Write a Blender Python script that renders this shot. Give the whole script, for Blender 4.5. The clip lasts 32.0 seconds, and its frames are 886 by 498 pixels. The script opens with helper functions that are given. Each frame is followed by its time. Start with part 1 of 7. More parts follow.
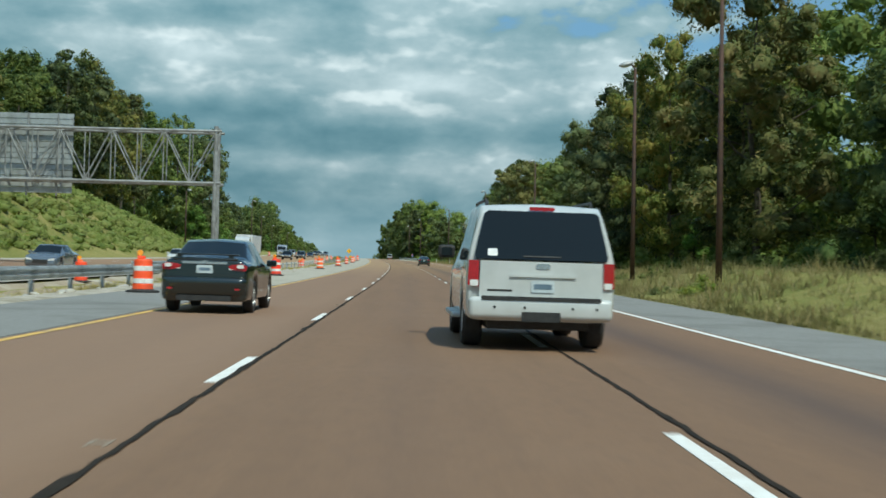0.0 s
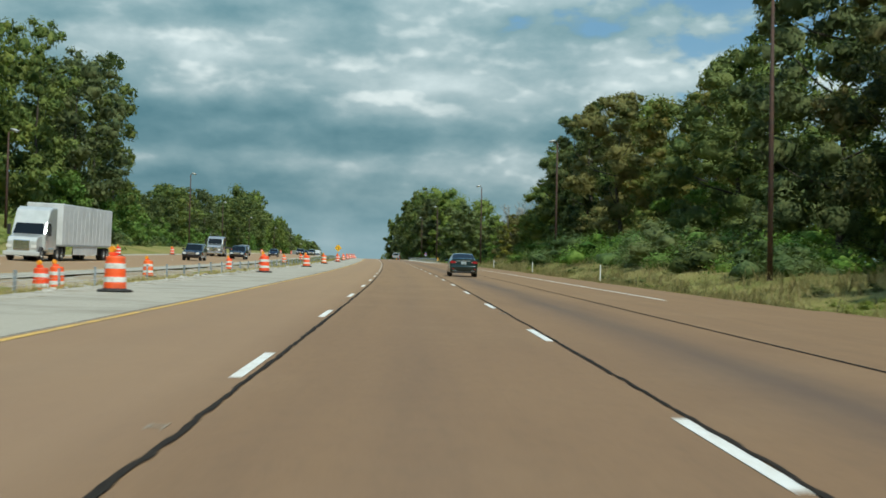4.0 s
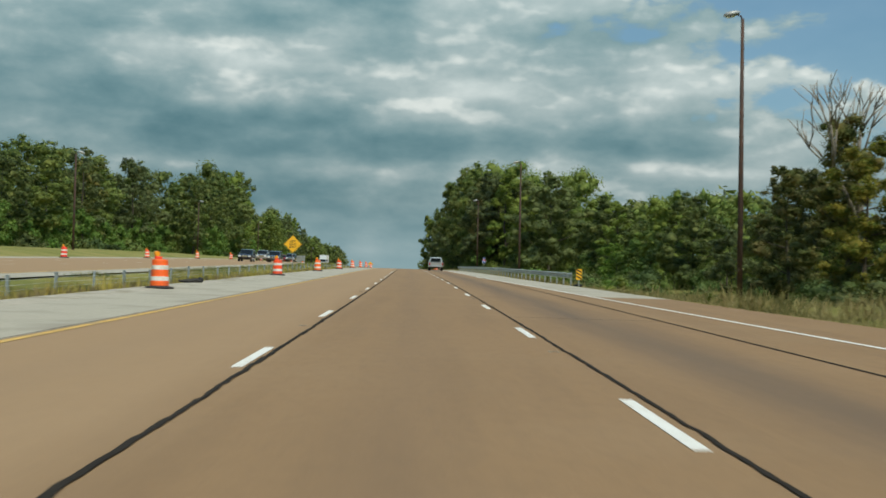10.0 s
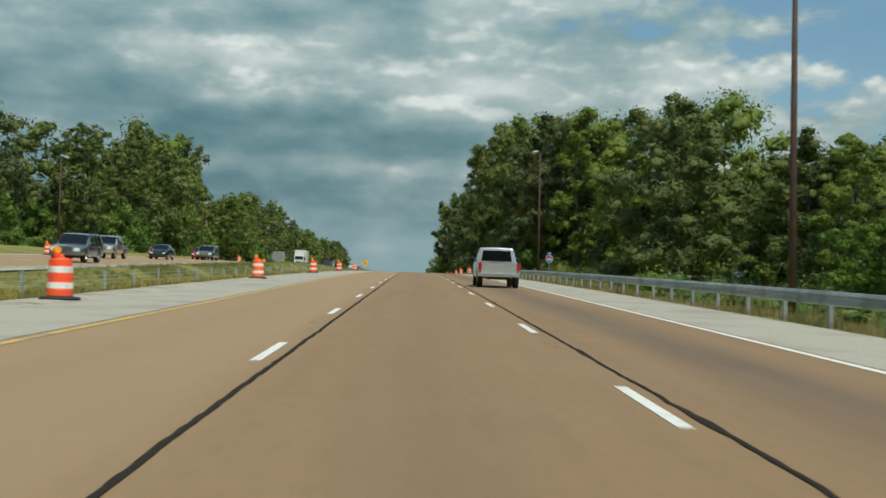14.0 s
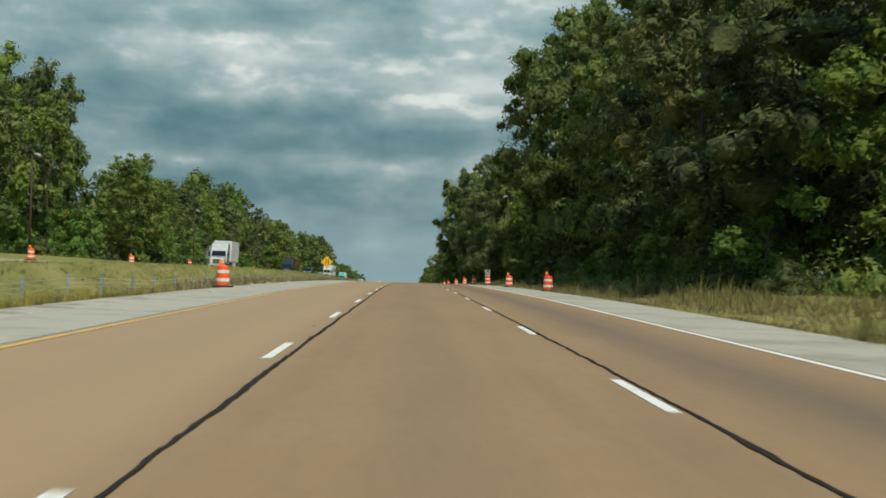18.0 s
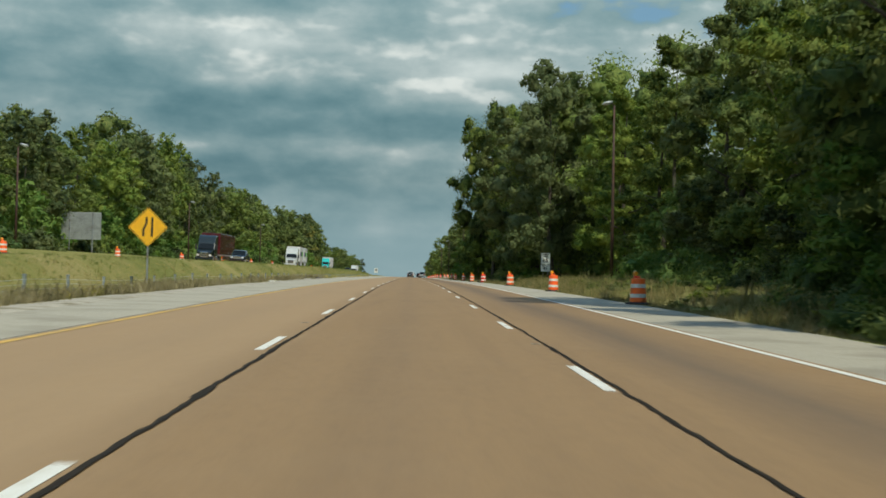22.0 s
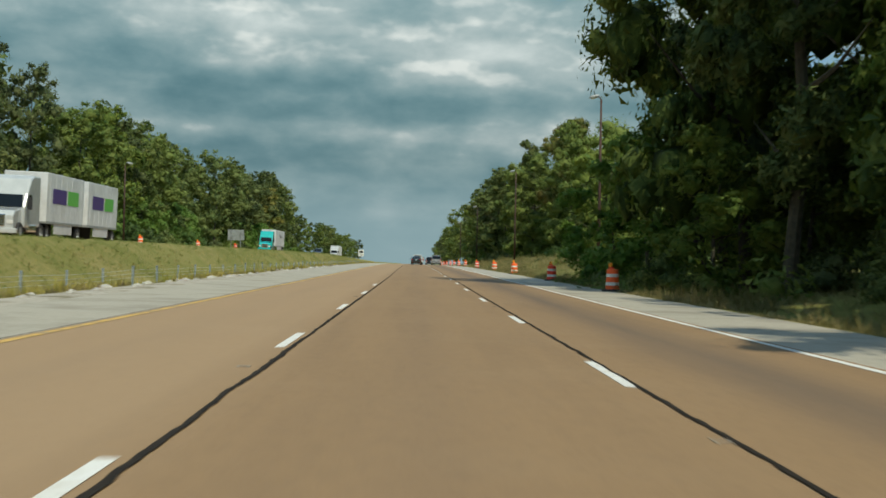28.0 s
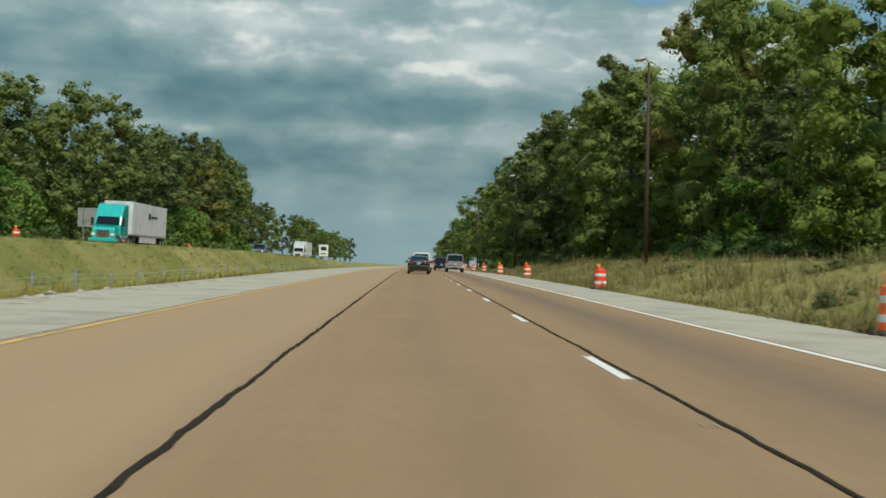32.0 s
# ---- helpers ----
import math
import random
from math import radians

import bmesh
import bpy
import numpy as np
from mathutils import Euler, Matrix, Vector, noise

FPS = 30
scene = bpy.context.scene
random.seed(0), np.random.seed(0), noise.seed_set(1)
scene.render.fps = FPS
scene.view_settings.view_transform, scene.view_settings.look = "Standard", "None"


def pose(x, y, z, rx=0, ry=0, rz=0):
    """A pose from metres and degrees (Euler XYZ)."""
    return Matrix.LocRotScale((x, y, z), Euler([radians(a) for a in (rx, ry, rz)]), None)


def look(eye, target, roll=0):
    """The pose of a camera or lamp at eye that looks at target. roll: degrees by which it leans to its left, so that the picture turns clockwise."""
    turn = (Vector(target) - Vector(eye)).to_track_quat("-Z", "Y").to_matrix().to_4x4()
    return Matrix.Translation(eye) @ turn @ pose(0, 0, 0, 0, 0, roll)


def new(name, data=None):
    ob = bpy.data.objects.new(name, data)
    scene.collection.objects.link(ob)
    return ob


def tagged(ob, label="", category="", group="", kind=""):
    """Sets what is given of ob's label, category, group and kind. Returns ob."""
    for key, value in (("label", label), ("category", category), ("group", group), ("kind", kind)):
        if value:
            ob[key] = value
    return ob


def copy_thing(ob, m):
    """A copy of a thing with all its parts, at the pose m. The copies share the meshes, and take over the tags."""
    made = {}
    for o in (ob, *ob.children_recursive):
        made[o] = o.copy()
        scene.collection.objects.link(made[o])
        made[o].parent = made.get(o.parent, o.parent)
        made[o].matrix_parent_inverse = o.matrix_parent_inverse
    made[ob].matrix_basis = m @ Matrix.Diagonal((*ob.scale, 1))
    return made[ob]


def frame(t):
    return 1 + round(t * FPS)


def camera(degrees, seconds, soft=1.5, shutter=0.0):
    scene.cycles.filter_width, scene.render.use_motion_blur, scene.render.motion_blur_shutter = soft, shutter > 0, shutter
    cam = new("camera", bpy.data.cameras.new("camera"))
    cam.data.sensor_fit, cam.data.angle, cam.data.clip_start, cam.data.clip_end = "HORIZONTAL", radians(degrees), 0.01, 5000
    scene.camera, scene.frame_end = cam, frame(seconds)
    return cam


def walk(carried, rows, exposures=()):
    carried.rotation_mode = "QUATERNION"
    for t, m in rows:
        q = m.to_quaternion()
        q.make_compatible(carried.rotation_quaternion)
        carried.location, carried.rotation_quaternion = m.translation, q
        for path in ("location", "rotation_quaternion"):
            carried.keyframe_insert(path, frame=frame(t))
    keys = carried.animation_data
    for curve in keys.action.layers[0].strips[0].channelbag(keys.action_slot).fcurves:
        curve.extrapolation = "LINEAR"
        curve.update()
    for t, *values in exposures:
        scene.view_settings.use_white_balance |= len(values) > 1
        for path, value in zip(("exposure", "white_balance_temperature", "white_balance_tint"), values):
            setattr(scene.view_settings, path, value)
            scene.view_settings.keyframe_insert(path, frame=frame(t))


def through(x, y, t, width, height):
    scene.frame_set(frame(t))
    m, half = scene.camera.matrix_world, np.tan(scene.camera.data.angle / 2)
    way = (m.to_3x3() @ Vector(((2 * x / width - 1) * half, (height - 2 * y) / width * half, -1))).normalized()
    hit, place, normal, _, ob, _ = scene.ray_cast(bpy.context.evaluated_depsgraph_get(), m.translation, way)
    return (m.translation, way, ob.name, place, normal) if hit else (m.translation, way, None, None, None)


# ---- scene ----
cam = camera(37.65, 32.0, 1.6, 0.25)
walk(cam, [
    (0.0, look((0.170, 0.003, 1.165), (0.11, 99.93, 4.94), 1.20)),
    (0.5, look((-0.209, 15.145, 1.598), (-0.42, 115.07, 5.38), 1.20)),
    (1.0, look((-0.617, 30.286, 2.035), (-0.98, 130.21, 5.87), 1.20)),
    (1.5, look((-1.053, 45.427, 2.475), (-1.55, 145.35, 6.25), 1.20)),
    (2.0, look((-1.519, 60.568, 2.920), (-2.14, 160.50, 6.67), 1.20)),
    (2.5, look((-2.007, 75.708, 3.369), (-2.70, 175.64, 7.10), 1.20)),
    (3.0, look((-2.525, 90.848, 3.822), (-3.30, 190.77, 7.56), 1.20)),
    (3.5, look((-2.996, 105.985, 4.279), (-3.86, 205.91, 8.05), 1.20)),
    (4.5, look((-3.915, 136.238, 5.203), (-4.93, 236.16, 8.97), 1.20)),
    (5.5, look((-4.951, 166.455, 6.140), (-6.33, 266.37, 9.99), 1.20)),
    (6.0, look((-5.509, 181.551, 6.613), (-7.10, 281.46, 10.51), 1.20)),
    (6.5, look((-6.183, 196.640, 7.090), (-8.08, 296.54, 11.05), 1.20)),
    (7.0, look((-6.887, 211.732, 7.571), (-9.13, 311.63, 11.56), 1.20)),
    (7.5, look((-7.620, 226.827, 8.056), (-10.25, 326.71, 12.06), 1.20)),
    (8.0, look((-8.383, 241.925, 8.546), (-11.28, 341.80, 12.53), 1.20)),
    (8.5, look((-9.173, 257.026, 9.038), (-12.40, 356.89, 13.14), 1.20)),
    (9.0, look((-9.991, 272.130, 9.532), (-13.51, 371.98, 13.72), 1.20)),
    (9.5, look((-10.864, 287.234, 10.029), (-14.64, 387.07, 14.29), 1.20)),
    (10.0, look((-11.763, 302.337, 10.527), (-15.70, 402.17, 14.77), 1.20)),
    (10.5, look((-12.686, 317.440, 11.026), (-16.81, 417.27, 15.24), 1.20)),
    (11.0, look((-13.630, 332.542, 11.526), (-17.95, 432.36, 15.78), 1.20)),
    (11.5, look((-14.587, 347.644, 12.025), (-19.09, 447.45, 16.26), 1.20)),
    (12.0, look((-15.565, 362.746, 12.524), (-20.29, 462.54, 16.75), 1.20)),
    (12.5, look((-16.560, 377.847, 13.022), (-21.38, 477.64, 17.21), 1.20)),
    (13.0, look((-17.568, 392.946, 13.515), (-22.40, 492.75, 17.60), 1.20)),
    (13.5, look((-18.580, 408.044, 14.006), (-23.33, 507.85, 17.99), 1.20)),
    (14.0, look((-19.605, 423.140, 14.493), (-24.34, 522.95, 18.52), 1.20)),
    (14.5, look((-20.640, 438.235, 14.975), (-25.45, 538.04, 19.06), 1.20)),
    (15.5, look((-22.734, 468.424, 15.917), (-27.64, 568.22, 20.07), 1.20)),
    (16.5, look((-24.857, 498.619, 16.831), (-29.69, 598.41, 21.03), 1.20)),
    (17.0, look((-25.926, 513.721, 17.271), (-30.73, 613.52, 21.32), 1.20)),
    (17.5, look((-26.945, 528.829, 17.700), (-31.59, 628.64, 21.71), 1.20)),
    (18.0, look((-27.968, 543.939, 18.118), (-32.40, 643.76, 22.02), 1.20)),
    (18.5, look((-28.994, 559.048, 18.521), (-33.42, 658.88, 22.32), 1.20)),
    (19.0, look((-30.021, 574.151, 18.909), (-34.46, 673.99, 22.50), 1.20)),
    (19.5, look((-31.040, 589.248, 19.281), (-35.53, 689.09, 22.64), 1.20)),
    (20.0, look((-32.061, 604.340, 19.621), (-36.60, 704.19, 22.75), 1.20)),
    (20.5, look((-33.082, 619.426, 19.932), (-37.69, 719.28, 22.84), 1.20)),
    (21.0, look((-34.105, 634.506, 20.224), (-38.77, 734.36, 23.12), 1.20)),
    (21.5, look((-35.165, 649.585, 20.495), (-39.97, 749.43, 23.25), 1.20)),
    (22.0, look((-36.227, 664.672, 20.746), (-40.97, 764.52, 23.45), 1.20)),
    (22.5, look((-37.292, 679.769, 20.977), (-42.06, 779.62, 23.45), 1.20)),
    (23.0, look((-38.359, 694.875, 21.188), (-43.11, 794.74, 23.49), 1.20)),
    (23.5, look((-39.447, 709.987, 21.378), (-44.23, 809.85, 23.58), 1.20)),
    (24.0, look((-40.539, 725.109, 21.547), (-45.41, 824.97, 23.56), 1.20)),
    (24.5, look((-41.632, 740.234, 21.701), (-46.60, 840.09, 23.67), 1.20)),
    (25.0, look((-42.727, 755.356, 21.838), (-47.81, 855.21, 23.64), 1.20)),
    (25.5, look((-43.852, 770.473, 21.962), (-49.01, 870.33, 23.51), 1.20)),
    (26.5, look((-46.105, 800.698, 22.171), (-51.27, 900.56, 23.52), 1.20)),
    (27.5, look((-48.364, 830.910, 22.360), (-53.55, 930.77, 23.66), 1.20)),
    (28.0, look((-49.494, 846.003, 22.451), (-54.64, 945.86, 23.83), 1.20)),
    (28.5, look((-50.586, 861.089, 22.544), (-55.60, 960.95, 23.89), 1.20)),
    (29.0, look((-51.679, 876.166, 22.639), (-56.57, 976.04, 24.00), 1.20)),
    (29.5, look((-52.772, 891.233, 22.738), (-57.69, 991.10, 24.14), 1.20)),
    (30.0, look((-53.866, 906.291, 22.840), (-58.85, 1006.16, 24.23), 1.20)),
    (30.5, look((-55.011, 921.354, 22.942), (-60.04, 1021.22, 24.39), 1.20)),
    (31.0, look((-56.158, 936.444, 23.045), (-61.26, 1036.30, 24.44), 1.20)),
    (31.5, look((-57.324, 951.559, 23.145), (-62.49, 1051.41, 24.65), 1.20)),
    (32.0, look((-58.493, 966.701, 23.243), (-63.57, 1066.56, 24.69), 1.20)),
], exposures=[(0.0, 0.12, 5750, 4), (3.2, 0.10, 5850, 5), (6.5, -0.04, 6300, 9), (32.0, -0.03, 6350, 9)])

# ---- world, sun ----
world = bpy.data.worlds.new("sky")
scene.world = world
world.use_nodes = True


class Nodes:
    """Short hand for building node trees."""
    def __init__(self, tree):
        self.t = tree
        tree.nodes.clear()

    def __call__(self, kind, ins=None, **props):
        n = self.t.nodes.new("ShaderNode" + kind)
        for k, v in props.items():
            if k == "op":
                n.operation = v
            elif k == "blend":
                n.data_type, n.blend_type = "RGBA", v
            elif k == "dtype":
                n.data_type = v
            elif k == "sky_type":
                n.sky_type = v
            elif k == "space":
                n.noise_dimensions = v
            elif k == "feature":
                n.feature = v
        for k, v in (ins or {}).items():
            sock = n.inputs[k]
            if isinstance(v, bpy.types.NodeSocket):
                self.t.links.new(v, sock)
            else:
                sock.default_value = v
        return n

    def math(self, op, a, b=0.0, c=0.0):
        return self("Math", {0: a, 1: b, 2: c}, op=op).outputs[0]

    def mix(self, fac, a, b, blend="MIX"):
        n = self("Mix", {0: fac, 6: a, 7: b}, blend=blend)
        return n.outputs[2]

    def ramp(self, fac, stops):
        n = self.t.nodes.new("ShaderNodeValToRGB")
        e = n.color_ramp.elements
        while len(e) < len(stops):
            e.new(0.5)
        for el, (p, c) in zip(e, stops):
            el.position = p
            el.color = c if len(c) == 4 else (*c, 1)
        self.t.links.new(fac, n.inputs[0])
        return n.outputs[0]

    def noise(self, vec, scale, detail=4.0, rough=0.55, dist=0.0):
        return self("TexNoise", {"Vector": vec, "Scale": scale, "Detail": detail, "Roughness": rough, "Distortion": dist}).outputs[0]


SUN_AZ, SUN_EL = 152.0, 53.0        # degrees clockwise from +y, and above the horizon
sun_dir = Vector((math.sin(radians(SUN_AZ)) * math.cos(radians(SUN_EL)), math.cos(radians(SUN_AZ)) * math.cos(radians(SUN_EL)), math.sin(radians(SUN_EL))))
w = Nodes(world.node_tree)
sky = w("TexSky", sky_type="NISHITA")
sky.sun_disc, sky.sun_elevation, sky.sun_rotation = False, radians(SUN_EL), radians(SUN_AZ)
sky.dust_density, sky.ozone_density, sky.altitude = 0.6, 2.0, 100
geo = w("TexCoord").outputs["Generated"]
sep = w("SeparateXYZ", {0: geo})
# degrees off the line of the road, and up; clouds hang in long level banks with brighter heaps
az = w.math("ADD", w.math("MULTIPLY", sep.outputs[0], 57.3), 0.0)
el = w.math("MULTIPLY", w.math("MAXIMUM", sep.outputs[2], 0.0), 57.3)


def billow(kx, kz, seed, detail, rough, lift=0.0):
    at = w("CombineXYZ", {0: w.math("MULTIPLY", az, kx), 1: w.math("ADD", w.math("MULTIPLY", sep.outputs[1], 1.5), seed), 2: w.math("MULTIPLY", w.math("ADD", el, lift), kz)}).outputs[0]
    return w.noise(at, 1.0, detail, rough, 0.08)


def heap(a, e, wa, we):
    """A soft oval round a bearing and a height."""
    da = w.math("MULTIPLY", w.math("SUBTRACT", az, a), 1 / wa)
    de = w.math("MULTIPLY", w.math("SUBTRACT", el, e), 1 / we)
    q = w.math("ADD", w.math("MULTIPLY", da, da), w.math("MULTIPLY", de, de))
    return w.math("POWER", 2.718, w.math("MULTIPLY", q, -1.0))


def total(terms):
    out = None
    for k, v in terms:
        x = w.math("MULTIPLY", v, k)
        out = x if out is None else w.math("ADD", out, x)
    return out


bank = billow(0.095, 0.36, 3.1, 3.0, 0.5)
puff = billow(0.32, 0.62, 8.6, 5.0, 0.52)
puff_low = billow(0.32, 0.62, 8.6, 3.0, 0.5)
puff_up = billow(0.32, 0.62, 8.6, 3.0, 0.5, 0.45)
shape = total([(0.58, bank), (0.42, puff), (0.15, heap(-1.3, 9.4, 2.4, 0.7)), (0.11, heap(10.5, 9.9, 6.0, 1.8)), (0.12, heap(-13.0, 10.4, 7.0, 1.3)), (0.07, heap(-9.5, 5.9, 4.5, 0.55)), (0.09, heap(-3.5, 5.7, 3.2, 0.40)),
               (-0.09, heap(-0.5, 7.2, 6.0, 0.85)), (-0.09, heap(6.5, 6.9, 4.0, 0.6)), (-0.06, heap(-5.0, 11.8, 7.0, 0.9)), (-0.06, heap(-12.0, 8.1, 6.0, 0.7)), (0.12, heap(10.2, 5.9, 2.2, 0.35)), (-0.05, heap(-3.5, 3.4, 5.0, 0.9)), (0.10, heap(-5.7, 2.3, 1.0, 0.45))])
lit = w.math("MULTIPLY", w.math("SUBTRACT", puff_low, puff_up), 6.0)
tone = w.ramp(shape, [(0.33, (0.100, 0.205, 0.230)), (0.43, (0.162, 0.275, 0.295)), (0.52, (0.252, 0.360, 0.368)), (0.62, (0.40, 0.485, 0.475)), (0.74, (0.64, 0.70, 0.665))])
bright = w.math("MULTIPLY", w.ramp(lit, [(0.10, (0, 0, 0)), (0.80, (1, 1, 1))]), w.ramp(shape, [(0.54, (0, 0, 0)), (0.68, (1, 1, 1))]))
tone2 = w.mix(w.math("MULTIPLY", bright, 0.6), tone, (0.84, 0.86, 0.79, 1))
low = w.ramp(w.math("MULTIPLY", el, 0.1), [(0.0, (1.25, 1.25, 1.25)), (0.16, (1.0, 1.0, 1.0)), (0.45, (0, 0, 0))])
cloud = w.mix(w.math("MULTIPLY", low, 0.75), tone2, (0.325, 0.465, 0.488, 1))
# clear air opens high up on the sunny side
open_air = total([(0.10, w.math("SUBTRACT", el, 12.3)), (0.060, w.math("SUBTRACT", az, 4.5)), (-3.0, w.math("SUBTRACT", puff, 0.5)), (-1.5, w.math("SUBTRACT", bank, 0.5))])
cover = w.ramp(open_air, [(0.05, (1, 1, 1)), (0.35, (0.12, 0.12, 0.12))])
blue = w.mix(1.0, sky.outputs[0], (0.075, 0.088, 0.082, 1), "MULTIPLY")
both = w.mix(cover, blue, cloud)
# the cloud deck is brighter overhead than low down
both = w("VectorMath", {0: both, 3: w.math("ADD", 0.82, w.math("MULTIPLY", w.math("MAXIMUM", sep.outputs[2], 0.0), 1.4))}, op="SCALE").outputs[0]
bg = w("Background", {0: both, 1: 1.0})
w.t.links.new(bg.outputs[0], w("OutputWorld").inputs[0])

lamp = bpy.data.lights.new("sun", "SUN")
lamp.energy, lamp.angle, lamp.color = 3.4, radians(0.6), (1.0, 0.945, 0.725)
sun = new("sun", lamp)
sun.matrix_world = look(sun_dir * 100, (0, 0, 0))
scene.view_settings.exposure = 0.0

# ---- materials ----
def material(name, c1, c2, scale=4.0, rough=0.7, metal=0.0, bump=0.0, bump_scale=40.0, c3=None, scale3=0.4, coords="Object", vary=0.0, spec=0.5, coat=0.0):
    """A surface of two tones at a grain scale, a third at a stain scale, and fine relief."""
    m = bpy.data.materials.new(name)
    m.use_nodes = True
    n = Nodes(m.node_tree)
    vec = n("NewGeometry").outputs["Position"] if coords == "World" else n("TexCoord").outputs["Object"]
    g = n.noise(vec, scale, 6.0, 0.6)
    col = n.mix(n.ramp(g, [(0.35, (0, 0, 0)), (0.65, (1, 1, 1))]), (*c1, 1), (*c2, 1))
    if c3:
        col = n.mix(n.ramp(n.noise(vec, scale3, 4.0, 0.6), [(0.48, (0, 0, 0)), (0.68, (1, 1, 1))]), col, (*c3, 1))
    if vary:
        r = n("ObjectInfo").outputs["Random"]
        hs = n("HueSaturation", {"Hue": n.math("ADD", 0.5 - vary * 0.15, n.math("MULTIPLY", r, vary * 0.3)), "Value": n.math("ADD", 1 - vary, n.math("MULTIPLY", r, 2 * vary)), "Color": col})
        col = hs.outputs[0]
    p = n("BsdfPrincipled", {"Base Color": col, "Metallic": metal, "Specular IOR Level": spec, "Coat Weight": coat, "Coat Roughness": 0.05})
    r2 = n.math("ADD", rough - 0.06, n.math("MULTIPLY", g, 0.12))
    n.t.links.new(r2, p.inputs["Roughness"])
    if bump:
        b = n("Bump", {"Strength": bump, "Distance": 0.02, "Height": n.noise(vec, bump_scale, 4.0, 0.6)})
        n.t.links.new(b.outputs[0], p.inputs["Normal"])
    n.t.links.new(p.outputs[0], n("OutputMaterial").inputs[0])
    return m


def leaf_material(name, tones, through=0.25):
    m = bpy.data.materials.new(name)
    m.use_nodes = True
    n = Nodes(m.node_tree)
    isl = n("NewGeometry").outputs["Random Per Island"]
    rnd = n("ObjectInfo").outputs["Random"]
    vec = n("TexCoord").outputs["Object"]
    f = n.math("ADD", n.math("ADD", 0.06, n.math("MULTIPLY", isl, 0.33)), n.math("MULTIPLY", n.noise(vec, 0.22, 3.0), 0.75))
    f = n.math("ADD", f, n.math("MULTIPLY", n.math("SUBTRACT", rnd, 0.5), 0.35))
    fine = n.noise(vec, 3.5, 5.0, 0.7)
    f = n.math("ADD", f, n.math("MULTIPLY", n.math("SUBTRACT", fine, 0.5), 0.5))
    # clump-sized bright and dark put into the colour for sunlit leaf clusters
    f = n.math("ADD", f, n.math("MULTIPLY", n.math("SUBTRACT", n.noise(vec, 0.75, 2.0), 0.5), 0.9))
    col = n.ramp(f, [(0.25 + 0.5 * i / (len(tones) - 1), c) for i, c in enumerate(tones)])
    # every tree has its own cast of green
    other = n.math("FRACT", n.math("MULTIPLY", rnd, 7.31))
    col = n("HueSaturation", {"Hue": n.math("ADD", 0.482, n.math("MULTIPLY", rnd, 0.034)), "Saturation": n.math("ADD", 0.80, n.math("MULTIPLY", other, 0.30)), "Value": n.math("ADD", 0.78, n.math("MULTIPLY", other, 0.46)), "Color": col}).outputs[0]
    p = n("BsdfPrincipled", {"Base Color": col, "Roughness": 0.72, "Specular IOR Level": 0.2})
    bp = n("Bump", {"Strength": 0.7, "Distance": 0.25, "Height": fine})
    n.t.links.new(bp.outputs[0], p.inputs["Normal"])
    tr = n("BsdfTranslucent", {"Color": n.mix(1.0, col, (1.15, 1.15, 0.6, 1), "MULTIPLY")})
    mx = n("MixShader", {0: through, 1: p.outputs[0], 2: tr.outputs[0]})
    n.t.links.new(mx.outputs[0], n("OutputMaterial").inputs[0])
    return m


def glass_material(name, tint, rough=0.03):
    m = bpy.data.materials.new(name)
    m.use_nodes = True
    n = Nodes(m.node_tree)
    p = n("BsdfPrincipled", {"Base Color": (*tint, 1), "Roughness": rough, "IOR": 1.5, "Specular IOR Level": 0.4, "Coat Weight": 0.0, "Coat Roughness": 0.02})
    n.t.links.new(p.outputs[0], n("OutputMaterial").inputs[0])
    return m


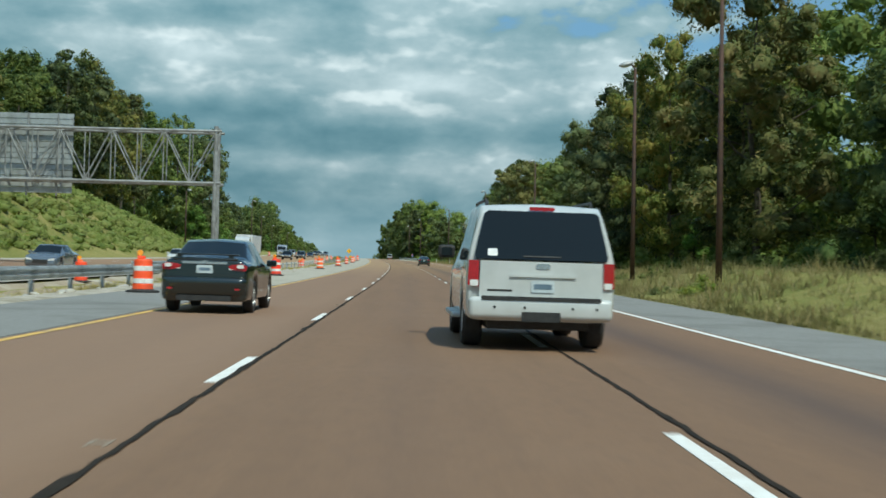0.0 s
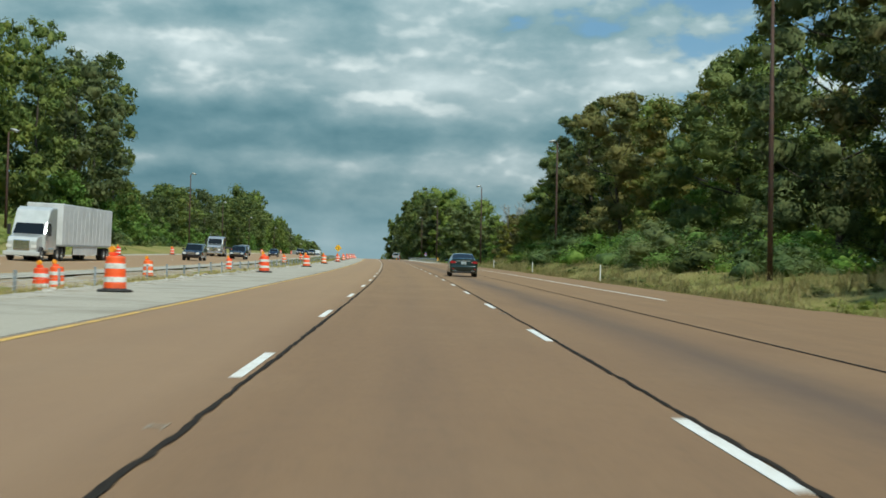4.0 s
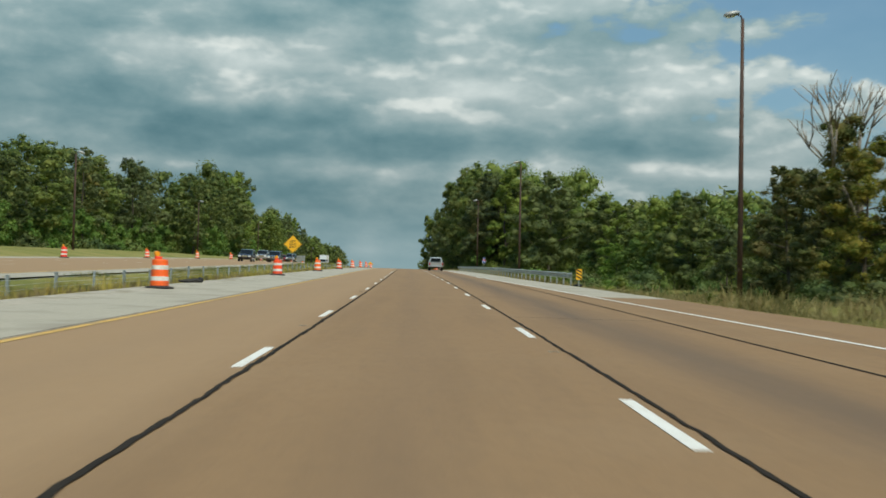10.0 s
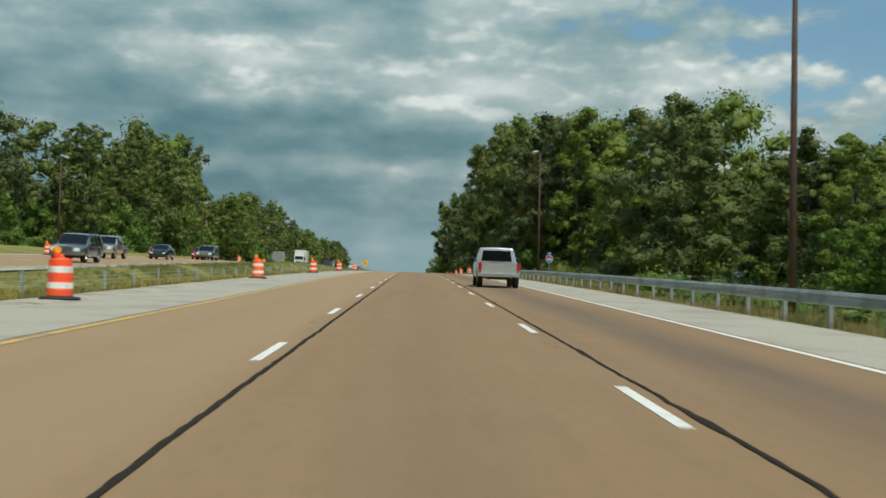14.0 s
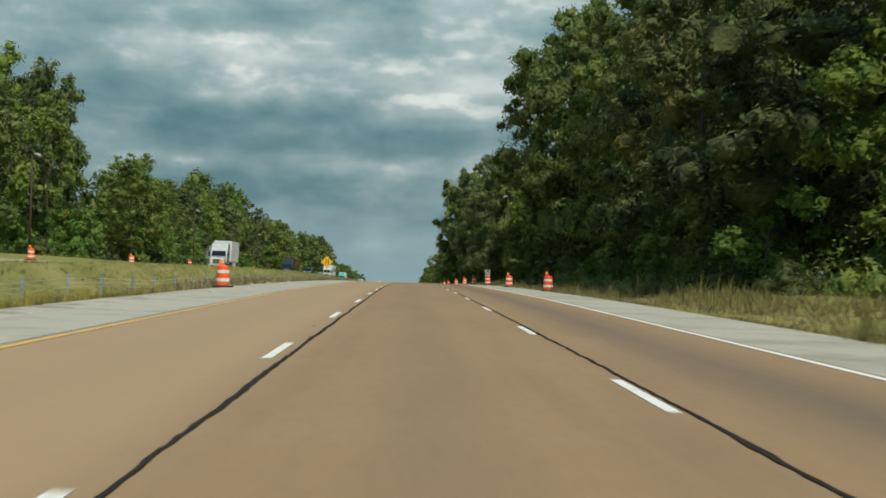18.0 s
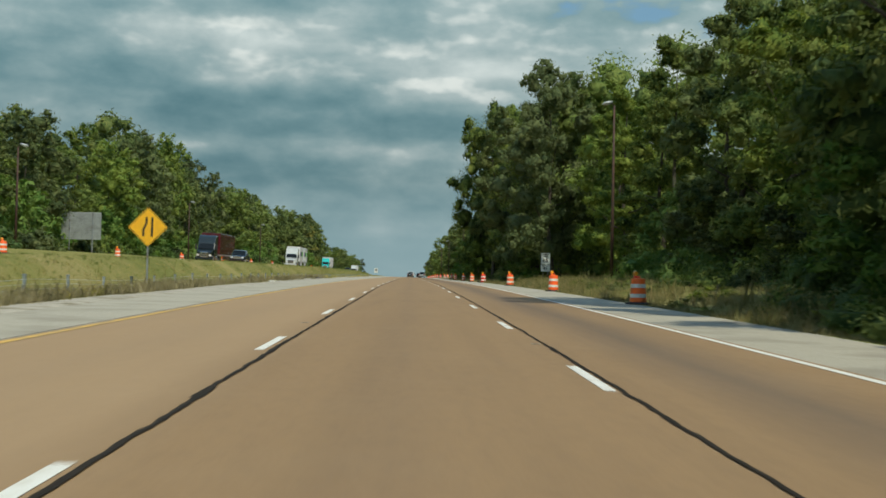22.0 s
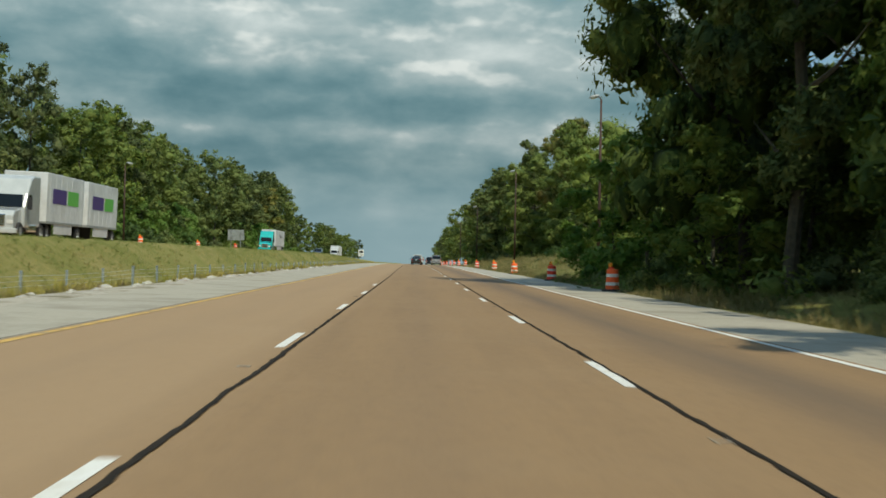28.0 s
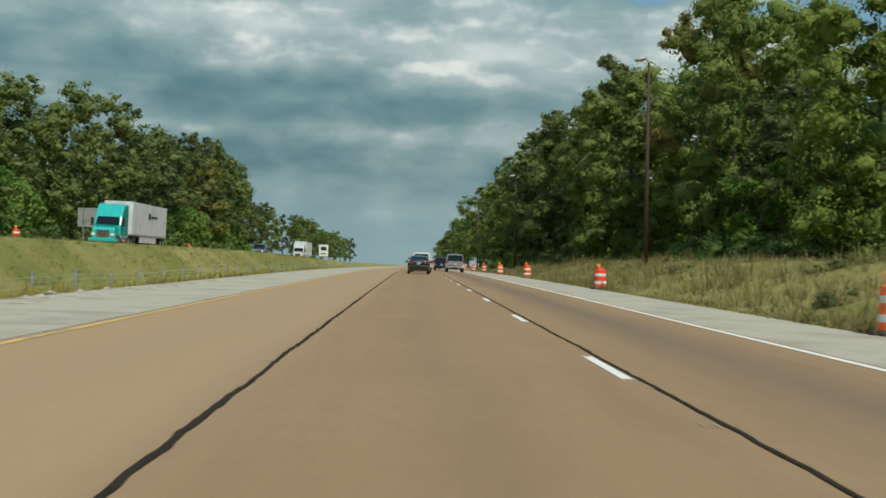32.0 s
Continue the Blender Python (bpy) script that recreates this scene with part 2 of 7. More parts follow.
def road_material():
    """Tan concrete with wheel-path darkening along each lane; lateral place comes from the mesh's UV."""
    m = bpy.data.materials.new("tan_concrete")
    m.use_nodes = True
    n = Nodes(m.node_tree)
    pos = n("NewGeometry").outputs["Position"]
    uv = n("UVMap").outputs[0]
    u = n("SeparateXYZ", {0: uv}).outputs[0]
    g = n.noise(pos, 38.0, 5.0, 0.7)
    st = n.noise(n("VectorMath", {0: uv, 1: (0.9, 0.05, 1.0)}, op="MULTIPLY").outputs[0], 1.6, 5.0, 0.6)
    blot = n.noise(pos, 0.35, 4.0, 0.6)
    col = n.mix(n.ramp(g, [(0.3, (0, 0, 0)), (0.7, (1, 1, 1))]), (0.282, 0.178, 0.091, 1), (0.358, 0.234, 0.124, 1))
    col = n.mix(n.math("MULTIPLY", n.ramp(st, [(0.45, (0, 0, 0)), (0.7, (1, 1, 1))]), 0.45), col, (0.228, 0.149, 0.083, 1))
    col = n.mix(n.math("MULTIPLY", n.ramp(blot, [(0.5, (0, 0, 0)), (0.75, (1, 1, 1))]), 0.3), col, (0.372, 0.260, 0.153, 1))
    mot = n.noise(n("VectorMath", {0: uv, 1: (1.0, 0.35, 1.0)}, op="MULTIPLY").outputs[0], 7.0, 6.0, 0.7)
    col = n.mix(n.math("MULTIPLY", n.ramp(mot, [(0.46, (0, 0, 0)), (0.68, (1, 1, 1))]), 0.35), col, (0.225, 0.150, 0.085, 1))
    # oil-darkened wheel band of the outer lane
    d = n.math("ABSOLUTE", n.math("SUBTRACT", u, 3.75))
    band = n.math("SUBTRACT", 1.0, n.math("SMOOTH_MIN", n.math("MULTIPLY", d, 0.95), 1.0, 0.4))
    band = n.math("MAXIMUM", band, 0.0)
    band = n.math("MULTIPLY", band, n.math("ADD", 0.35, n.math("MULTIPLY", st, 0.55)))
    col = n.mix(n.math("MINIMUM", band, 0.75), col, (0.125, 0.098, 0.080, 1))
    for c in (0.05, -3.5):
        d2 = n.math("ABSOLUTE", n.math("SUBTRACT", u, c))
        b2 = n.math("MAXIMUM", n.math("SUBTRACT", 1.0, n.math("MULTIPLY", d2, 1.6)), 0.0)
        col = n.mix(n.math("MULTIPLY", b2, 0.16), col, (0.15, 0.11, 0.085, 1))
    # the passing lane is less worn and paler
    pale = n.math("MULTIPLY", n.ramp(n.math("ADD", n.math("MULTIPLY", u, -0.5), -0.3), [(0.35, (0, 0, 0)), (0.8, (1, 1, 1))]), 0.50)
    col = n.mix(pale, col, (0.465, 0.325, 0.195, 1))
    # the first stretch is darker and redder, milder further along
    v = n("SeparateXYZ", {0: uv}).outputs[1]
    old = n.math("ADD", n.math("MULTIPLY", v, 1 / 600.0), n.math("MULTIPLY", n.math("SUBTRACT", blot, 0.5), 0.06))
    worn = n.mix(1.0, col, (0.63, 0.575, 0.63, 1), "MULTIPLY")
    mid = n.mix(1.0, col, (0.845, 0.800, 0.755, 1), "MULTIPLY")
    col = n.mix(n.ramp(old, [(0.20, (1, 1, 1)), (0.70, (0.85, 0.85, 0.85)), (0.95, (0.42, 0.42, 0.42))]), col, n.mix(n.ramp(old, [(0.13, (0, 0, 0)), (0.30, (1, 1, 1))]), worn, mid))
    p = n("BsdfPrincipled", {"Base Color": col, "Roughness": 0.82, "Specular IOR Level": 0.35})
    b = n("Bump", {"Strength": 0.25, "Distance": 0.01, "Height": g})
    n.t.links.new(b.outputs[0], p.inputs["Normal"])
    n.t.links.new(p.outputs[0], n("OutputMaterial").inputs[0])
    return m


def grass_material():
    m = bpy.data.materials.new("mown_grass")
    m.use_nodes = True
    n = Nodes(m.node_tree)
    pos = n("NewGeometry").outputs["Position"]
    f = n.math("ADD", n.math("MULTIPLY", n.noise(pos, 0.12, 4.0, 0.6), 0.6), n.math("MULTIPLY", n.noise(pos, 2.2, 6.0, 0.7), 0.45))
    col = n.ramp(f, [(0.34, (0.140, 0.155, 0.040)), (0.46, (0.205, 0.205, 0.054)), (0.56, (0.270, 0.240, 0.078)), (0.68, (0.355, 0.290, 0.118))])
    p = n("BsdfPrincipled", {"Base Color": col, "Roughness": 0.9, "Specular IOR Level": 0.15})
    b = n("Bump", {"Strength": 0.8, "Distance": 0.12, "Height": n.noise(pos, 6.0, 6.0, 0.7)})
    n.t.links.new(b.outputs[0], p.inputs["Normal"])
    n.t.links.new(p.outputs[0], n("OutputMaterial").inputs[0])
    return m


M_ROAD = road_material()
M_GRASS = grass_material()
M_SHOULDER = material("grey_concrete", (0.35, 0.315, 0.25), (0.465, 0.425, 0.345), 14, 0.88, bump=0.25, bump_scale=60, c3=(0.30, 0.268, 0.212), scale3=0.45, coords="World")
M_ASPHALT = material("grey_asphalt", (0.185, 0.180, 0.165), (0.255, 0.250, 0.232), 14, 0.88, bump=0.25, bump_scale=60, c3=(0.16, 0.155, 0.14), scale3=0.45, coords="World")
M_GRAVEL = material("pale_gravel", (0.34, 0.30, 0.235), (0.52, 0.47, 0.39), 9, 0.9, bump=0.8, bump_scale=30, c3=(0.20, 0.17, 0.10), scale3=0.8, coords="World")
M_SEAL = material("tar_seal", (0.016, 0.013, 0.010), (0.036, 0.028, 0.021), 12, 0.9, bump=0.2, coords="World", spec=0.15)
M_WHITE = material("white_road_paint", (0.74, 0.72, 0.67), (0.86, 0.85, 0.81), 25, 0.6, c3=(0.62, 0.57, 0.49), scale3=7.0, coords="World")
M_YELLOW = material("yellow_road_paint", (0.62, 0.36, 0.06), (0.72, 0.46, 0.12), 10, 0.6, c3=(0.36, 0.25, 0.13), scale3=1.5, coords="World")
M_MARKER = material("marker_casting", (0.24, 0.20, 0.15), (0.36, 0.31, 0.24), 20, 0.6, c3=(0.14, 0.11, 0.09), scale3=9)
M_GALV = material("galvanised_steel", (0.48, 0.51, 0.52), (0.60, 0.63, 0.63), 6, 0.46, 0.35, bump=0.05, c3=(0.32, 0.34, 0.34), scale3=1.2)
M_GANTRY = material("weathered_grey_steel", (0.22, 0.225, 0.22), (0.33, 0.335, 0.325), 3, 0.6, 0.3, bump=0.05, c3=(0.17, 0.165, 0.155), scale3=0.8)
M_POST = material("weathered_steel_post", (0.25, 0.28, 0.29), (0.36, 0.39, 0.40), 8, 0.55, 0.5, c3=(0.16, 0.11, 0.08), scale3=2)
M_ORANGE = material("orange_plastic", (0.90, 0.092, 0.016), (0.96, 0.13, 0.025), 6, 0.5, c3=(0.62, 0.10, 0.04), scale3=3, vary=0.08)
M_REFLECT = material("white_reflective_band", (0.74, 0.72, 0.68), (0.84, 0.82, 0.78), 16, 0.45, c3=(0.55, 0.50, 0.45), scale3=5)
M_RUBBER = material("black_rubber", (0.018, 0.017, 0.017), (0.035, 0.033, 0.032), 9, 0.8, bump=0.1)
M_AMBER = material("amber_lens", (0.80, 0.30, 0.02), (0.90, 0.42, 0.04), 12, 0.2)
M_SIGN = material("yellow_sign_sheeting", (0.82, 0.42, 0.015), (0.88, 0.48, 0.02), 5, 0.42, c3=(0.74, 0.38, 0.02), scale3=2)
M_SIGNBLACK = material("black_sign_print", (0.012, 0.012, 0.012), (0.025, 0.024, 0.022), 9, 0.5)
M_SIGNWHITE = material("white_sign_sheeting", (0.70, 0.71, 0.70), (0.80, 0.81, 0.80), 5, 0.45, c3=(0.6, 0.6, 0.58), scale3=2)
M_SIGNBLUE = material("blue_sign_sheeting", (0.02, 0.07, 0.32), (0.03, 0.10, 0.42), 5, 0.45)
M_SIGNRED = material("red_sign_sheeting", (0.50, 0.02, 0.02), (0.60, 0.03, 0.03), 5, 0.45)
M_SIGNBACK = material("bare_aluminium", (0.34, 0.36, 0.36), (0.44, 0.46, 0.46), 3, 0.5, 0.5, c3=(0.28, 0.29, 0.28), scale3=0.8)
M_POLE = material("rust_brown_pole", (0.055, 0.030, 0.022), (0.10, 0.052, 0.036), 3, 0.75, 0.2, bump=0.1, c3=(0.06, 0.045, 0.04), scale3=0.7)
M_HEAD = material("lamp_head_grey", (0.30, 0.31, 0.31), (0.42, 0.43, 0.43), 8, 0.5, 0.3)
M_BARK = material("grey_brown_bark", (0.048, 0.038, 0.028), (0.095, 0.077, 0.056), 5, 0.9, bump=0.7, bump_scale=14, c3=(0.06, 0.06, 0.04), scale3=0.9, vary=0.15)
M_DEADWOOD = material("bleached_dead_wood", (0.20, 0.175, 0.14), (0.34, 0.30, 0.25), 6, 0.85, bump=0.4, bump_scale=16)
M_LEAF = leaf_material("broad_green_leaves", [(0.032, 0.062, 0.018), (0.075, 0.116, 0.030), (0.131, 0.178, 0.045), (0.204, 0.236, 0.062)])
M_LEAF2 = leaf_material("autumn_tinged_leaves", [(0.045, 0.075, 0.019), (0.100, 0.136, 0.032), (0.170, 0.184, 0.046), (0.250, 0.212, 0.058)])
M_LEAF3 = leaf_material("bright_vine_leaves", [(0.032, 0.074, 0.015), (0.068, 0.136, 0.026), (0.112, 0.192, 0.040), (0.165, 0.236, 0.058)])
M_VINE = leaf_material("sunlit_creeper_leaves", [(0.115, 0.160, 0.024), (0.180, 0.240, 0.036), (0.245, 0.300, 0.055), (0.315, 0.340, 0.085)], 0.35)
M_BANK = leaf_material("median_grass_blades", [(0.105, 0.165, 0.032), (0.150, 0.208, 0.045), (0.205, 0.240, 0.065), (0.290, 0.280, 0.110)], 0.4)
M_STRAW = leaf_material("dry_brown_weeds", [(0.150, 0.131, 0.046), (0.237, 0.194, 0.075), (0.338, 0.275, 0.121), (0.475, 0.388, 0.196)], 0.35)
M_WEED = leaf_material("dusty_weed_leaves", [(0.077, 0.120, 0.024), (0.140, 0.188, 0.041), (0.210, 0.247, 0.060), (0.294, 0.292, 0.090)])
M_BLADE = leaf_material("roadside_grass_blades", [(0.165, 0.185, 0.040), (0.265, 0.260, 0.060), (0.380, 0.330, 0.095), (0.505, 0.415, 0.160)], 0.42)
M_ROCK = material("white_limestone_rubble", (0.36, 0.335, 0.29), (0.54, 0.51, 0.45), 6, 0.9, bump=0.6, bump_scale=20, c3=(0.30, 0.26, 0.20), scale3=2, vary=0.12)

# ---- the line of the road: heading and grade by distance ----
RS = [-300, 0, 60, 120, 180, 240, 300, 360, 420, 480, 540, 590, 600, 660, 720, 780, 830, 840, 860, 900, 950, 970, 1000, 1070, 1120, 1300, 3200]
RH = [1.16, 1.16, 1.59, 2.02, 2.47, 2.91, 3.31, 3.63, 3.84, 3.96, 4.02, 4.045, 4.05, 4.07, 4.1, 4.13, 4.147, 4.15, 4.157, 4.17, 4.184, 4.19, 4.19, 4.19, 4.19, 4.19, 4.19]
RG = [1.63, 1.63, 1.69, 1.75, 1.8, 1.86, 1.89, 1.89, 1.84, 1.74, 1.57, 1.378, 1.24, 0.94, 0.63, 0.4, 0.342, 0.343, 0.353, 0.39, 0.383, 0.352, 0.371, 0.293, 0.095, 0.1, 0.1]
STEP = 2.0
_n = np.arange(-300, 3001, STEP)
_h, _g = np.radians(np.interp(_n, RS, RH)), np.radians(np.interp(_n, RS, RG))
_x = np.concatenate([[0], np.cumsum(-np.sin(_h[:-1]) * np.cos(_g[:-1]) * STEP)])
_y = np.concatenate([[0], np.cumsum(np.cos(_h[:-1]) * np.cos(_g[:-1]) * STEP)])
_z = np.concatenate([[0], np.cumsum(np.sin(_g[:-1]) * STEP)])
_o = int(300 / STEP)
_x, _y, _z = _x - _x[_o], _y - _y[_o], _z - _z[_o]


def heading(s):
    return float(np.interp(s, _n, _h))


def on_road(s, lat, dz=0.0):
    """A point s metres along our lane, lat metres to its right, dz over the lane's level there."""
    h = heading(s)
    return Vector((float(np.interp(s, _n, _x)) + math.cos(h) * lat, float(np.interp(s, _n, _y)) + math.sin(h) * lat, float(np.interp(s, _n, _z)) + dz))


def spot(s, lat, dz=0.0, turn=0.0):
    """The pose of a thing that stands at that place and looks back along the road (its -y to the driver)."""
    return Matrix.Translation(on_road(s, lat, dz)) @ Matrix.Rotation(heading(s) + radians(turn), 4, "Z")


def opp_level(s, lat=-25.0):
    """Surface of the oncoming carriageway, which falls toward the median."""
    z = float(np.interp(s, [-300, 0, 250, 400, 600, 700, 800, 900, 1100, 1400, 3000], [0.2, 0.25, 0.28, 0.5, 1.0, 1.2, 1.55, 1.75, 1.7, 0.6, 0.3]))
    return z + (-lat - 25.0) * 0.03


def opp_near(s):
    """Inner edge of the oncoming lanes."""
    return float(np.interp(s, [-300, 450, 620, 3000], [-17.6, -17.6, -19.8, -19.8]))


def soft(x, a, b):
    t = min(1.0, max(0.0, (x - a) / (b - a)))
    return t * t * (3 - 2 * t)


def pave(lat):
    """Cross-fall of our carriageway."""
    return -0.010 * lat


def ramp_edge(s):
    """Outer edge of the travelled way: the merging lane lies beside ours for a stretch, then tapers away."""
    return float(np.interp(s, [-300, 122, 150, 240, 300, 352, 405, 3000], [5.45, 5.40, 8.5, 8.7, 8.1, 6.8, 5.40, 5.40]))


def yellow_edge(s):
    """Inner edge line of our carriageway."""
    return float(np.interp(s, [-300, 200, 400, 900, 985, 3000], [-5.05, -4.98, -5.05, -5.05, -5.16, -5.16]))


def inner_edge(s):
    """How far the inner shoulder reaches to the left."""
    return float(np.interp(s, [-300, 200, 380, 470, 600, 680, 790, 985, 3000], [8.2, 8.4, 7.95, 7.8, 7.15, 7.5, 7.9, 8.2, 8.2]))


def ground(s, lat):
    """Height of the bare ground over the lane's level."""
    bump = 0.16 * noise.noise(Vector((s * 0.06, lat * 0.09, 0.0))) + 0.06 * noise.noise(Vector((s * 0.4, lat * 0.4, 3.0)))
    opp = opp_level(s)
    if lat >= 0:
        e = ramp_edge(s) + 3.1
        z = pave(min(lat, e)) - (0.09 if lat < e - 0.05 else 0.02)
        bank = float(np.interp(s, [-300, 70, 125, 190, 230, 330, 370, 400, 540, 590, 700, 780, 900, 960, 1060, 1300], [1.15, 1.15, 0.3, 0.75, 1.3, 1.0, -0.8, -2.0, -1.6, 0.3, 0.3, 0.6, 0.4, 1.6, 1.5, 0.4]))
        z += -0.30 * soft(lat, e, e + 2.5) + (bank + 0.3) * soft(lat, e + 2.0, e + 10.0) + 2.0 * soft(lat, 40, 120)
        z += bump * soft(lat, e, e + 3)
    else:
        l = -lat
        edge_in = inner_edge(s)
        z = pave(max(lat, -edge_in)) - (0.09 if l < edge_in - 0.05 else 0.03)
        late = soft(s, 480, 640)
        e = -opp_near(s) - 2.2
        edge = opp_level(s, -min(max(l, e), 32.6)) - 0.045
        z += -0.45 * soft(l, edge_in + 0.8, 12.4)
        k = soft(l, 12.6, e + 0.3) if late > 0.02 else soft(l, e - 1.4, e + 0.3)
        z = z * (1 - k) + edge * k
        hill = float(np.interp(s, [-300, -50, 60, 150, 200, 250, 300, 345, 420, 3000], [6, 8, 10, 10.5, 9.2, 5.6, 2.2, 1.0, 0.5, 0.5]))
        z += 0.6 * soft(l, 33, 40) + hill * soft(l, 35, 51) + (0.18 * soft(s, 260, 380) + 0.34 * late) * math.exp(-((l - e + 1.1) / 1.2) ** 2)
        z += bump * (soft(l, 9.6, 11) * (1 - soft(l, 14.5, 15.2)) + soft(l, 33.5, 35))
    return z


def part(name, bm, mat=None, parent=None, label="", smooth=False):
    """Links a bmesh (or a mesh) as one object under a thing or a part."""
    if isinstance(bm, bmesh.types.BMesh):
        me = bpy.data.meshes.new(name)
        bm.to_mesh(me)
        bm.free()
    else:
        me = bm
    if mat and not me.materials:
        me.materials.append(mat)
    if smooth:
        me.polygons.foreach_set("use_smooth", [True] * len(me.polygons))
    ob = new(name, me)
    if parent:
        ob.parent = parent
    if label:
        tagged(ob, label)
    return ob


def laid(name, me, parent, label):
    return part(name, me, None, parent, label)


def thing(name, label, category, m=None, group="", kind=""):
    ob = tagged(new(name), label, category, group, kind)
    if m is not None:
        ob.matrix_world = m
    return ob


def raw(name, verts, faces, mat, uvs=None):
    me = bpy.data.meshes.new(name)
    me.from_pydata([tuple(v) for v in verts], [], faces)
    me.materials.append(mat)
    if uvs is not None:
        layer = me.uv_layers.new(name="UVMap")
        for p in me.polygons:
            for li in p.loop_indices:
                layer.data[li].uv = uvs[me.loops[li].vertex_index]
    me.update()
    return me


def strip(name, ss, left, right, lift, mat, level=None, cols=1):
    """A ribbon along the road between two lateral lines (functions of s)."""
    v, f, uv = [], [], []
    for s in ss:
        a, b = left(s), right(s)
        for k in range(cols + 1):
            lat = a + (b - a) * k / cols
            v.append(on_road(s, lat, (level(s, lat) if level else pave(lat)) + lift))
            uv.append((lat, s))
    c = cols + 1
    for i in range(len(ss) - 1):
        for k in range(cols):
            f.append((i * c + k, i * c + k + 1, (i + 1) * c + k + 1, (i + 1) * c + k))
    return raw(name, v, f, mat, uv)


def box(bm, x0, x1, y0, y1, z0, z1, bevel=0.0):
    r = bmesh.ops.create_cube(bm, size=1.0)
    vs = r["verts"]
    for v in vs:
        v.co = Vector(((x0 + x1) / 2 + v.co.x * (x1 - x0), (y0 + y1) / 2 + v.co.y * (y1 - y0), (z0 + z1) / 2 + v.co.z * (z1 - z0)))
    if bevel:
        es = list({e for v in vs for e in v.link_edges})
        bmesh.ops.bevel(bm, geom=es, offset=bevel, segments=2, affect="EDGES", profile=0.6)
    return bm


def tube(bm, points, radii, sides=7):
    """A tapered tube through points, closed at both ends."""
    rings = []
    for i, p in enumerate(points):
        p = Vector(p)
        a = Vector(points[max(0, i - 1)])
        b = Vector(points[min(len(points) - 1, i + 1)])
        d = (b - a).normalized()
        up = Vector((0, 0, 1)) if abs(d.z) < 0.9 else Vector((1, 0, 0))
        u = d.cross(up).normalized()
        v = d.cross(u)
        rings.append([bm.verts.new(p + (u * math.cos(2 * math.pi * k / sides) + v * math.sin(2 * math.pi * k / sides)) * radii[i]) for k in range(sides)])
    for r0, r1 in zip(rings, rings[1:]):
        for k in range(sides):
            bm.faces.new((r0[k], r0[(k + 1) % sides], r1[(k + 1) % sides], r1[k]))
    bm.faces.new(rings[0][::-1])
    bm.faces.new(rings[-1])
    return bm


def lathe(bm, prof, sides=20):
    """Turns (radius, z) pairs about z."""
    rings = [[bm.verts.new((r * math.cos(2 * math.pi * k / sides), r * math.sin(2 * math.pi * k / sides), z)) for k in range(sides)] for r, z in prof]
    for r0, r1 in zip(rings, rings[1:]):
        for k in range(sides):
            bm.faces.new((r0[k], r0[(k + 1) % sides], r1[(k + 1) % sides], r1[k]))
    bm.faces.new(rings[0][::-1])
    bm.faces.new(rings[-1])
    return bm


# ---- ground, carriageways, shoulders ----
near = list(np.arange(-60, 1301, 4.0))
far = list(np.arange(1310, 2401, 30.0))
SS = near + far
LATS = [-900, -400, -200, -120, -85, -72, -62, -54, -50, -47, -44.5, -42, -40, -38, -35, -33, -31.5, -28, -22, -19.2, -18.3, -17.5, -16.7, -16, -15, -14, -12.5, -11.6, -10.8, -10.0, -9.4, -8.9, -8.5, -8.1, -7.7, -7.3, -6.9, -5, 0, 5.3, 8.4, 8.7, 9.6, 10.6, 11.6, 12.5, 13.5, 15, 17, 19, 22, 26, 32, 42, 60, 85, 120, 200, 400, 900]
gv, gf = [], []
for s in SS:
    for lat in LATS:
        gv.append(on_road(s, lat, ground(s, lat)))
c = len(LATS)
for i in range(len(SS) - 1):
    for k in range(c - 1):
        gf.append((i * c + k, i * c + k + 1, (i + 1) * c + k + 1, (i + 1) * c + k))
g_ob = part("ground", raw("ground", gv, gf, M_GRASS), None, smooth=True)
tagged(g_ob, "green and straw-coloured grass verges and banks beside the highway", "grass", kind="structure")

road = tagged(part("road", strip("road", SS, lambda s: yellow_edge(s) - 0.15, lambda s: ramp_edge(s) + 0.2, 0.0, M_ROAD, cols=4)),
              "tan concrete three-lane carriageway with tar-sealed joints", "road", kind="structure")
def between(a, b):
    return [a] + [s for s in SS if a < s < b] + [b]


for a, b, mat, look_of in ((-60, 52, M_ASPHALT, "dark grey asphalt"), (52, 2400, M_SHOULDER, "pale grey paved")):
    tagged(part("shoulder", strip("shoulder", between(a, b), lambda s: -inner_edge(s), lambda s: yellow_edge(s) - 0.15, -0.004, mat)), look_of + " inner shoulder beside the median", "road shoulder", kind="structure")
for a, b, mat, look_of in ((-60, 124, M_ASPHALT, "dark grey asphalt"), (124, 352, M_ROAD, "worn tan concrete"), (352, 2400, M_SHOULDER, "pale grey paved")):
    tagged(part("shoulder", strip("shoulder", between(a, b), lambda s: ramp_edge(s) + 0.2, lambda s: ramp_edge(s) + 3.05, -0.004, mat)), look_of + " outer shoulder beside the grass", "road shoulder", kind="structure")


def ragged(s):
    wide = 1.6 * soft(s, 70, 88) * (1 - soft(s, 112, 150))
    return -inner_edge(s) - 1.3 - wide + 0.5 * noise.noise(Vector((s * 0.35, 7.0, 0.0))) + 0.35 * noise.noise(Vector((s * 1.1, 2.0, 0.0)))


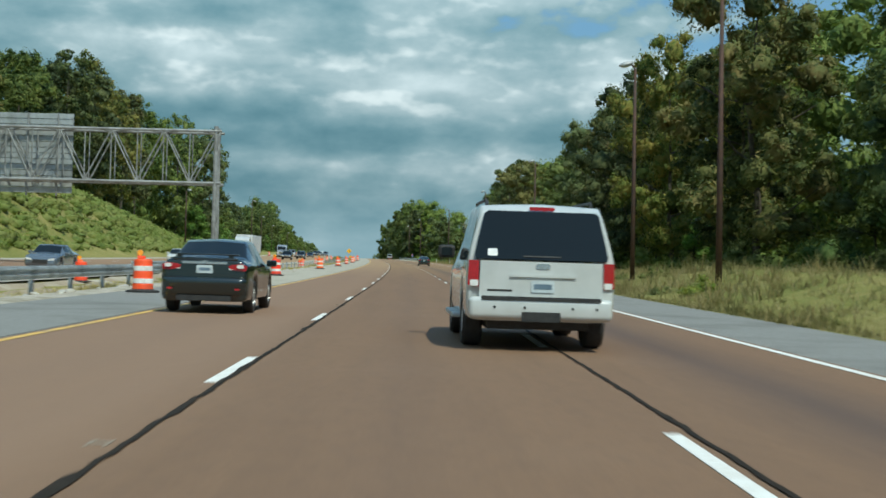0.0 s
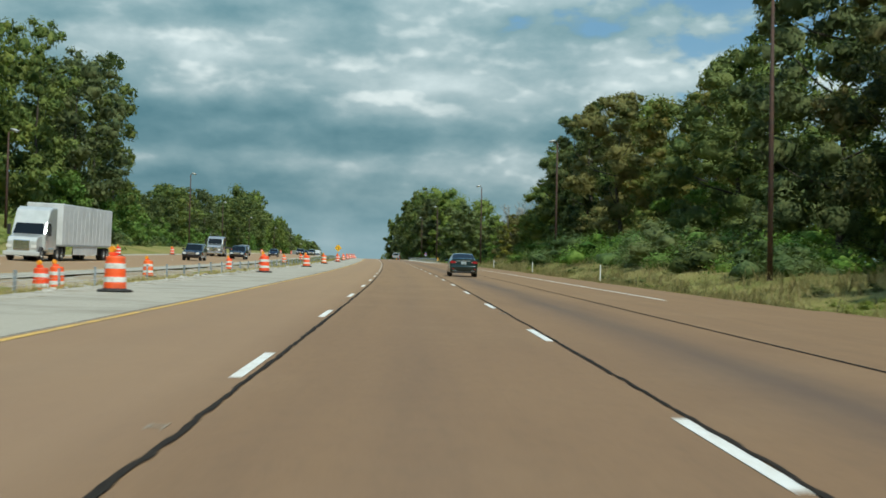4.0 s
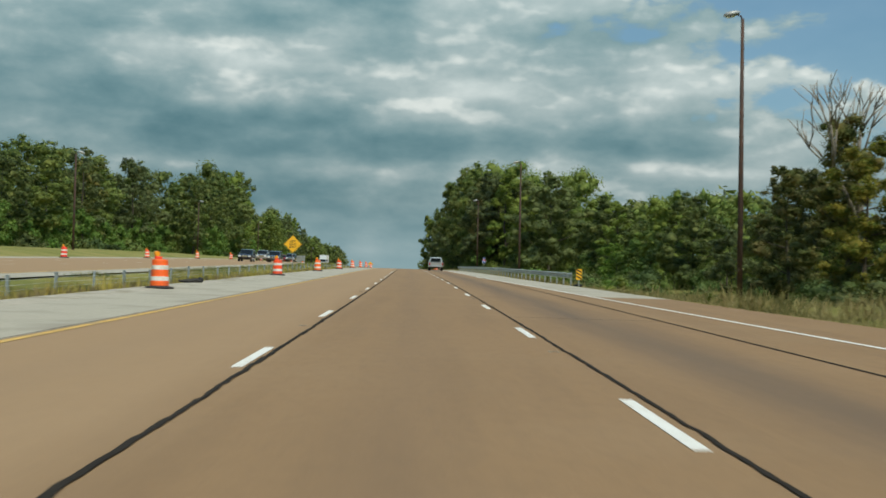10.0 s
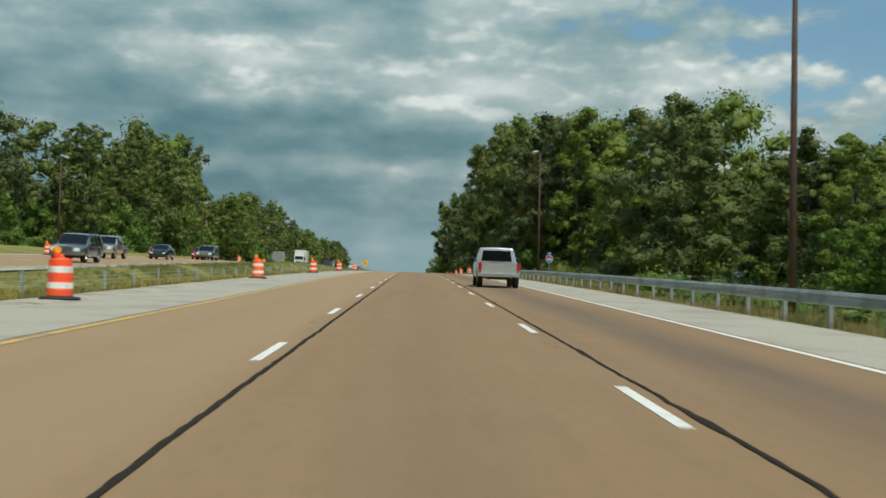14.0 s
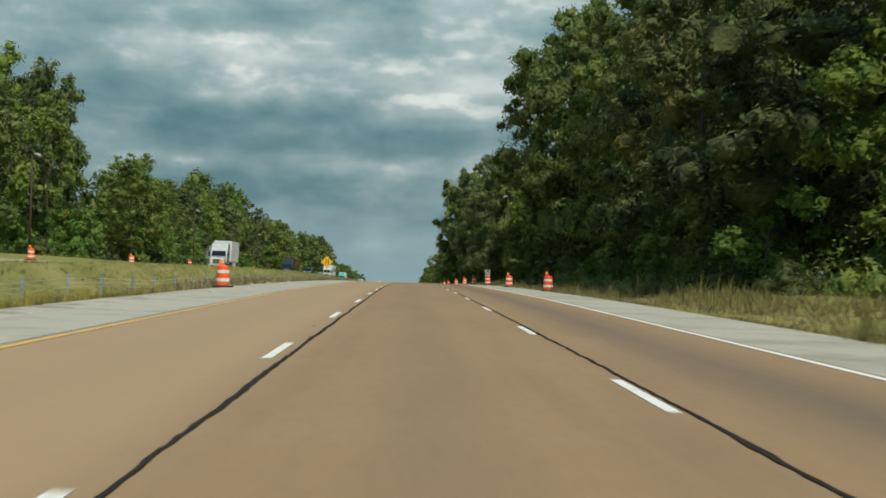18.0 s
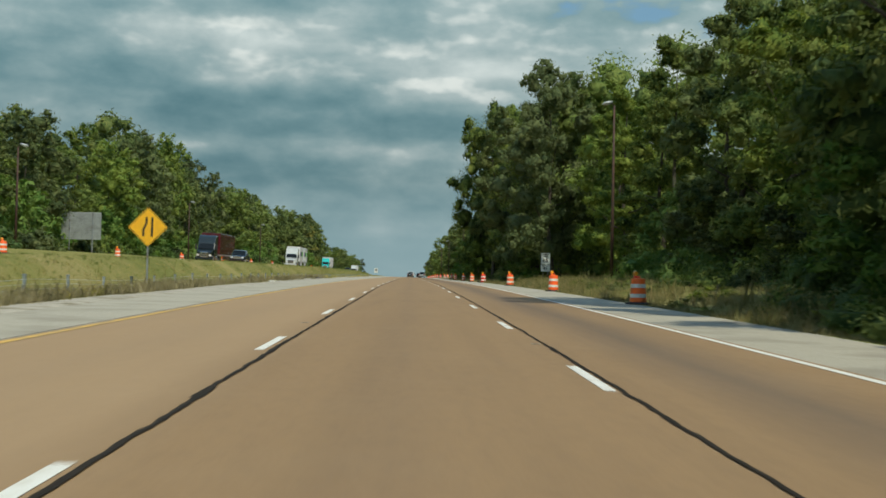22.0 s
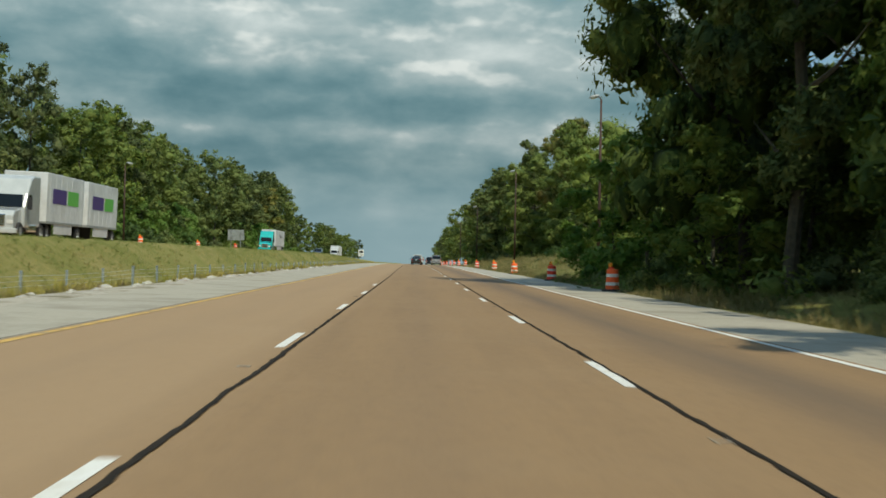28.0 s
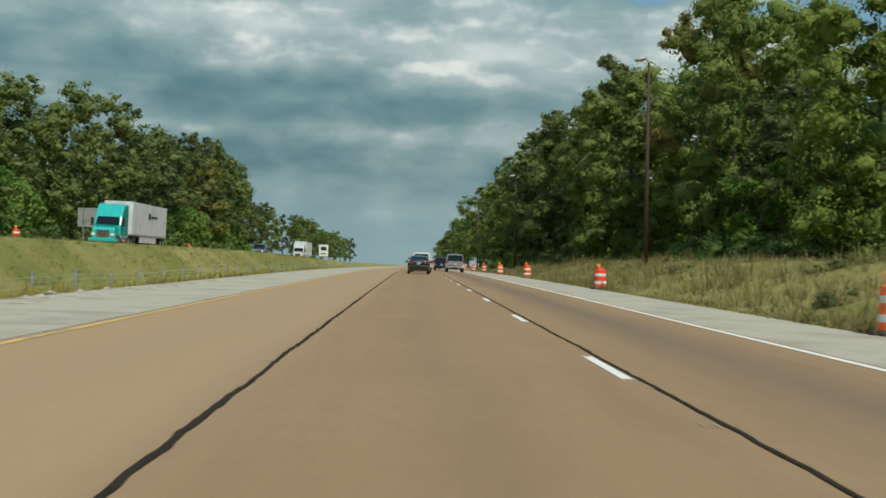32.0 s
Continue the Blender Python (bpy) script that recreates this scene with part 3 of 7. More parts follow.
tagged(part("gravel", strip("gravel", list(np.arange(-60, 1300, 1.0)), ragged, lambda s: 0.05 - inner_edge(s), 0.045, M_GRAVEL, level=lambda s, lat: ground(s, min(lat, -inner_edge(s) - 0.02)) - 0.026 * soft(lat, -inner_edge(s) - 0.3, -inner_edge(s)), cols=8)),
       "strip of pale crushed stone along the shoulder", "gravel", kind="structure")
M_DIRT = material("bare_tan_earth", (0.27, 0.205, 0.130), (0.38, 0.305, 0.205), 3, 0.92, bump=0.7, bump_scale=18, c3=(0.46, 0.41, 0.32), scale3=0.35, coords="World")
tagged(part("earth", strip("earth", list(np.arange(-60, 372, 2.0)), lambda s: -inner_edge(s) - 0.6 - (6.4 + 0.9 * noise.noise(Vector((s * 0.12, 5.0, 0.0)))) * (1 - soft(s, 290, 370)), lambda s: -inner_edge(s) - 0.3, 0.035, M_DIRT, level=ground, cols=10)),
       "bare tan earth of the dug-up median", "bare earth", kind="structure")
opp = tagged(part("road", strip("road", SS, lambda s: -31.2, opp_near, 0.02, M_ROAD, level=opp_level, cols=3)),
             "tan concrete carriageway for oncoming traffic across the median", "road", kind="structure")
tagged(part("shoulder", strip("shoulder", SS, opp_near, lambda s: opp_near(s) + 2.1, 0.016, M_SHOULDER, level=opp_level)), "pale shoulder of the oncoming carriageway", "road shoulder", kind="structure")
tagged(part("shoulder", strip("shoulder", SS, lambda s: -33.4, lambda s: -31.2, 0.016, M_SHOULDER, level=opp_level)), "pale outer shoulder of the oncoming carriageway", "road shoulder", kind="structure")

# painted edge lines and tar-sealed joints
LONG = list(np.arange(-60, 1300, 2.0)) + far
laid("edge_line", strip("edge_line", LONG, lambda s: yellow_edge(s) - 0.07, lambda s: yellow_edge(s) + 0.07, 0.006, M_YELLOW), road, "worn yellow edge line")
for seg, lat in (([s for s in LONG if s <= 122] + [128.0, 135.0], None), ([s for s in LONG if s >= 164], ramp_edge)):
    laid("edge_line", strip("edge_line", seg, lambda s: (lat(s) if lat else 5.42) - 0.06, lambda s: (lat(s) if lat else 5.42) + 0.09, 0.006, M_WHITE), road, "white edge line")
RAMP = lambda s: float(np.interp(s, [20, 60, 90, 118, 150, 172], [33, 25, 19, 13.2, 8.0, 5.6]))
tagged(part("road", strip("road", list(np.arange(139, 172, 3.0)), RAMP, lambda s: RAMP(s) + 4.4, 0.045, M_ROAD, level=lambda s, lat: ground(s, lat), cols=5)), "tan concrete slip road joining the highway", "road", kind="structure")


# the joints and the painted dashes wander a little across the lane, each in its own way
WANDER = {
    "left_joint": ([0, 40, 75, 125, 180, 225, 260, 330, 380, 440, 520, 560, 590, 625, 650, 680, 710, 740, 770, 860, 895, 925, 955, 985, 1010],
                   [-1.56, -1.6, -1.54, -1.53, -1.48, -1.54, -1.63, -1.62, -1.64, -1.61, -1.6, -1.58, -1.53, -1.58, -1.58, -1.61, -1.58, -1.66, -1.57, -1.59, -1.58, -1.57, -1.65, -1.74, -1.75]),
    "left_dash": ([0, 80, 180, 225, 260, 290, 320, 380, 440, 520, 560, 590, 620, 650, 685, 710, 740, 770, 860, 890, 920],
                  [-1.67, -1.67, -1.66, -1.7, -1.79, -1.75, -1.76, -1.8, -1.86, -1.83, -1.8, -1.69, -1.72, -1.67, -1.79, -1.77, -1.82, -1.75, -1.75, -1.69, -1.78]),
    "right_joint": ([0, 40, 75, 120, 180, 200, 225, 260, 300, 350, 400, 440, 510, 560, 590, 620, 650, 680, 710, 740, 770, 860, 890, 920, 950, 985],
                    [2.16, 2.1, 2.09, 2.06, 2.2, 2.19, 2.13, 2.1, 2.14, 2.11, 2.09, 2.08, 2.22, 2.22, 2.16, 2.18, 2.19, 2.2, 2.19, 2.16, 2.18, 2.09, 2.09, 2.16, 2.05, 2.08]),
    "right_dash": ([0, 60, 120, 180, 200, 225, 260, 310, 375, 435, 510, 560, 620, 645, 680, 710, 735, 770, 860, 890, 920, 950, 985],
                   [1.99, 1.99, 1.98, 2.09, 2.08, 2.0, 1.88, 1.95, 1.98, 1.86, 2.02, 2.1, 2.1, 2.11, 2.08, 1.94, 2.02, 1.94, 2.02, 1.92, 1.99, 1.92, 1.95]),
    "left_phase": ([15, 75, 120, 180, 240, 320, 440, 510, 555, 590, 622, 655, 688, 710, 745, 775, 862, 892, 920],
                   [-0.15, -0.36, -0.55, -0.6, -0.75, -0.45, -0.5, 0.0, -0.05, -0.4, -0.45, -0.54, 0.47, 0.17, 0.14, -0.38, -1.14, -1.32, -1.58]),
    "right_phase": ([10, 70, 120, 180, 255, 315, 375, 440, 510, 555, 618, 645, 678, 705, 740, 768, 862, 888, 920, 950, 982],
                    [-0.2, -0.12, -0.18, -0.1, -0.15, 0.08, 0.35, 0.35, 0.72, 0.95, 0.85, 0.58, 1.8, 1.44, 1.6, 1.22, 0.63, 0.52, 0.44, 0.39, 0.7]),
}


def wander(key, s):
    return float(np.interp(s, *WANDER[key]))


def sealed_joint(key, seed, width, wob):
    """A poured tar seam: it wavers, swells into blots and throws short spurs."""
    def mid(s):
        return wander(key, s) + wob * (noise.noise(Vector((s * 0.35, seed, 0))) + 0.9 * noise.noise(Vector((s * 1.3, seed, 5.0))) + 0.35 * noise.noise(Vector((s * 5.0, seed, 8.0))))

    def half(s, edge):
        blot = max(0.0, noise.noise(Vector((s * 0.55, seed, 9.0))) - 0.22)
        return max(0.008, width * (0.85 + 0.4 * noise.noise(Vector((s * 0.2, seed, 4.0))) + 1.7 * blot + 0.75 * noise.noise(Vector((s * 3.1, seed, edge))) + 0.35 * noise.noise(Vector((s * 9.0, seed, edge)))))
    ss = list(np.concatenate([np.arange(-40, 1040, 0.12), np.arange(1040, 1300, 1.0)])) + far
    return strip("sealed_joint", ss, lambda s: mid(s) - half(s, 2.0), lambda s: mid(s) + half(s, 6.0), 0.010, M_SEAL)


laid("sealed_joint", sealed_joint("left_joint", 1.0, 0.033, 0.024), road, "wavering black tar seal")
laid("sealed_joint", sealed_joint("right_joint", 22.0, 0.027, 0.024), road, "wavering black tar seal")
laid("sealed_joint", strip("sealed_joint", list(np.arange(128, 425, 1.0)), lambda s: 5.47, lambda s: 5.53, 0.008, M_SEAL), road, "thin dark joint of the merging lane")
laid("sealed_joint", strip("sealed_joint", list(np.arange(-60, 1300, 1.0)), lambda s: yellow_edge(s) - 0.172 + 0.03 * noise.noise(Vector((s, 0, 0))), lambda s: yellow_edge(s) - 0.145, 0.009, M_SEAL), road, "thin dark joint at the shoulder")
for s0, across in ((195.2, 4.4), (331.0, 5.4)):
    laid("sealed_joint", strip("sealed_joint", [s0, s0 + 0.06], lambda s: 2.15, lambda s: across, 0.008, M_SEAL, cols=8), road, "dark transverse crack")

# lane dashes and reflective markers, each a piece of its own
dash_me = raw("lane_dash", [(-0.06, 0, 0), (0.06, 0, 0), (0.06, 3.05, 0), (-0.06, 3.05, 0), (-0.06, 0, -0.004), (0.06, 0, -0.004), (0.06, 3.05, -0.004), (-0.06, 3.05, -0.004)],
               [(0, 1, 2, 3), (0, 4, 5, 1), (2, 6, 7, 3), (1, 5, 6, 2), (3, 7, 4, 0)], M_WHITE)
bmk = bmesh.new()
box(bmk, -0.07, 0.07, -0.02, 0.02, 0, 0.012, 0.005)
box(bmk, -0.065, -0.045, -0.10, 0.10, 0, 0.008, 0.003)
box(bmk, 0.045, 0.065, -0.10, 0.10, 0, 0.008, 0.003)
marker_me = bpy.data.meshes.new("pavement_marker")
bmk.to_mesh(marker_me)
bmk.free()
marker_me.materials.append(M_MARKER)


def lay(name, me, s, lat, lift, parent):
    ob = new(name, me)
    p = on_road(s, lat, pave(lat) + lift)
    q = on_road(s + 3.0, lat, pave(lat) + lift)
    ob.matrix_world = look(p, q) @ Matrix.Rotation(radians(-90), 4, "X")
    ob.parent = parent
    return ob


for k in range(-16, 92):
    s = 194.87 + 12.19 * k
    if s < 912:
        lay("lane_dash", dash_me, s + wander("left_phase", s), wander("left_dash", s), 0.007, road)
    sr = s + 6.45 - 12.19
    lay("lane_dash", dash_me, sr + wander("right_phase", sr), wander("right_dash", sr), 0.007, road)
    if k % 2 == 0 and s < 1000:
        lay("pavement_marker", marker_me, s + 8.1, wander("left_dash", s) - 0.05, 0.0, road)
        lay("pavement_marker", marker_me, s + 3.4, wander("right_dash", s), 0.0, road)
for k in range(0, 60):
    for lat in (-23.4, -27.2):
        ob = new("lane_dash", dash_me)
        ob.matrix_world = Matrix.Translation(on_road(12.19 * k, lat, opp_level(12.19 * k, lat) + 0.028)) @ Matrix.Rotation(heading(12.19 * k), 4, "Z") @ Matrix.Rotation(math.atan(0.03) * (1 if k < 48 else 0.3), 4, "X")
        ob.parent = opp
laid("edge_line", strip("edge_line", SS, lambda s: -31.1, lambda s: -30.98, 0.026, M_WHITE, level=opp_level), opp, "white edge line")
laid("edge_line", strip("edge_line", SS, lambda s: opp_near(s) - 0.2, lambda s: opp_near(s) - 0.07, 0.026, M_YELLOW, level=opp_level), opp, "yellow edge line")

# ---- traffic drums ----
def make_drum(light):
    t = thing("traffic_drum", "orange plastic traffic drum with white bands and a warning light", "traffic barrel", group="traffic drums along the shoulders")
    prof = [(0.0, 0.305), (0.05, 0.300), (0.22, 0.296), (0.24, 0.288), (0.40, 0.285), (0.42, 0.279), (0.58, 0.276), (0.60, 0.270), (0.76, 0.267), (0.78, 0.261), (0.90, 0.258), (0.94, 0.245), (0.955, 0.12)]
    bm = bmesh.new()
    lathe(bm, [(r, z) for z, r in prof], 24)
    part("drum", bm, M_ORANGE, t, smooth=False)
    for z0, z1, r in ((0.25, 0.39, 0.288), (0.61, 0.75, 0.270)):
        bm = bmesh.new()
        lathe(bm, [(r + 0.004, z0), (r + 0.006, z0 + 0.01), (r + 0.003, z1 - 0.01), (r, z1)], 24)
        part("band", bm, M_REFLECT, t, "white reflective band")
    bm = bmesh.new()
    lathe(bm, [(0.46, 0.0), (0.47, 0.02), (0.45, 0.06), (0.33, 0.075), (0.31, 0.09)], 20)
    part("base", bm, M_RUBBER, t, "black rubber base ring")
    bm = bmesh.new()
    box(bm, -0.06, 0.06, -0.03, 0.03, 0.96, 1.04, 0.01)
    part("handle", bm, M_ORANGE, t)
    if light:
        bm = bmesh.new()
        box(bm, -0.17, -0.03, -0.05, 0.05, 0.96, 1.05, 0.015)
        lt = part("warning_light", bm, M_ORANGE, t, "orange warning light")
        bm = bmesh.new()
        bmesh.ops.create_cone(bm, cap_ends=True, segments=16, radius1=0.095, radius2=0.08, depth=0.10, matrix=pose(-0.10, 0, 1.13, 90))
        part("lens", bm, M_AMBER, lt, "round amber lens", smooth=False)
    return t


drums = [(37.5, -7.6), (75, -7.6), (119.2, -7.85), (156, -7.8), (197, -8.1), (233.8, -8.1), (270.9, -8.4), (305.5, -8.0), (345.1, -8.2), (383.2, -8.3), (418.5, -8.3), (453.6, -8.2), (490, -8.1), (527.5, -8.2), (564.5, -8.25), (602.1, -8.25),
         (626.1, 8.6), (653.5, 8.3), (687.4, 8.6), (713.4, 8.45), (742.2, 8.5), (775.3, 8.5), (814, 8.4), (838.6, 8.3), (868, 8.4), (903.4, 8.4), (929.1, 8.5), (961.0, 8.6), (993.3, 8.85), (1031, 8.7), (1070, 8.6), (1100, 8.5), (1130, 8.5), (1158, 8.5), (1190, 8.4), (1224, 8.4), (1260, 8.4)]
opp_drums = [(60, -15.0), (97, -15.0), (104, -14.2), (167.5, -12.9), (171.5, -13.4), (196, -14.6), (232, -14.5), (257.8, -14.3), (297, -14.9), (335, -14.9)]
opp_drums += [(232 + 38 * k, -31.6 if k < 9 else -30.4) for k in range(28)]
proto = make_drum(True)
proto.matrix_world = spot(*drums[0], dz=pave(drums[0][1]), turn=10)
rng = random.Random(3)
for s, lat in drums[1:]:
    copy_thing(proto, spot(s, lat, pave(lat) + 0.0, rng.uniform(-40, 40)))
for s, lat in opp_drums:
    copy_thing(proto, spot(s, lat, (opp_level(s, lat) + 0.02 if lat < -20 else ground(s, lat)), rng.uniform(-40, 40)))


# ---- signs ----
def rounded(bm, pts, z0, z1):
    """A plate: outline pts (x, z) extruded from y=z0 to y=z1."""
    a = [bm.verts.new((x, z0, z)) for x, z in pts]
    b = [bm.verts.new((x, z1, z)) for x, z in pts]
    bm.faces.new(a)
    bm.faces.new(b[::-1])
    for i in range(len(pts)):
        j = (i + 1) % len(pts)
        bm.faces.new((a[j], a[i], b[i], b[j]))
    bmesh.ops.recalc_face_normals(bm, faces=bm.faces)
    return bm


def round_rect(w, h, r, cx=0.0, cz=0.0, turn=0.0, n=4):
    out = []
    for sx, sz, a0 in ((1, 1, 0), (-1, 1, 90), (-1, -1, 180), (1, -1, 270)):
        for k in range(n + 1):
            a = radians(a0 + 90 * k / n)
            x, z = sx * (w / 2 - r) + r * math.cos(a), sz * (h / 2 - r) + r * math.sin(a)
            out.append((cx + x * math.cos(turn) - z * math.sin(turn), cz + x * math.sin(turn) + z * math.cos(turn)))
    return out


def frame_plate(bm, outer, inner, y0, y1):
    a = [bm.verts.new((x, y0, z)) for x, z in outer]
    b = [bm.verts.new((x, y0, z)) for x, z in inner]
    c = [bm.verts.new((x, y1, z)) for x, z in outer]
    n = len(outer)
    for i in range(n):
        j = (i + 1) % n
        bm.faces.new((a[i], a[j], b[j], b[i]))
        bm.faces.new((a[j], a[i], c[i], c[j]))
    return bm


def words(name, text, size, x, z, y, mat, parent, bold=0.0):
    cu = bpy.data.curves.new(name, "FONT")
    cu.body, cu.size, cu.align_x, cu.align_y, cu.extrude, cu.offset = text, size, "CENTER", "CENTER", 0.003, bold
    tmp = bpy.data.objects.new("tmp", cu)
    scene.collection.objects.link(tmp)
    bpy.context.view_layer.update()
    me = bpy.data.meshes.new_from_object(tmp.evaluated_get(bpy.context.evaluated_depsgraph_get()))
    bpy.data.objects.remove(tmp)
    me.transform(Matrix.Translation((x, y, z)) @ Matrix.Rotation(radians(90), 4, "X"))
    me.materials.clear()
    return part(name, me, mat, parent)


def post_part(t, x, h, w=0.06):
    bm = bmesh.new()
    box(bm, x - w / 2, x + w / 2, 0.012, 0.012 + w, -0.6, h, 0.008)
    return part("post", bm, M_POST, t, "steel sign post")


def diamond_sign(label, s, lat, centre, side=1.22):
    t = thing("warning_sign", label, "road sign", spot(s, lat, ground(s, lat)))
    centre -= ground(s, lat)
    q = radians(45)
    bm = bmesh.new()
    rounded(bm, round_rect(side, side, 0.08, 0, centre, q), -0.003, 0.006)
    plate = part("plate", bm, M_SIGN, t)
    bm = bmesh.new()
    frame_plate(bm, round_rect(side - 0.05, side - 0.05, 0.06, 0, centre, q), round_rect(side - 0.09, side - 0.09, 0.05, 0, centre, q), -0.006, -0.003)
    part("border", bm, M_SIGNBLACK, plate, "thin black border")
    post_part(t, 0.0, centre + 0.5, 0.07)
    return t, plate, centre


t, plate, c0 = diamond_sign("yellow diamond merge sign with a black arrow on a post", 96.1, 11.0, 2.14, 1.22)
bm = bmesh.new()
rounded(bm, [(-0.055, c0 - 0.50), (0.055, c0 - 0.50), (0.055, c0 + 0.22), (0.17, c0 + 0.16), (0.0, c0 + 0.52), (-0.17, c0 + 0.16), (-0.055, c0 + 0.22)], -0.007, -0.003)
part("arrow", bm, M_SIGNBLACK, plate, "black merge arrow")
bm = bmesh.new()
rounded(bm, [(0.055, c0 - 0.20), (0.19, c0 - 0.44), (0.30, c0 - 0.38), (0.16, c0 - 0.12), (0.055, c0 + 0.02)], -0.007, -0.003)
part("arrow", bm, M_SIGNBLACK, plate, "black joining stroke")

t, plate, c0 = diamond_sign("yellow diamond sign with three lines of black lettering on a post", 425.4, -11.15, 2.5)
for row, dz in (("LEFT", 0.26), ("LANE", 0.0), ("ENDS", -0.26)):
    words("lettering", row, 0.26, 0, c0 + dz, -0.006, M_SIGNBLACK, plate, 0.006)

t, plate, c0 = diamond_sign("yellow diamond lane reduction sign with two black strokes", 722.1, -11.2, 2.6)
bm = bmesh.new()
rounded(bm, [(0.13, c0 - 0.42), (0.22, c0 - 0.42), (0.22, c0 + 0.42), (0.13, c0 + 0.42)], -0.007, -0.003)
part("stroke", bm, M_SIGNBLACK, plate)
bm = bmesh.new()
rounded(bm, [(-0.24, c0 - 0.40), (-0.15, c0 - 0.40), (-0.15, c0 - 0.12), (-0.02, c0 + 0.14), (-0.02, c0 + 0.42), (-0.11, c0 + 0.42), (-0.11, c0 + 0.16), (-0.24, c0 - 0.10)], -0.007, -0.003)
part("stroke", bm, M_SIGNBLACK, plate)

# speed limit with a truck plate below
s, lat = 837.3, 17.9
g0 = ground(s, lat)
t = thing("speed_limit_sign", "white speed limit sign above a lower plate reading 45", "road sign", spot(s, lat, g0))
post_part(t, -0.30, 4.0 - g0)
post_part(t, 0.30, 4.0 - g0)
z0 = 2.72 - g0
bm = bmesh.new()
rounded(bm, round_rect(1.22, 1.52, 0.07, 0, z0 + 0.45), -0.003, 0.006)
plate = part("plate", bm, M_SIGNWHITE, t)
words("lettering", "SPEED", 0.27, 0, z0 + 1.0, -0.006, M_SIGNBLACK, plate, 0.004)
words("lettering", "LIMIT", 0.27, 0, z0 + 0.72, -0.006, M_SIGNBLACK, plate, 0.004)
words("lettering", "65", 0.72, 0, z0 + 0.17, -0.006, M_SIGNBLACK, plate, 0.014)
bm = bmesh.new()
rounded(bm, round_rect(1.22, 0.88, 0.06, 0, z0 - 0.80), -0.003, 0.006)
plate = part("plate", bm, M_SIGNWHITE, t)
words("lettering", "45", 0.60, 0, z0 - 0.86, -0.006, M_SIGNBLACK, plate, 0.012)
bm = bmesh.new()
rounded(bm, round_rect(0.9, 0.07, 0.02, 0, z0 - 0.50), -0.006, -0.003)
part("lettering", bm, M_SIGNBLACK, plate, "line of small black print")

# route shield
s, lat = 587.4, 16.9
g0 = ground(s, lat)
t = thing("route_marker", "blue interstate shield reading 270 below a small blue plate", "road sign", spot(s, lat, g0))
post_part(t, 0.0, 2.9 - g0)
bm = bmesh.new()
rounded(bm, round_rect(0.62, 0.32, 0.03, 0, 2.75 - g0), -0.003, 0.006)
pl = part("plate", bm, M_SIGNBLUE, t)
words("lettering", "EAST", 0.21, 0, 2.75 - g0, -0.006, M_SIGNWHITE, pl, 0.003)
z0 = 2.05 - g0
shield = [(0.0, 0.42), (0.18, 0.46), (0.34, 0.40), (0.44, 0.12), (0.42, -0.12), (0.30, -0.34), (0.0, -0.52)]
outline = [(x, z0 + z) for x, z in shield] + [(-x, z0 + z) for x, z in shield[-2:0:-1]]
bm = bmesh.new()
rounded(bm, outline, -0.002, 0.006)
pl = part("shield", bm, M_SIGNWHITE, t)
bm = bmesh.new()
rounded(bm, [(x * 0.92, z0 + (z - z0) * 0.92) for x, z in outline], -0.005, -0.002)
part("field", bm, M_SIGNBLUE, pl, "blue field")
bm = bmesh.new()
rounded(bm, [(-0.37, z0 + 0.20), (0.37, z0 + 0.20), (0.31, z0 + 0.36), (0.17, z0 + 0.41), (0.0, z0 + 0.38), (-0.17, z0 + 0.41), (-0.31, z0 + 0.36)], -0.008, -0.005)
part("top_band", bm, M_SIGNRED, pl, "red band")
words("lettering", "270", 0.36, 0, z0 - 0.05, -0.007, M_SIGNWHITE, pl, 0.006)

# striped object marker at the rail's end
s, lat = 378.5, 9.75
t = thing("object_marker", "yellow and black striped marker at the guardrail end", "road sign", spot(s, lat, ground(s, lat)))
bm = bmesh.new()
rounded(bm, round_rect(0.34, 0.62, 0.03, 0, 0.72), -0.003, 0.006)
plate = part("plate", bm, M_SIGN, t)
for k in range(3):
    z = 0.51 + 0.19 * k
    bm = bmesh.new()
    rounded(bm, [(-0.16, z - 0.02 + 0.10), (-0.16, z + 0.06 + 0.10), (0.16, z + 0.06 - 0.07), (0.16, z - 0.02 - 0.07)], -0.007, -0.003)
    part("stripe", bm, M_SIGNBLACK, plate, "black slanting stripe")
post_part(t, 0.0, 1.0)

# delineator posts, white
bm = bmesh.new()
box(bm, -0.035, 0.035, -0.01, 0.01, -0.3, 1.12, 0.006)
me_del = bpy.data.meshes.new("delineator")
bm.to_mesh(me_del)
bm.free()
me_del.materials.append(M_SIGNWHITE)
for s, lat in ((202, 12.3), (243, 12.5), (284, 12.3), (325, 11.6)):
    ob = new("delineator_post", me_del)
    ob.matrix_world = spot(s, lat, ground(s, lat), 0)
    tagged(ob, "slim white plastic delineator post in the grass", "marker post", "delineators")

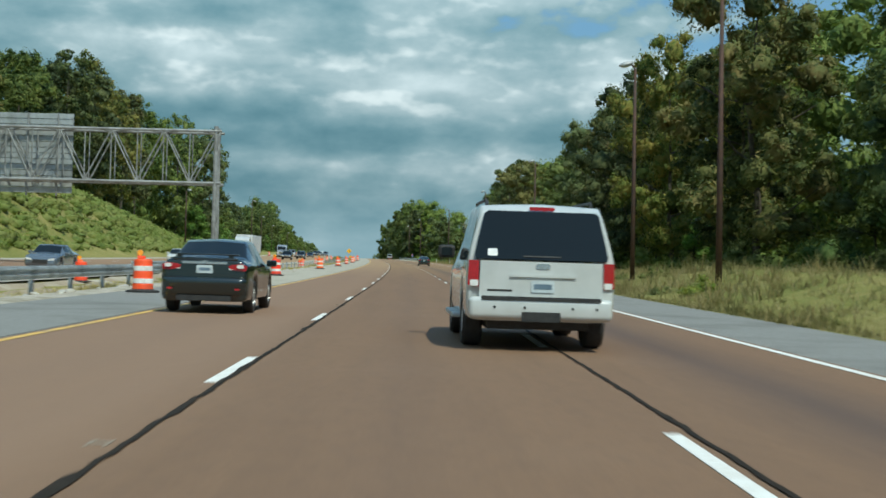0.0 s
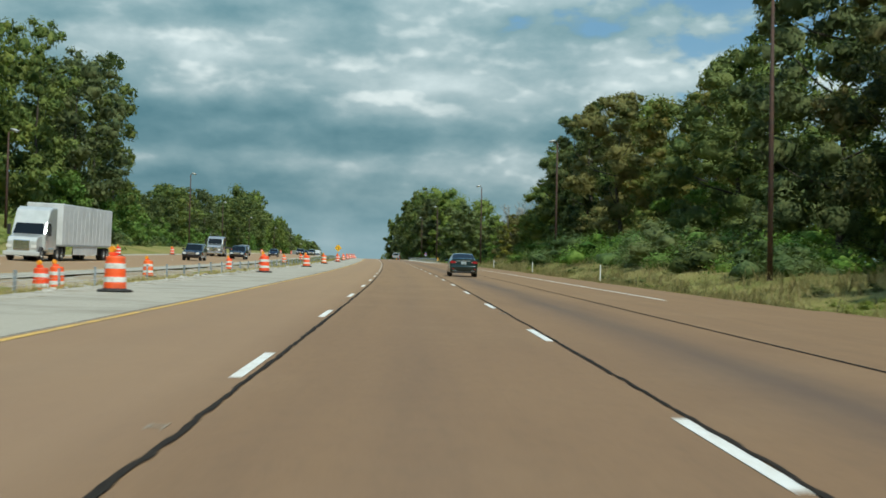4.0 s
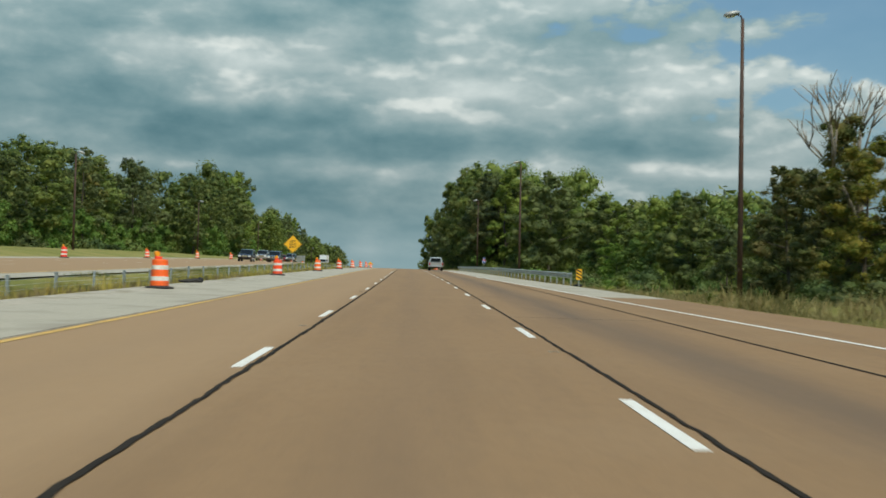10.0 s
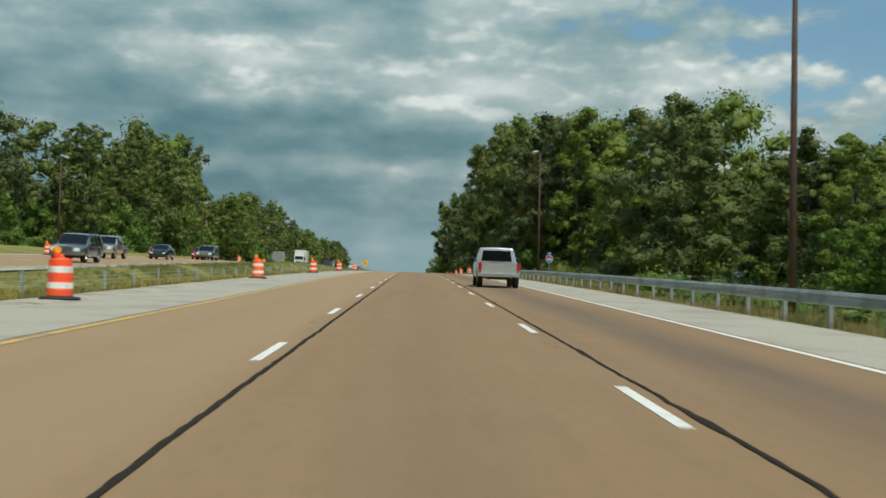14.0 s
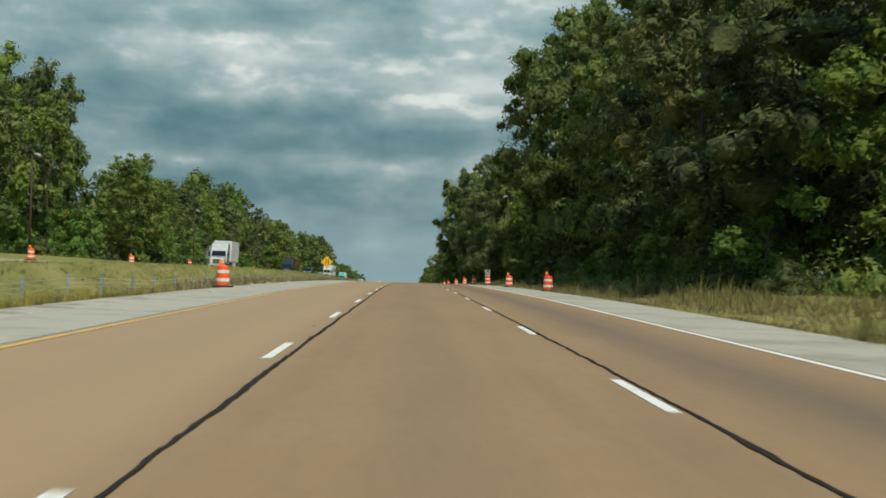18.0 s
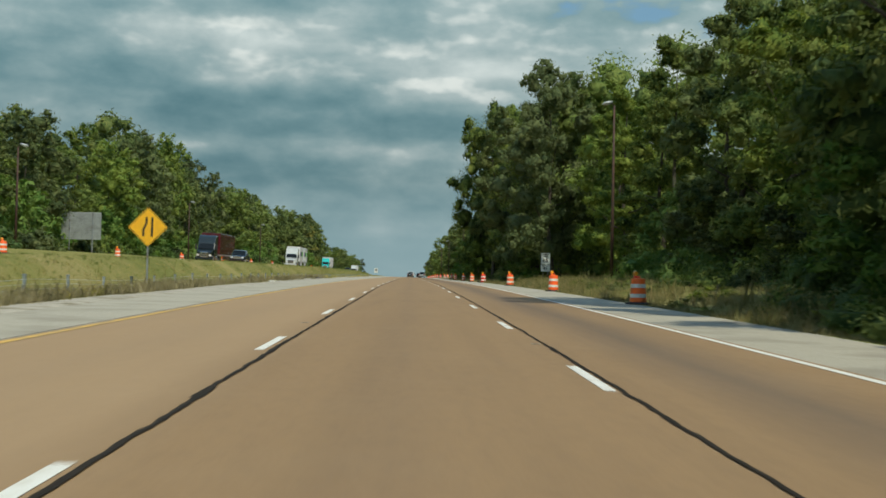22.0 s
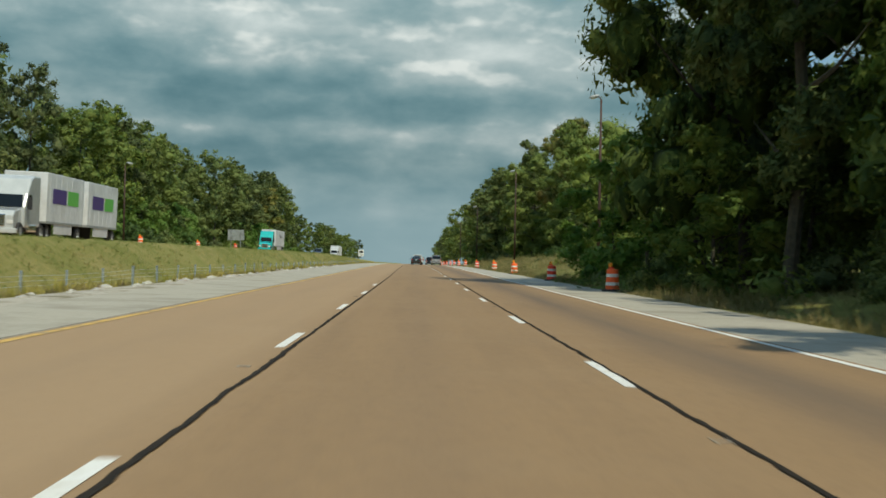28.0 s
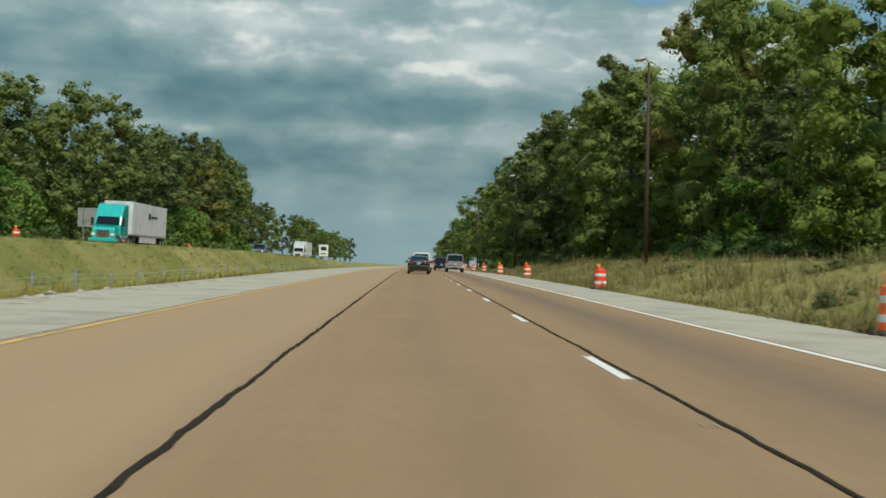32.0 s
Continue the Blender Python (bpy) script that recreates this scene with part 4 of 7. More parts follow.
# backs of signs that face the oncoming traffic
def sign_back(s, lat, w, h, bottom, posts):
    g0 = ground(s, lat)
    t = thing("guide_sign", "large guide sign seen from behind, bare ribbed aluminium", "road sign", spot(s, lat, g0))
    n = max(3, int(h / 0.3))
    for k in range(n):
        bm = bmesh.new()
        box(bm, -w / 2, w / 2, -0.02, 0.02, bottom + h * k / n, bottom + h * (k + 1) / n - 0.012, 0.006)
        box(bm, -w / 2, w / 2, -0.05, -0.02, bottom + h * k / n + 0.01, bottom + h * k / n + 0.04)
        part("panel", bm, M_SIGNBACK, t)
    for x in posts:
        bm = bmesh.new()
        box(bm, x - 0.07, x + 0.07, -0.20, -0.05, -0.6, bottom + h, 0.01)
        part("post", bm, M_POST, t, "steel sign post")
    return t


sign_back(838, -43.3, 5.2, 3.6, 1.7, (-1.5, 1.5))
sign_back(1120, -37.5, 3.4, 2.2, 2.0, (-1.0, 1.0))
s, lat = 1141, -12.2
g0 = ground(s, lat)
t = thing("road_sign", "white rectangular road sign with black figures on a post", "road sign", spot(s, lat, g0))
bm = bmesh.new()
rounded(bm, round_rect(1.22, 1.52, 0.06, 0, 2.7), -0.003, 0.006)
pl = part("plate", bm, M_SIGNWHITE, t)
bm = bmesh.new()
rounded(bm, round_rect(0.75, 0.5, 0.1, 0, 2.95), -0.006, -0.003)
part("lettering", bm, M_SIGNBLACK, pl, "black figure shape")
bm = bmesh.new()
rounded(bm, round_rect(0.8, 0.12, 0.02, 0, 2.25), -0.006, -0.003)
part("lettering", bm, M_SIGNBLACK, pl, "line of black print")
post_part(t, 0, 3.0)


# ---- lamp posts ----
def lamp_post(s, lat, h, turn=0.0, label="tall rust-brown lamp post with a tilted floodlight head"):
    t = thing("lamp_post", label, "street lamp", spot(s, lat, ground(s, lat), turn), "lamp posts along the highway")
    bm = bmesh.new()
    tube(bm, [(0, 0, -0.5), (0, 0, h * 0.5), (0, 0, h)], [0.16, 0.13, 0.085], 10)
    part("pole", bm, M_POLE, t, smooth=True)
    bm = bmesh.new()
    box(bm, -0.24, 0.24, -0.24, 0.24, -0.2, 0.04, 0.02)
    part("foot", bm, M_POLE, t)
    bm = bmesh.new()
    tube(bm, [(0, 0, h - 0.1), (-0.12, -0.05, h + 0.15), (-0.30, -0.08, h + 0.22)], [0.05, 0.045, 0.04], 6)
    part("arm", bm, M_POLE, t)
    bm = bmesh.new()
    bmesh.ops.create_uvsphere(bm, u_segments=14, v_segments=8, radius=1.0, matrix=pose(-0.62, -0.1, h + 0.24, 0, -14, 8) @ Matrix.Diagonal((0.50, 0.26, 0.17, 1)))
    hd = part("head", bm, M_HEAD, t, "grey floodlight head", smooth=True)
    bm = bmesh.new()
    bmesh.ops.create_uvsphere(bm, u_segments=12, v_segments=6, radius=1.0, matrix=pose(-0.66, -0.1, h + 0.13, 0, -14, 8) @ Matrix.Diagonal((0.34, 0.19, 0.10, 1)))
    part("lens", bm, M_REFLECT, hd, "pale glass lens", smooth=True)
    return t


for s, lat, top in ((60, 14.4, 13.8), (83, 14.4, 13.8), (190, 19.5, 15.6), (281.5, 19.7, 15.6), (372.4, 17.65, 14.7), (474.0, 14.5, 14.4), (584, 15.2, 15.0), (780.5, 17.85, 16.0), (963, 16.2, 15.6), (1061.5, 16.3, 15.6), (1165, 15.0, 14.2), (1280, 15, 14)):
    lamp_post(s, lat, top - ground(s, lat))
for s, lat, top in ((170, -45, 13), (262, -42, 13.5), (376, -38.9, 15.9), (470, -43, 14), (596, -47, 14), (700, -45, 14), (812, -44, 14), (925, -44, 14), (1040, -43, 14)):
    lamp_post(s, lat, top - ground(s, lat), 180)


# ---- guardrails ----
W_PROF = [(0.0, 0.42), (0.03, 0.44), (0.08, 0.50), (0.08, 0.53), (0.02, 0.575), (0.02, 0.605), (0.08, 0.65), (0.08, 0.68), (0.03, 0.74), (0.0, 0.76)]


def guardrail(s0, s1, lat, face, label):
    """face: -1 when the corrugated face looks to the left."""
    t = thing("guardrail", label, "guardrail", Matrix.Identity(4))
    g = (s1 - s0) / max(1, round((s1 - s0) / 3.81))
    s = s0
    while s < s1 - 0.1:
        bm = bmesh.new()
        rows = []
        for q in np.linspace(s, s + g - 0.02, 4):
            rows.append([bm.verts.new(on_road(float(q), lat + face * x, z + (-0.12 if face < 0 else 0.05))) for x, z in W_PROF])
        for a, b in zip(rows, rows[1:]):
            for k in range(len(W_PROF) - 1):
                bm.faces.new((a[k], a[k + 1], b[k + 1], b[k]))
        bmesh.ops.solidify(bm, geom=bm.faces[:], thickness=0.006)
        part("beam", bm, M_GALV, t)
        bm = bmesh.new()
        box(bm, -0.05, 0.05, -0.075, 0.075, -0.9, 0.78, 0.006)
        p = part("post", bm, M_POST, t, "steel post")
        p.matrix_world = spot(s + g * 0.5, lat - face * 0.16, -0.14 if face < 0 else 0.03)
        s += g


guardrail(380, 548, 9.55, -1, "galvanised corrugated guardrail on steel posts above the creek")
guardrail(-30, 86, -9.55, 1, "galvanised corrugated guardrail along the median shoulder")
guardrail(62, 92, -13.2, 1, "short galvanised guardrail around the gantry foot")

# cable barrier in the median
cable = thing("cable_barrier", "wire cable barrier on short grey posts in the median", "cable barrier", Matrix.Identity(4))
bm = bmesh.new()
box(bm, -0.04, 0.04, -0.05, 0.05, -0.5, 0.90, 0.008)
box(bm, -0.048, 0.048, -0.058, 0.058, 0.84, 0.91, 0.006)
post_me = bpy.data.meshes.new("post")
bm.to_mesh(post_me)
bm.free()
post_me.materials.append(material("dull_zinc_post", (0.26, 0.30, 0.33), (0.36, 0.41, 0.44), 8, 0.55, 0.3, c3=(0.20, 0.19, 0.17), scale3=2))
rng = random.Random(8)
k = 0
s = 109.0
while s < 1240:
    ob = new("post", post_me)
    ob.parent = cable
    ob.matrix_world = spot(s, -12.2, ground(s, -12.2), rng.uniform(-20, 20)) @ Matrix.Rotation(rng.uniform(-0.05, 0.05), 4, "Y") @ Matrix.Rotation(rng.uniform(-0.05, 0.05), 4, "X")
    s += 5.3
for z in (0.42, 0.58, 0.74):
    bm = bmesh.new()
    pts = [on_road(float(q), -12.15, ground(float(q), -12.2) + z) for q in np.arange(103.7, 1241, 5.3)]
    tube(bm, pts, [0.0055] * len(pts), 4)
    part("cable", bm, M_GALV, cable, "thin steel cable")

for k in range(5):
    q = 99.0 + 1.75 * k
    e = thing("end_post", "short dark post with a white reflective head at the barrier's end", "barrier post", spot(q, -10.45, ground(q, -10.45)), "end posts of the cable barrier")
    bm = bmesh.new()
    box(bm, -0.05, 0.05, -0.05, 0.05, -0.4, 0.62, 0.008)
    part("post", bm, M_POST, e)
    bm = bmesh.new()
    box(bm, -0.085, 0.085, -0.06, 0.06, 0.62, 0.86, 0.015)
    head = part("head", bm, M_REFLECT, e, "white reflective head")
    bm = bmesh.new()
    box(bm, -0.088, 0.088, -0.063, 0.063, 0.71, 0.78, 0.004)
    part("band", bm, M_SIGNBLACK, head, "black band")


# ---- sign gantry ----
def gantry():
    s, h0, h1 = 90.5, 6.1, 9.7
    t = thing("sign_gantry", "grey tubular steel truss gantry across the oncoming carriageway", "sign gantry", spot(s, 0, 0))
    x1, x0 = -13.4, -38.5
    g0 = ground(s, -13.3)
    for y in (-0.75, 0.75):
        bm = bmesh.new()
        tube(bm, [(x1 + 0.0, y, g0 - 0.3), (x1, y * 0.75, h1 + 0.35)], [0.17, 0.15], 12)
        part("column", bm, M_GANTRY, t, smooth=False)
        bm = bmesh.new()
        tube(bm, [(x0, y, opp_level(s) - 0.3), (x0, y * 0.75, h1 + 0.35)], [0.17, 0.15], 12)
        part("column", bm, M_GANTRY, t, smooth=False)
        for z in (h0, h1):
            bm = bmesh.new()
            tube(bm, [(x0 - 0.4, y * 0.9, z), (x1 + 0.4, y * 0.9, z)], [0.10, 0.10], 8)
            part("chord", bm, M_GANTRY, t, "long tubular chord")
    for x in (x1, x0):
        for k, (za, zb) in enumerate(((0.6, 3.2), (3.2, 5.9), (5.9, 8.6))):
            bm = bmesh.new()
            a, b = (0.72, -0.66) if k % 2 else (-0.72, 0.66)
            tube(bm, [(x, a, za), (x, b, zb)], [0.07, 0.07], 6)
            part("brace", bm, M_GANTRY, t)
    n = 14
    for k in range(n):
        xa, xb = x0 + (x1 - x0) * k / n, x0 + (x1 - x0) * (k + 1) / n
        for y in (-0.67, 0.67):
            bm = bmesh.new()
            p = ((xa, y, h0), (xb, y, h1)) if k % 2 else ((xa, y, h1), (xb, y, h0))
            tube(bm, p, [0.055, 0.055], 6)
            part("diagonal", bm, M_GANTRY, t)
            bm = bmesh.new()
            tube(bm, [(xb, y, h0), (xb, y, h1)], [0.045, 0.045], 6)
            part("upright", bm, M_GANTRY, t)
        for z in (h0, h1):
            bm = bmesh.new()
            tube(bm, [(xa, -0.67, z), (xb, 0.67, z)] if k % 2 else [(xa, 0.67, z), (xb, -0.67, z)], [0.045, 0.045], 6)
            part("diagonal", bm, M_GANTRY, t)
    for bx0, bx1, z0, z1 in ((-34.0, -23.6, 5.3, 10.9), (-37.8, -34.4, 5.6, 10.2)):
        n = 14
        for k in range(n):
            bm = bmesh.new()
            za, zb = z0 + (z1 - z0) * k / n, z0 + (z1 - z0) * (k + 1) / n
            box(bm, bx0, bx1, 1.05, 1.09, za, zb - 0.015, 0.008)
            box(bm, bx0, bx1, 1.01, 1.05, za + 0.02, za + 0.06)
            part("panel", bm, M_SIGNBACK, t, "bare back of a sign panel")
        for k in range(5):
            x = bx0 + (bx1 - bx0) * (k + 0.5) / 5
            bm = bmesh.new()
            box(bm, x - 0.05, x + 0.05, 0.86, 1.01, z0 - 0.2, z1, 0.01)
            part("bracket", bm, M_GANTRY, t)
    return t


gantry()

# ---- vehicles ----
def paint(name, c, flake=0.0):
    return material(name, tuple(x * 0.93 for x in c), c, 3.0, 0.18, flake, c3=tuple(x * 0.85 for x in c), scale3=1.2, coat=0.8)


P_WHITE, P_BLACK, P_GREEN = paint("white_car_paint", (0.53, 0.55, 0.54)), paint("black_green_car_paint", (0.010, 0.016, 0.015)), paint("dark_green_car_paint", (0.012, 0.030, 0.026), 0.3)
P_SILVER, P_NAVY, P_GREY = paint("silver_car_paint", (0.46, 0.47, 0.47), 0.5), paint("navy_car_paint", (0.015, 0.022, 0.040), 0.2), paint("grey_blue_car_paint", (0.16, 0.19, 0.22), 0.4)
P_TEAL, P_MAROON = paint("teal_truck_paint", (0.02, 0.46, 0.44)), paint("maroon_trailer_paint", (0.10, 0.018, 0.022))
P_RED = paint("red_car_paint", (0.33, 0.012, 0.014))
M_GLASS = glass_material("dark_car_glass", (0.006, 0.008, 0.008))
M_TAIL = material("red_tail_lens", (0.26, 0.006, 0.008), (0.42, 0.010, 0.014), 30, 0.15, coat=0.5)
M_CLEAR = material("clear_lens", (0.62, 0.62, 0.60), (0.78, 0.78, 0.76), 30, 0.12, coat=0.5)
M_CHROME = material("chrome_trim", (0.62, 0.62, 0.62), (0.72, 0.72, 0.72), 8, 0.14, 0.95)
M_TRIM = material("black_plastic_trim", (0.014, 0.014, 0.014), (0.03, 0.03, 0.03), 12, 0.6)
M_RIM = material("alloy_rim", (0.40, 0.41, 0.41), (0.52, 0.53, 0.53), 10, 0.3, 0.7)
M_PLATE = material("number_plate", (0.44, 0.50, 0.53), (0.54, 0.60, 0.62), 20, 0.45)
M_TRAILER = material("white_trailer_skin", (0.60, 0.61, 0.61), (0.70, 0.71, 0.71), 2, 0.4, c3=(0.52, 0.53, 0.53), scale3=0.6)
M_VIOLET = material("violet_mark", (0.05, 0.02, 0.16), (0.07, 0.03, 0.20), 6, 0.4)
M_LIME = material("green_mark", (0.10, 0.42, 0.05), (0.14, 0.50, 0.08), 6, 0.4)


def spline(a, per):
    """Catmull-Rom refinement along the first axis."""
    a = np.asarray(a, float)
    n = len(a)
    out = []
    for i in range(n - 1):
        p0, p1, p2, p3 = a[max(0, i - 1)], a[i], a[i + 1], a[min(n - 1, i + 2)]
        for k in range(per):
            t = k / per
            m1, m2 = (p2 - p0) * 0.35, (p3 - p1) * 0.35
            out.append((2 * t**3 - 3 * t**2 + 1) * p1 + (t**3 - 2 * t**2 + t) * m1 + (-2 * t**3 + 3 * t**2) * p2 + (t**3 - t**2) * m2)
    out.append(a[-1])
    return np.array(out)


def shell(t, rows, panes, body_mat, per_s=3, per_r=3):
    """A body lofted over rows of (y, w_low, z_low, w_belt, z_belt, w_roof, z_roof, rake). panes: (name, row from, row to, 'side' or 'top')."""
    grid = []
    for y, wl, zl, wb, zb, wr, zr, rk in rows:
        zm = zl + (zb - zl) * 0.5
        half = [(0, zl), (wl * 0.86, zl), (wl * 0.985, zl + 0.08), (max(wl, wb) * 1.0, zm), (wb, zb), (wr, zr - 0.07), (wr * 0.86, zr - 0.01), (0, zr + 0.02)]
        grid.append([(x, y + rk * max(0.0, z - zb), z) for x, z in half])
    g = spline(np.array(grid), per_s)
    g = np.transpose(spline(np.transpose(g, (1, 0, 2)), per_r), (1, 0, 2))
    ns, nr = g.shape[:2]
    kinds = {}
    for name, a, b, where in panes:
        for i in range(a * per_s, b * per_s):
            ks = range(4 * per_r, 5 * per_r) if where == "side" else range(5 * per_r, 7 * per_r)
            for k in ks:
                kinds[(i, k)] = name
    groups = {}
    for i in range(ns - 1):
        for k in range(nr - 1):
            nm = kinds.get((i, k), "body")
            for side in (1, -1):
                key = nm if nm == "body" or not nm.startswith("side") else nm + ("r" if side > 0 else "l")
                groups.setdefault(key, []).append((i, k, side))
    for key, quads in groups.items():
        bm = bmesh.new()
        vs = {}

        def vert(i, k, side):
            at = (i, k, side if g[i, k, 0] > 1e-6 else 1)
            if at not in vs:
                vs[at] = bm.verts.new((g[i, k, 0] * side, g[i, k, 1], g[i, k, 2]))
            return vs[at]
        for i, k, side in quads:
            q = [vert(i, k, side), vert(i + 1, k, side), vert(i + 1, k + 1, side), vert(i, k + 1, side)]
            q = q if side > 0 else q[::-1]
            if len(set(q)) >= 3:
                try:
                    bm.faces.new(list(dict.fromkeys(q)))
                except ValueError:
                    pass
        if key == "body":
            for i in (0, ns - 1):
                ring = [vert(i, k, 1) for k in range(nr)] + [vert(i, k, -1) for k in range(nr - 2, 0, -1)]
                f = bm.faces.new(ring)
        bmesh.ops.recalc_face_normals(bm, faces=bm.faces)
        if key == "body":
            part("body", bm, body_mat, t, smooth=True)
        else:
            nm = {"rear": "rear_window", "front": "windscreen"}.get(key, "side_window")
            part(nm, bm, M_GLASS, t, "dark tinted glass", smooth=True)


def plate_part(t, name, pts, y, depth, mat, label="", m=None):
    bm = bmesh.new()
    rounded(bm, pts, y - depth, y)
    if m is not None:
        bmesh.ops.transform(bm, matrix=m, verts=bm.verts)
    return part(name, bm, mat, t, label)


def mirror_pts(pts):
    return [(-x, z) for x, z in pts][::-1]


def wheel(t, x, y, r, width, rim_r, sides=22):
    sgn = 1 if x > 0 else -1
    m = Matrix.Translation((x, y, r)) @ Matrix.Rotation(radians(90 * sgn), 4, "Y")
    bm = bmesh.new()
    lathe(bm, [(rim_r, -width), (r * 0.93, -width), (r, -width * 0.85), (r, -width * 0.15), (r * 0.93, 0.0), (rim_r, -0.005), (rim_r * 0.98, -0.03)], sides)
    bmesh.ops.transform(bm, matrix=m, verts=bm.verts)
    w_ob = part("wheel", bm, M_RUBBER, t, "black tyre")
    bm = bmesh.new()
    lathe(bm, [(rim_r, -0.03), (rim_r * 0.93, -0.012), (rim_r * 0.88, -0.05), (rim_r * 0.2, -0.03), (rim_r * 0.18, -0.012)], sides)
    for k in range(5):
        b2 = bmesh.new()
        box(b2, rim_r * 0.12, rim_r * 0.92, -0.028, 0.028, -0.035, -0.012, 0.006)
        bmesh.ops.transform(b2, matrix=Matrix.Rotation(2 * math.pi * k / 5, 4, "Z"), verts=b2.verts)
        tmp = bpy.data.meshes.new("spoke")
        b2.to_mesh(tmp)
        b2.free()
        bm.from_mesh(tmp)
        bpy.data.meshes.remove(tmp)
    bmesh.ops.transform(bm, matrix=m, verts=bm.verts)
    part("rim", bm, M_RIM, w_ob, "silver alloy rim")


def cuboid(t, name, x0, x1, y0, y1, z0, z1, mat, bevel=0.02, label=""):
    bm = bmesh.new()
    box(bm, x0, x1, y0, y1, z0, z1, bevel)
    return part(name, bm, mat, t, label)


def wheel_rows(y, arch, base):
    """Rows of the sill's height round a wheel arch."""
    return [(y - 0.40, base), (y - 0.33, arch - 0.16), (y - 0.16, arch), (y + 0.16, arch), (y + 0.33, arch - 0.16), (y + 0.40, base)]


def lofted(keys, wheels_y, arch, base):
    """Adds arch rows to key rows (y, w_low, w_belt, z_belt, w_roof, z_roof, rake); returns shell rows and the index of each key."""
    k = np.array(keys, float)
    ys = {float(r[0]): None for r in k}
    extra = [p for wy in wheels_y for p in wheel_rows(wy, arch, base)]
    allr = sorted([(float(r[0]), "k") for r in k] + [(p[0], p[1]) for p in extra], key=lambda q: q[0])
    rows, idx = [], {}
    for y, tag in allr:
        v = [float(np.interp(y, k[:, 0], k[:, c])) for c in range(1, 7)]
        inside = [np.interp(y, [e[0] for e in wheel_rows(wy, arch, base)], [e[1] for e in wheel_rows(wy, arch, base)]) for wy in wheels_y if abs(y - wy) <= 0.40]
        zl = float(tag) if tag != "k" else (float(inside[0]) if inside else base)
        if tag == "k":
            idx[y] = len(rows)
        rows.append((y, v[0], zl, v[1], v[2], v[3], v[4], v[5]))
    return rows, idx


def sedan(name, label, m, mat, L=4.55, W=1.76, H=1.46, detail=True, group="cars on the highway", boot=1.06):
    t = thing(name, label, "car", m, group)
    w, k, z = W / 2, L / 4.55, H / 1.46
    keys = [(0.0, w * 0.86, w * 0.86, 0.78 * z, w * 0.80, (boot - 0.05) * z, 0.0), (0.06, w * 0.95, w * 0.95, 0.90 * z, w * 0.86, boot * z, 0.0), (0.55 * k, w, w * 0.985, 0.95 * z, w * 0.86, (boot + 0.02) * z, 0.0),
            (0.70 * k, w, w * 0.985, 0.95 * z, w * 0.83, (boot + 0.06) * z, 0.0), (1.35 * k, w, w * 0.985, 0.94 * z, w * 0.72, 1.40 * z, 0.0), (1.55 * k, w, w * 0.985, 0.94 * z, w * 0.72, 1.44 * z, 0.0),
            (1.95 * k, w, w * 0.985, 0.93 * z, w * 0.73, H, 0.0), (2.05 * k, w, w * 0.985, 0.93 * z, w * 0.73, H, 0.0), (2.55 * k, w, w * 0.98, 0.92 * z, w * 0.72, 1.44 * z, 0.0), (2.80 * k, w, w * 0.98, 0.92 * z, w * 0.72, 1.38 * z, 0.0),
            (3.45 * k, w, w * 0.975, 0.90 * z, w * 0.84, 0.99 * z, 0.0), (4.1 * k, w * 0.98, w * 0.95, 0.80 * z, w * 0.82, 0.88 * z, 0.0), (L - 0.12, w * 0.92, w * 0.88, 0.66 * z, w * 0.74, 0.72 * z, 0.0), (L, w * 0.80, w * 0.78, 0.58 * z, w * 0.66, 0.62 * z, 0.0)]
    wy = (0.95 * k, 3.62 * k)
    rows, ix = lofted(keys, wy, 0.70, 0.24)
    panes = [("rear", ix[0.70 * k], ix[1.35 * k], "top"), ("front", ix[2.80 * k], ix[3.45 * k], "top"), ("side_a", ix[1.35 * k], ix[1.95 * k], "side"), ("side_b", ix[2.05 * k], ix[2.80 * k], "side")]
    shell(t, rows, panes, mat)
    for yy in wy:
        for sx in (1, -1):
            wheel(t, sx * (w - 0.015), yy, 0.325, 0.21, 0.21)
    lamp_pts = [(w * 0.56, 0.875 * z), (w * 0.72, 0.84 * z), (w * 0.91, 0.835 * z), (w * 0.945, 0.93 * z), (w * 0.84, 0.975 * z), (w * 0.60, 0.955 * z), (w * 0.52, 0.93 * z)]
    for pts in (lamp_pts, mirror_pts(lamp_pts)):
        tl = plate_part(t, "tail_light", pts, 0.05, 0.065, M_TAIL, "red tail light")
        if detail:
            c = sum(x for x, _ in pts) / len(pts)
            plate_part(tl, "reverse_lens", round_rect(0.08, 0.03, 0.012, c * 0.80, 0.87 * z), -0.010, 0.004, M_CLEAR, "clear lens")
    plate_part(t, "trim_strip", round_rect(w * 1.0, 0.045, 0.015, 0, 0.985 * z), 0.02, 0.03, M_CHROME, "chrome strip")
    pl = plate_part(t, "number_plate", round_rect(0.31, 0.155, 0.015, 0, 0.86 * z), 0.0, 0.012, M_PLATE, "pale number plate")
    plate_part(pl, "print_bar", round_rect(0.22, 0.06, 0.008, 0, 0.86 * z), -0.012, 0.003, M_NAVYPRINT, "dark bar of print")
    bm = bmesh.new()
    box(bm, -w * 0.965, w * 0.965, -0.12, 0.46, 0.28 * z, 0.72 * z)
    for v in bm.verts:
        if v.co.y < 0 and v.co.z < 0.4:
            v.co.y += 0.09
            v.co.x *= 0.93
    bmesh.ops.bevel(bm, geom=bm.edges[:], offset=0.15, segments=6, affect="EDGES", profile=0.5)
    part("bumper", bm, mat, t, smooth=True)
    for sx in (1, -1):
        plate_part(t, "reflector", round_rect(0.10, 0.035, 0.012, sx * w * 0.74, 0.48 * z), -0.105, 0.01, M_TAIL, "small red reflector")
    bm = bmesh.new()
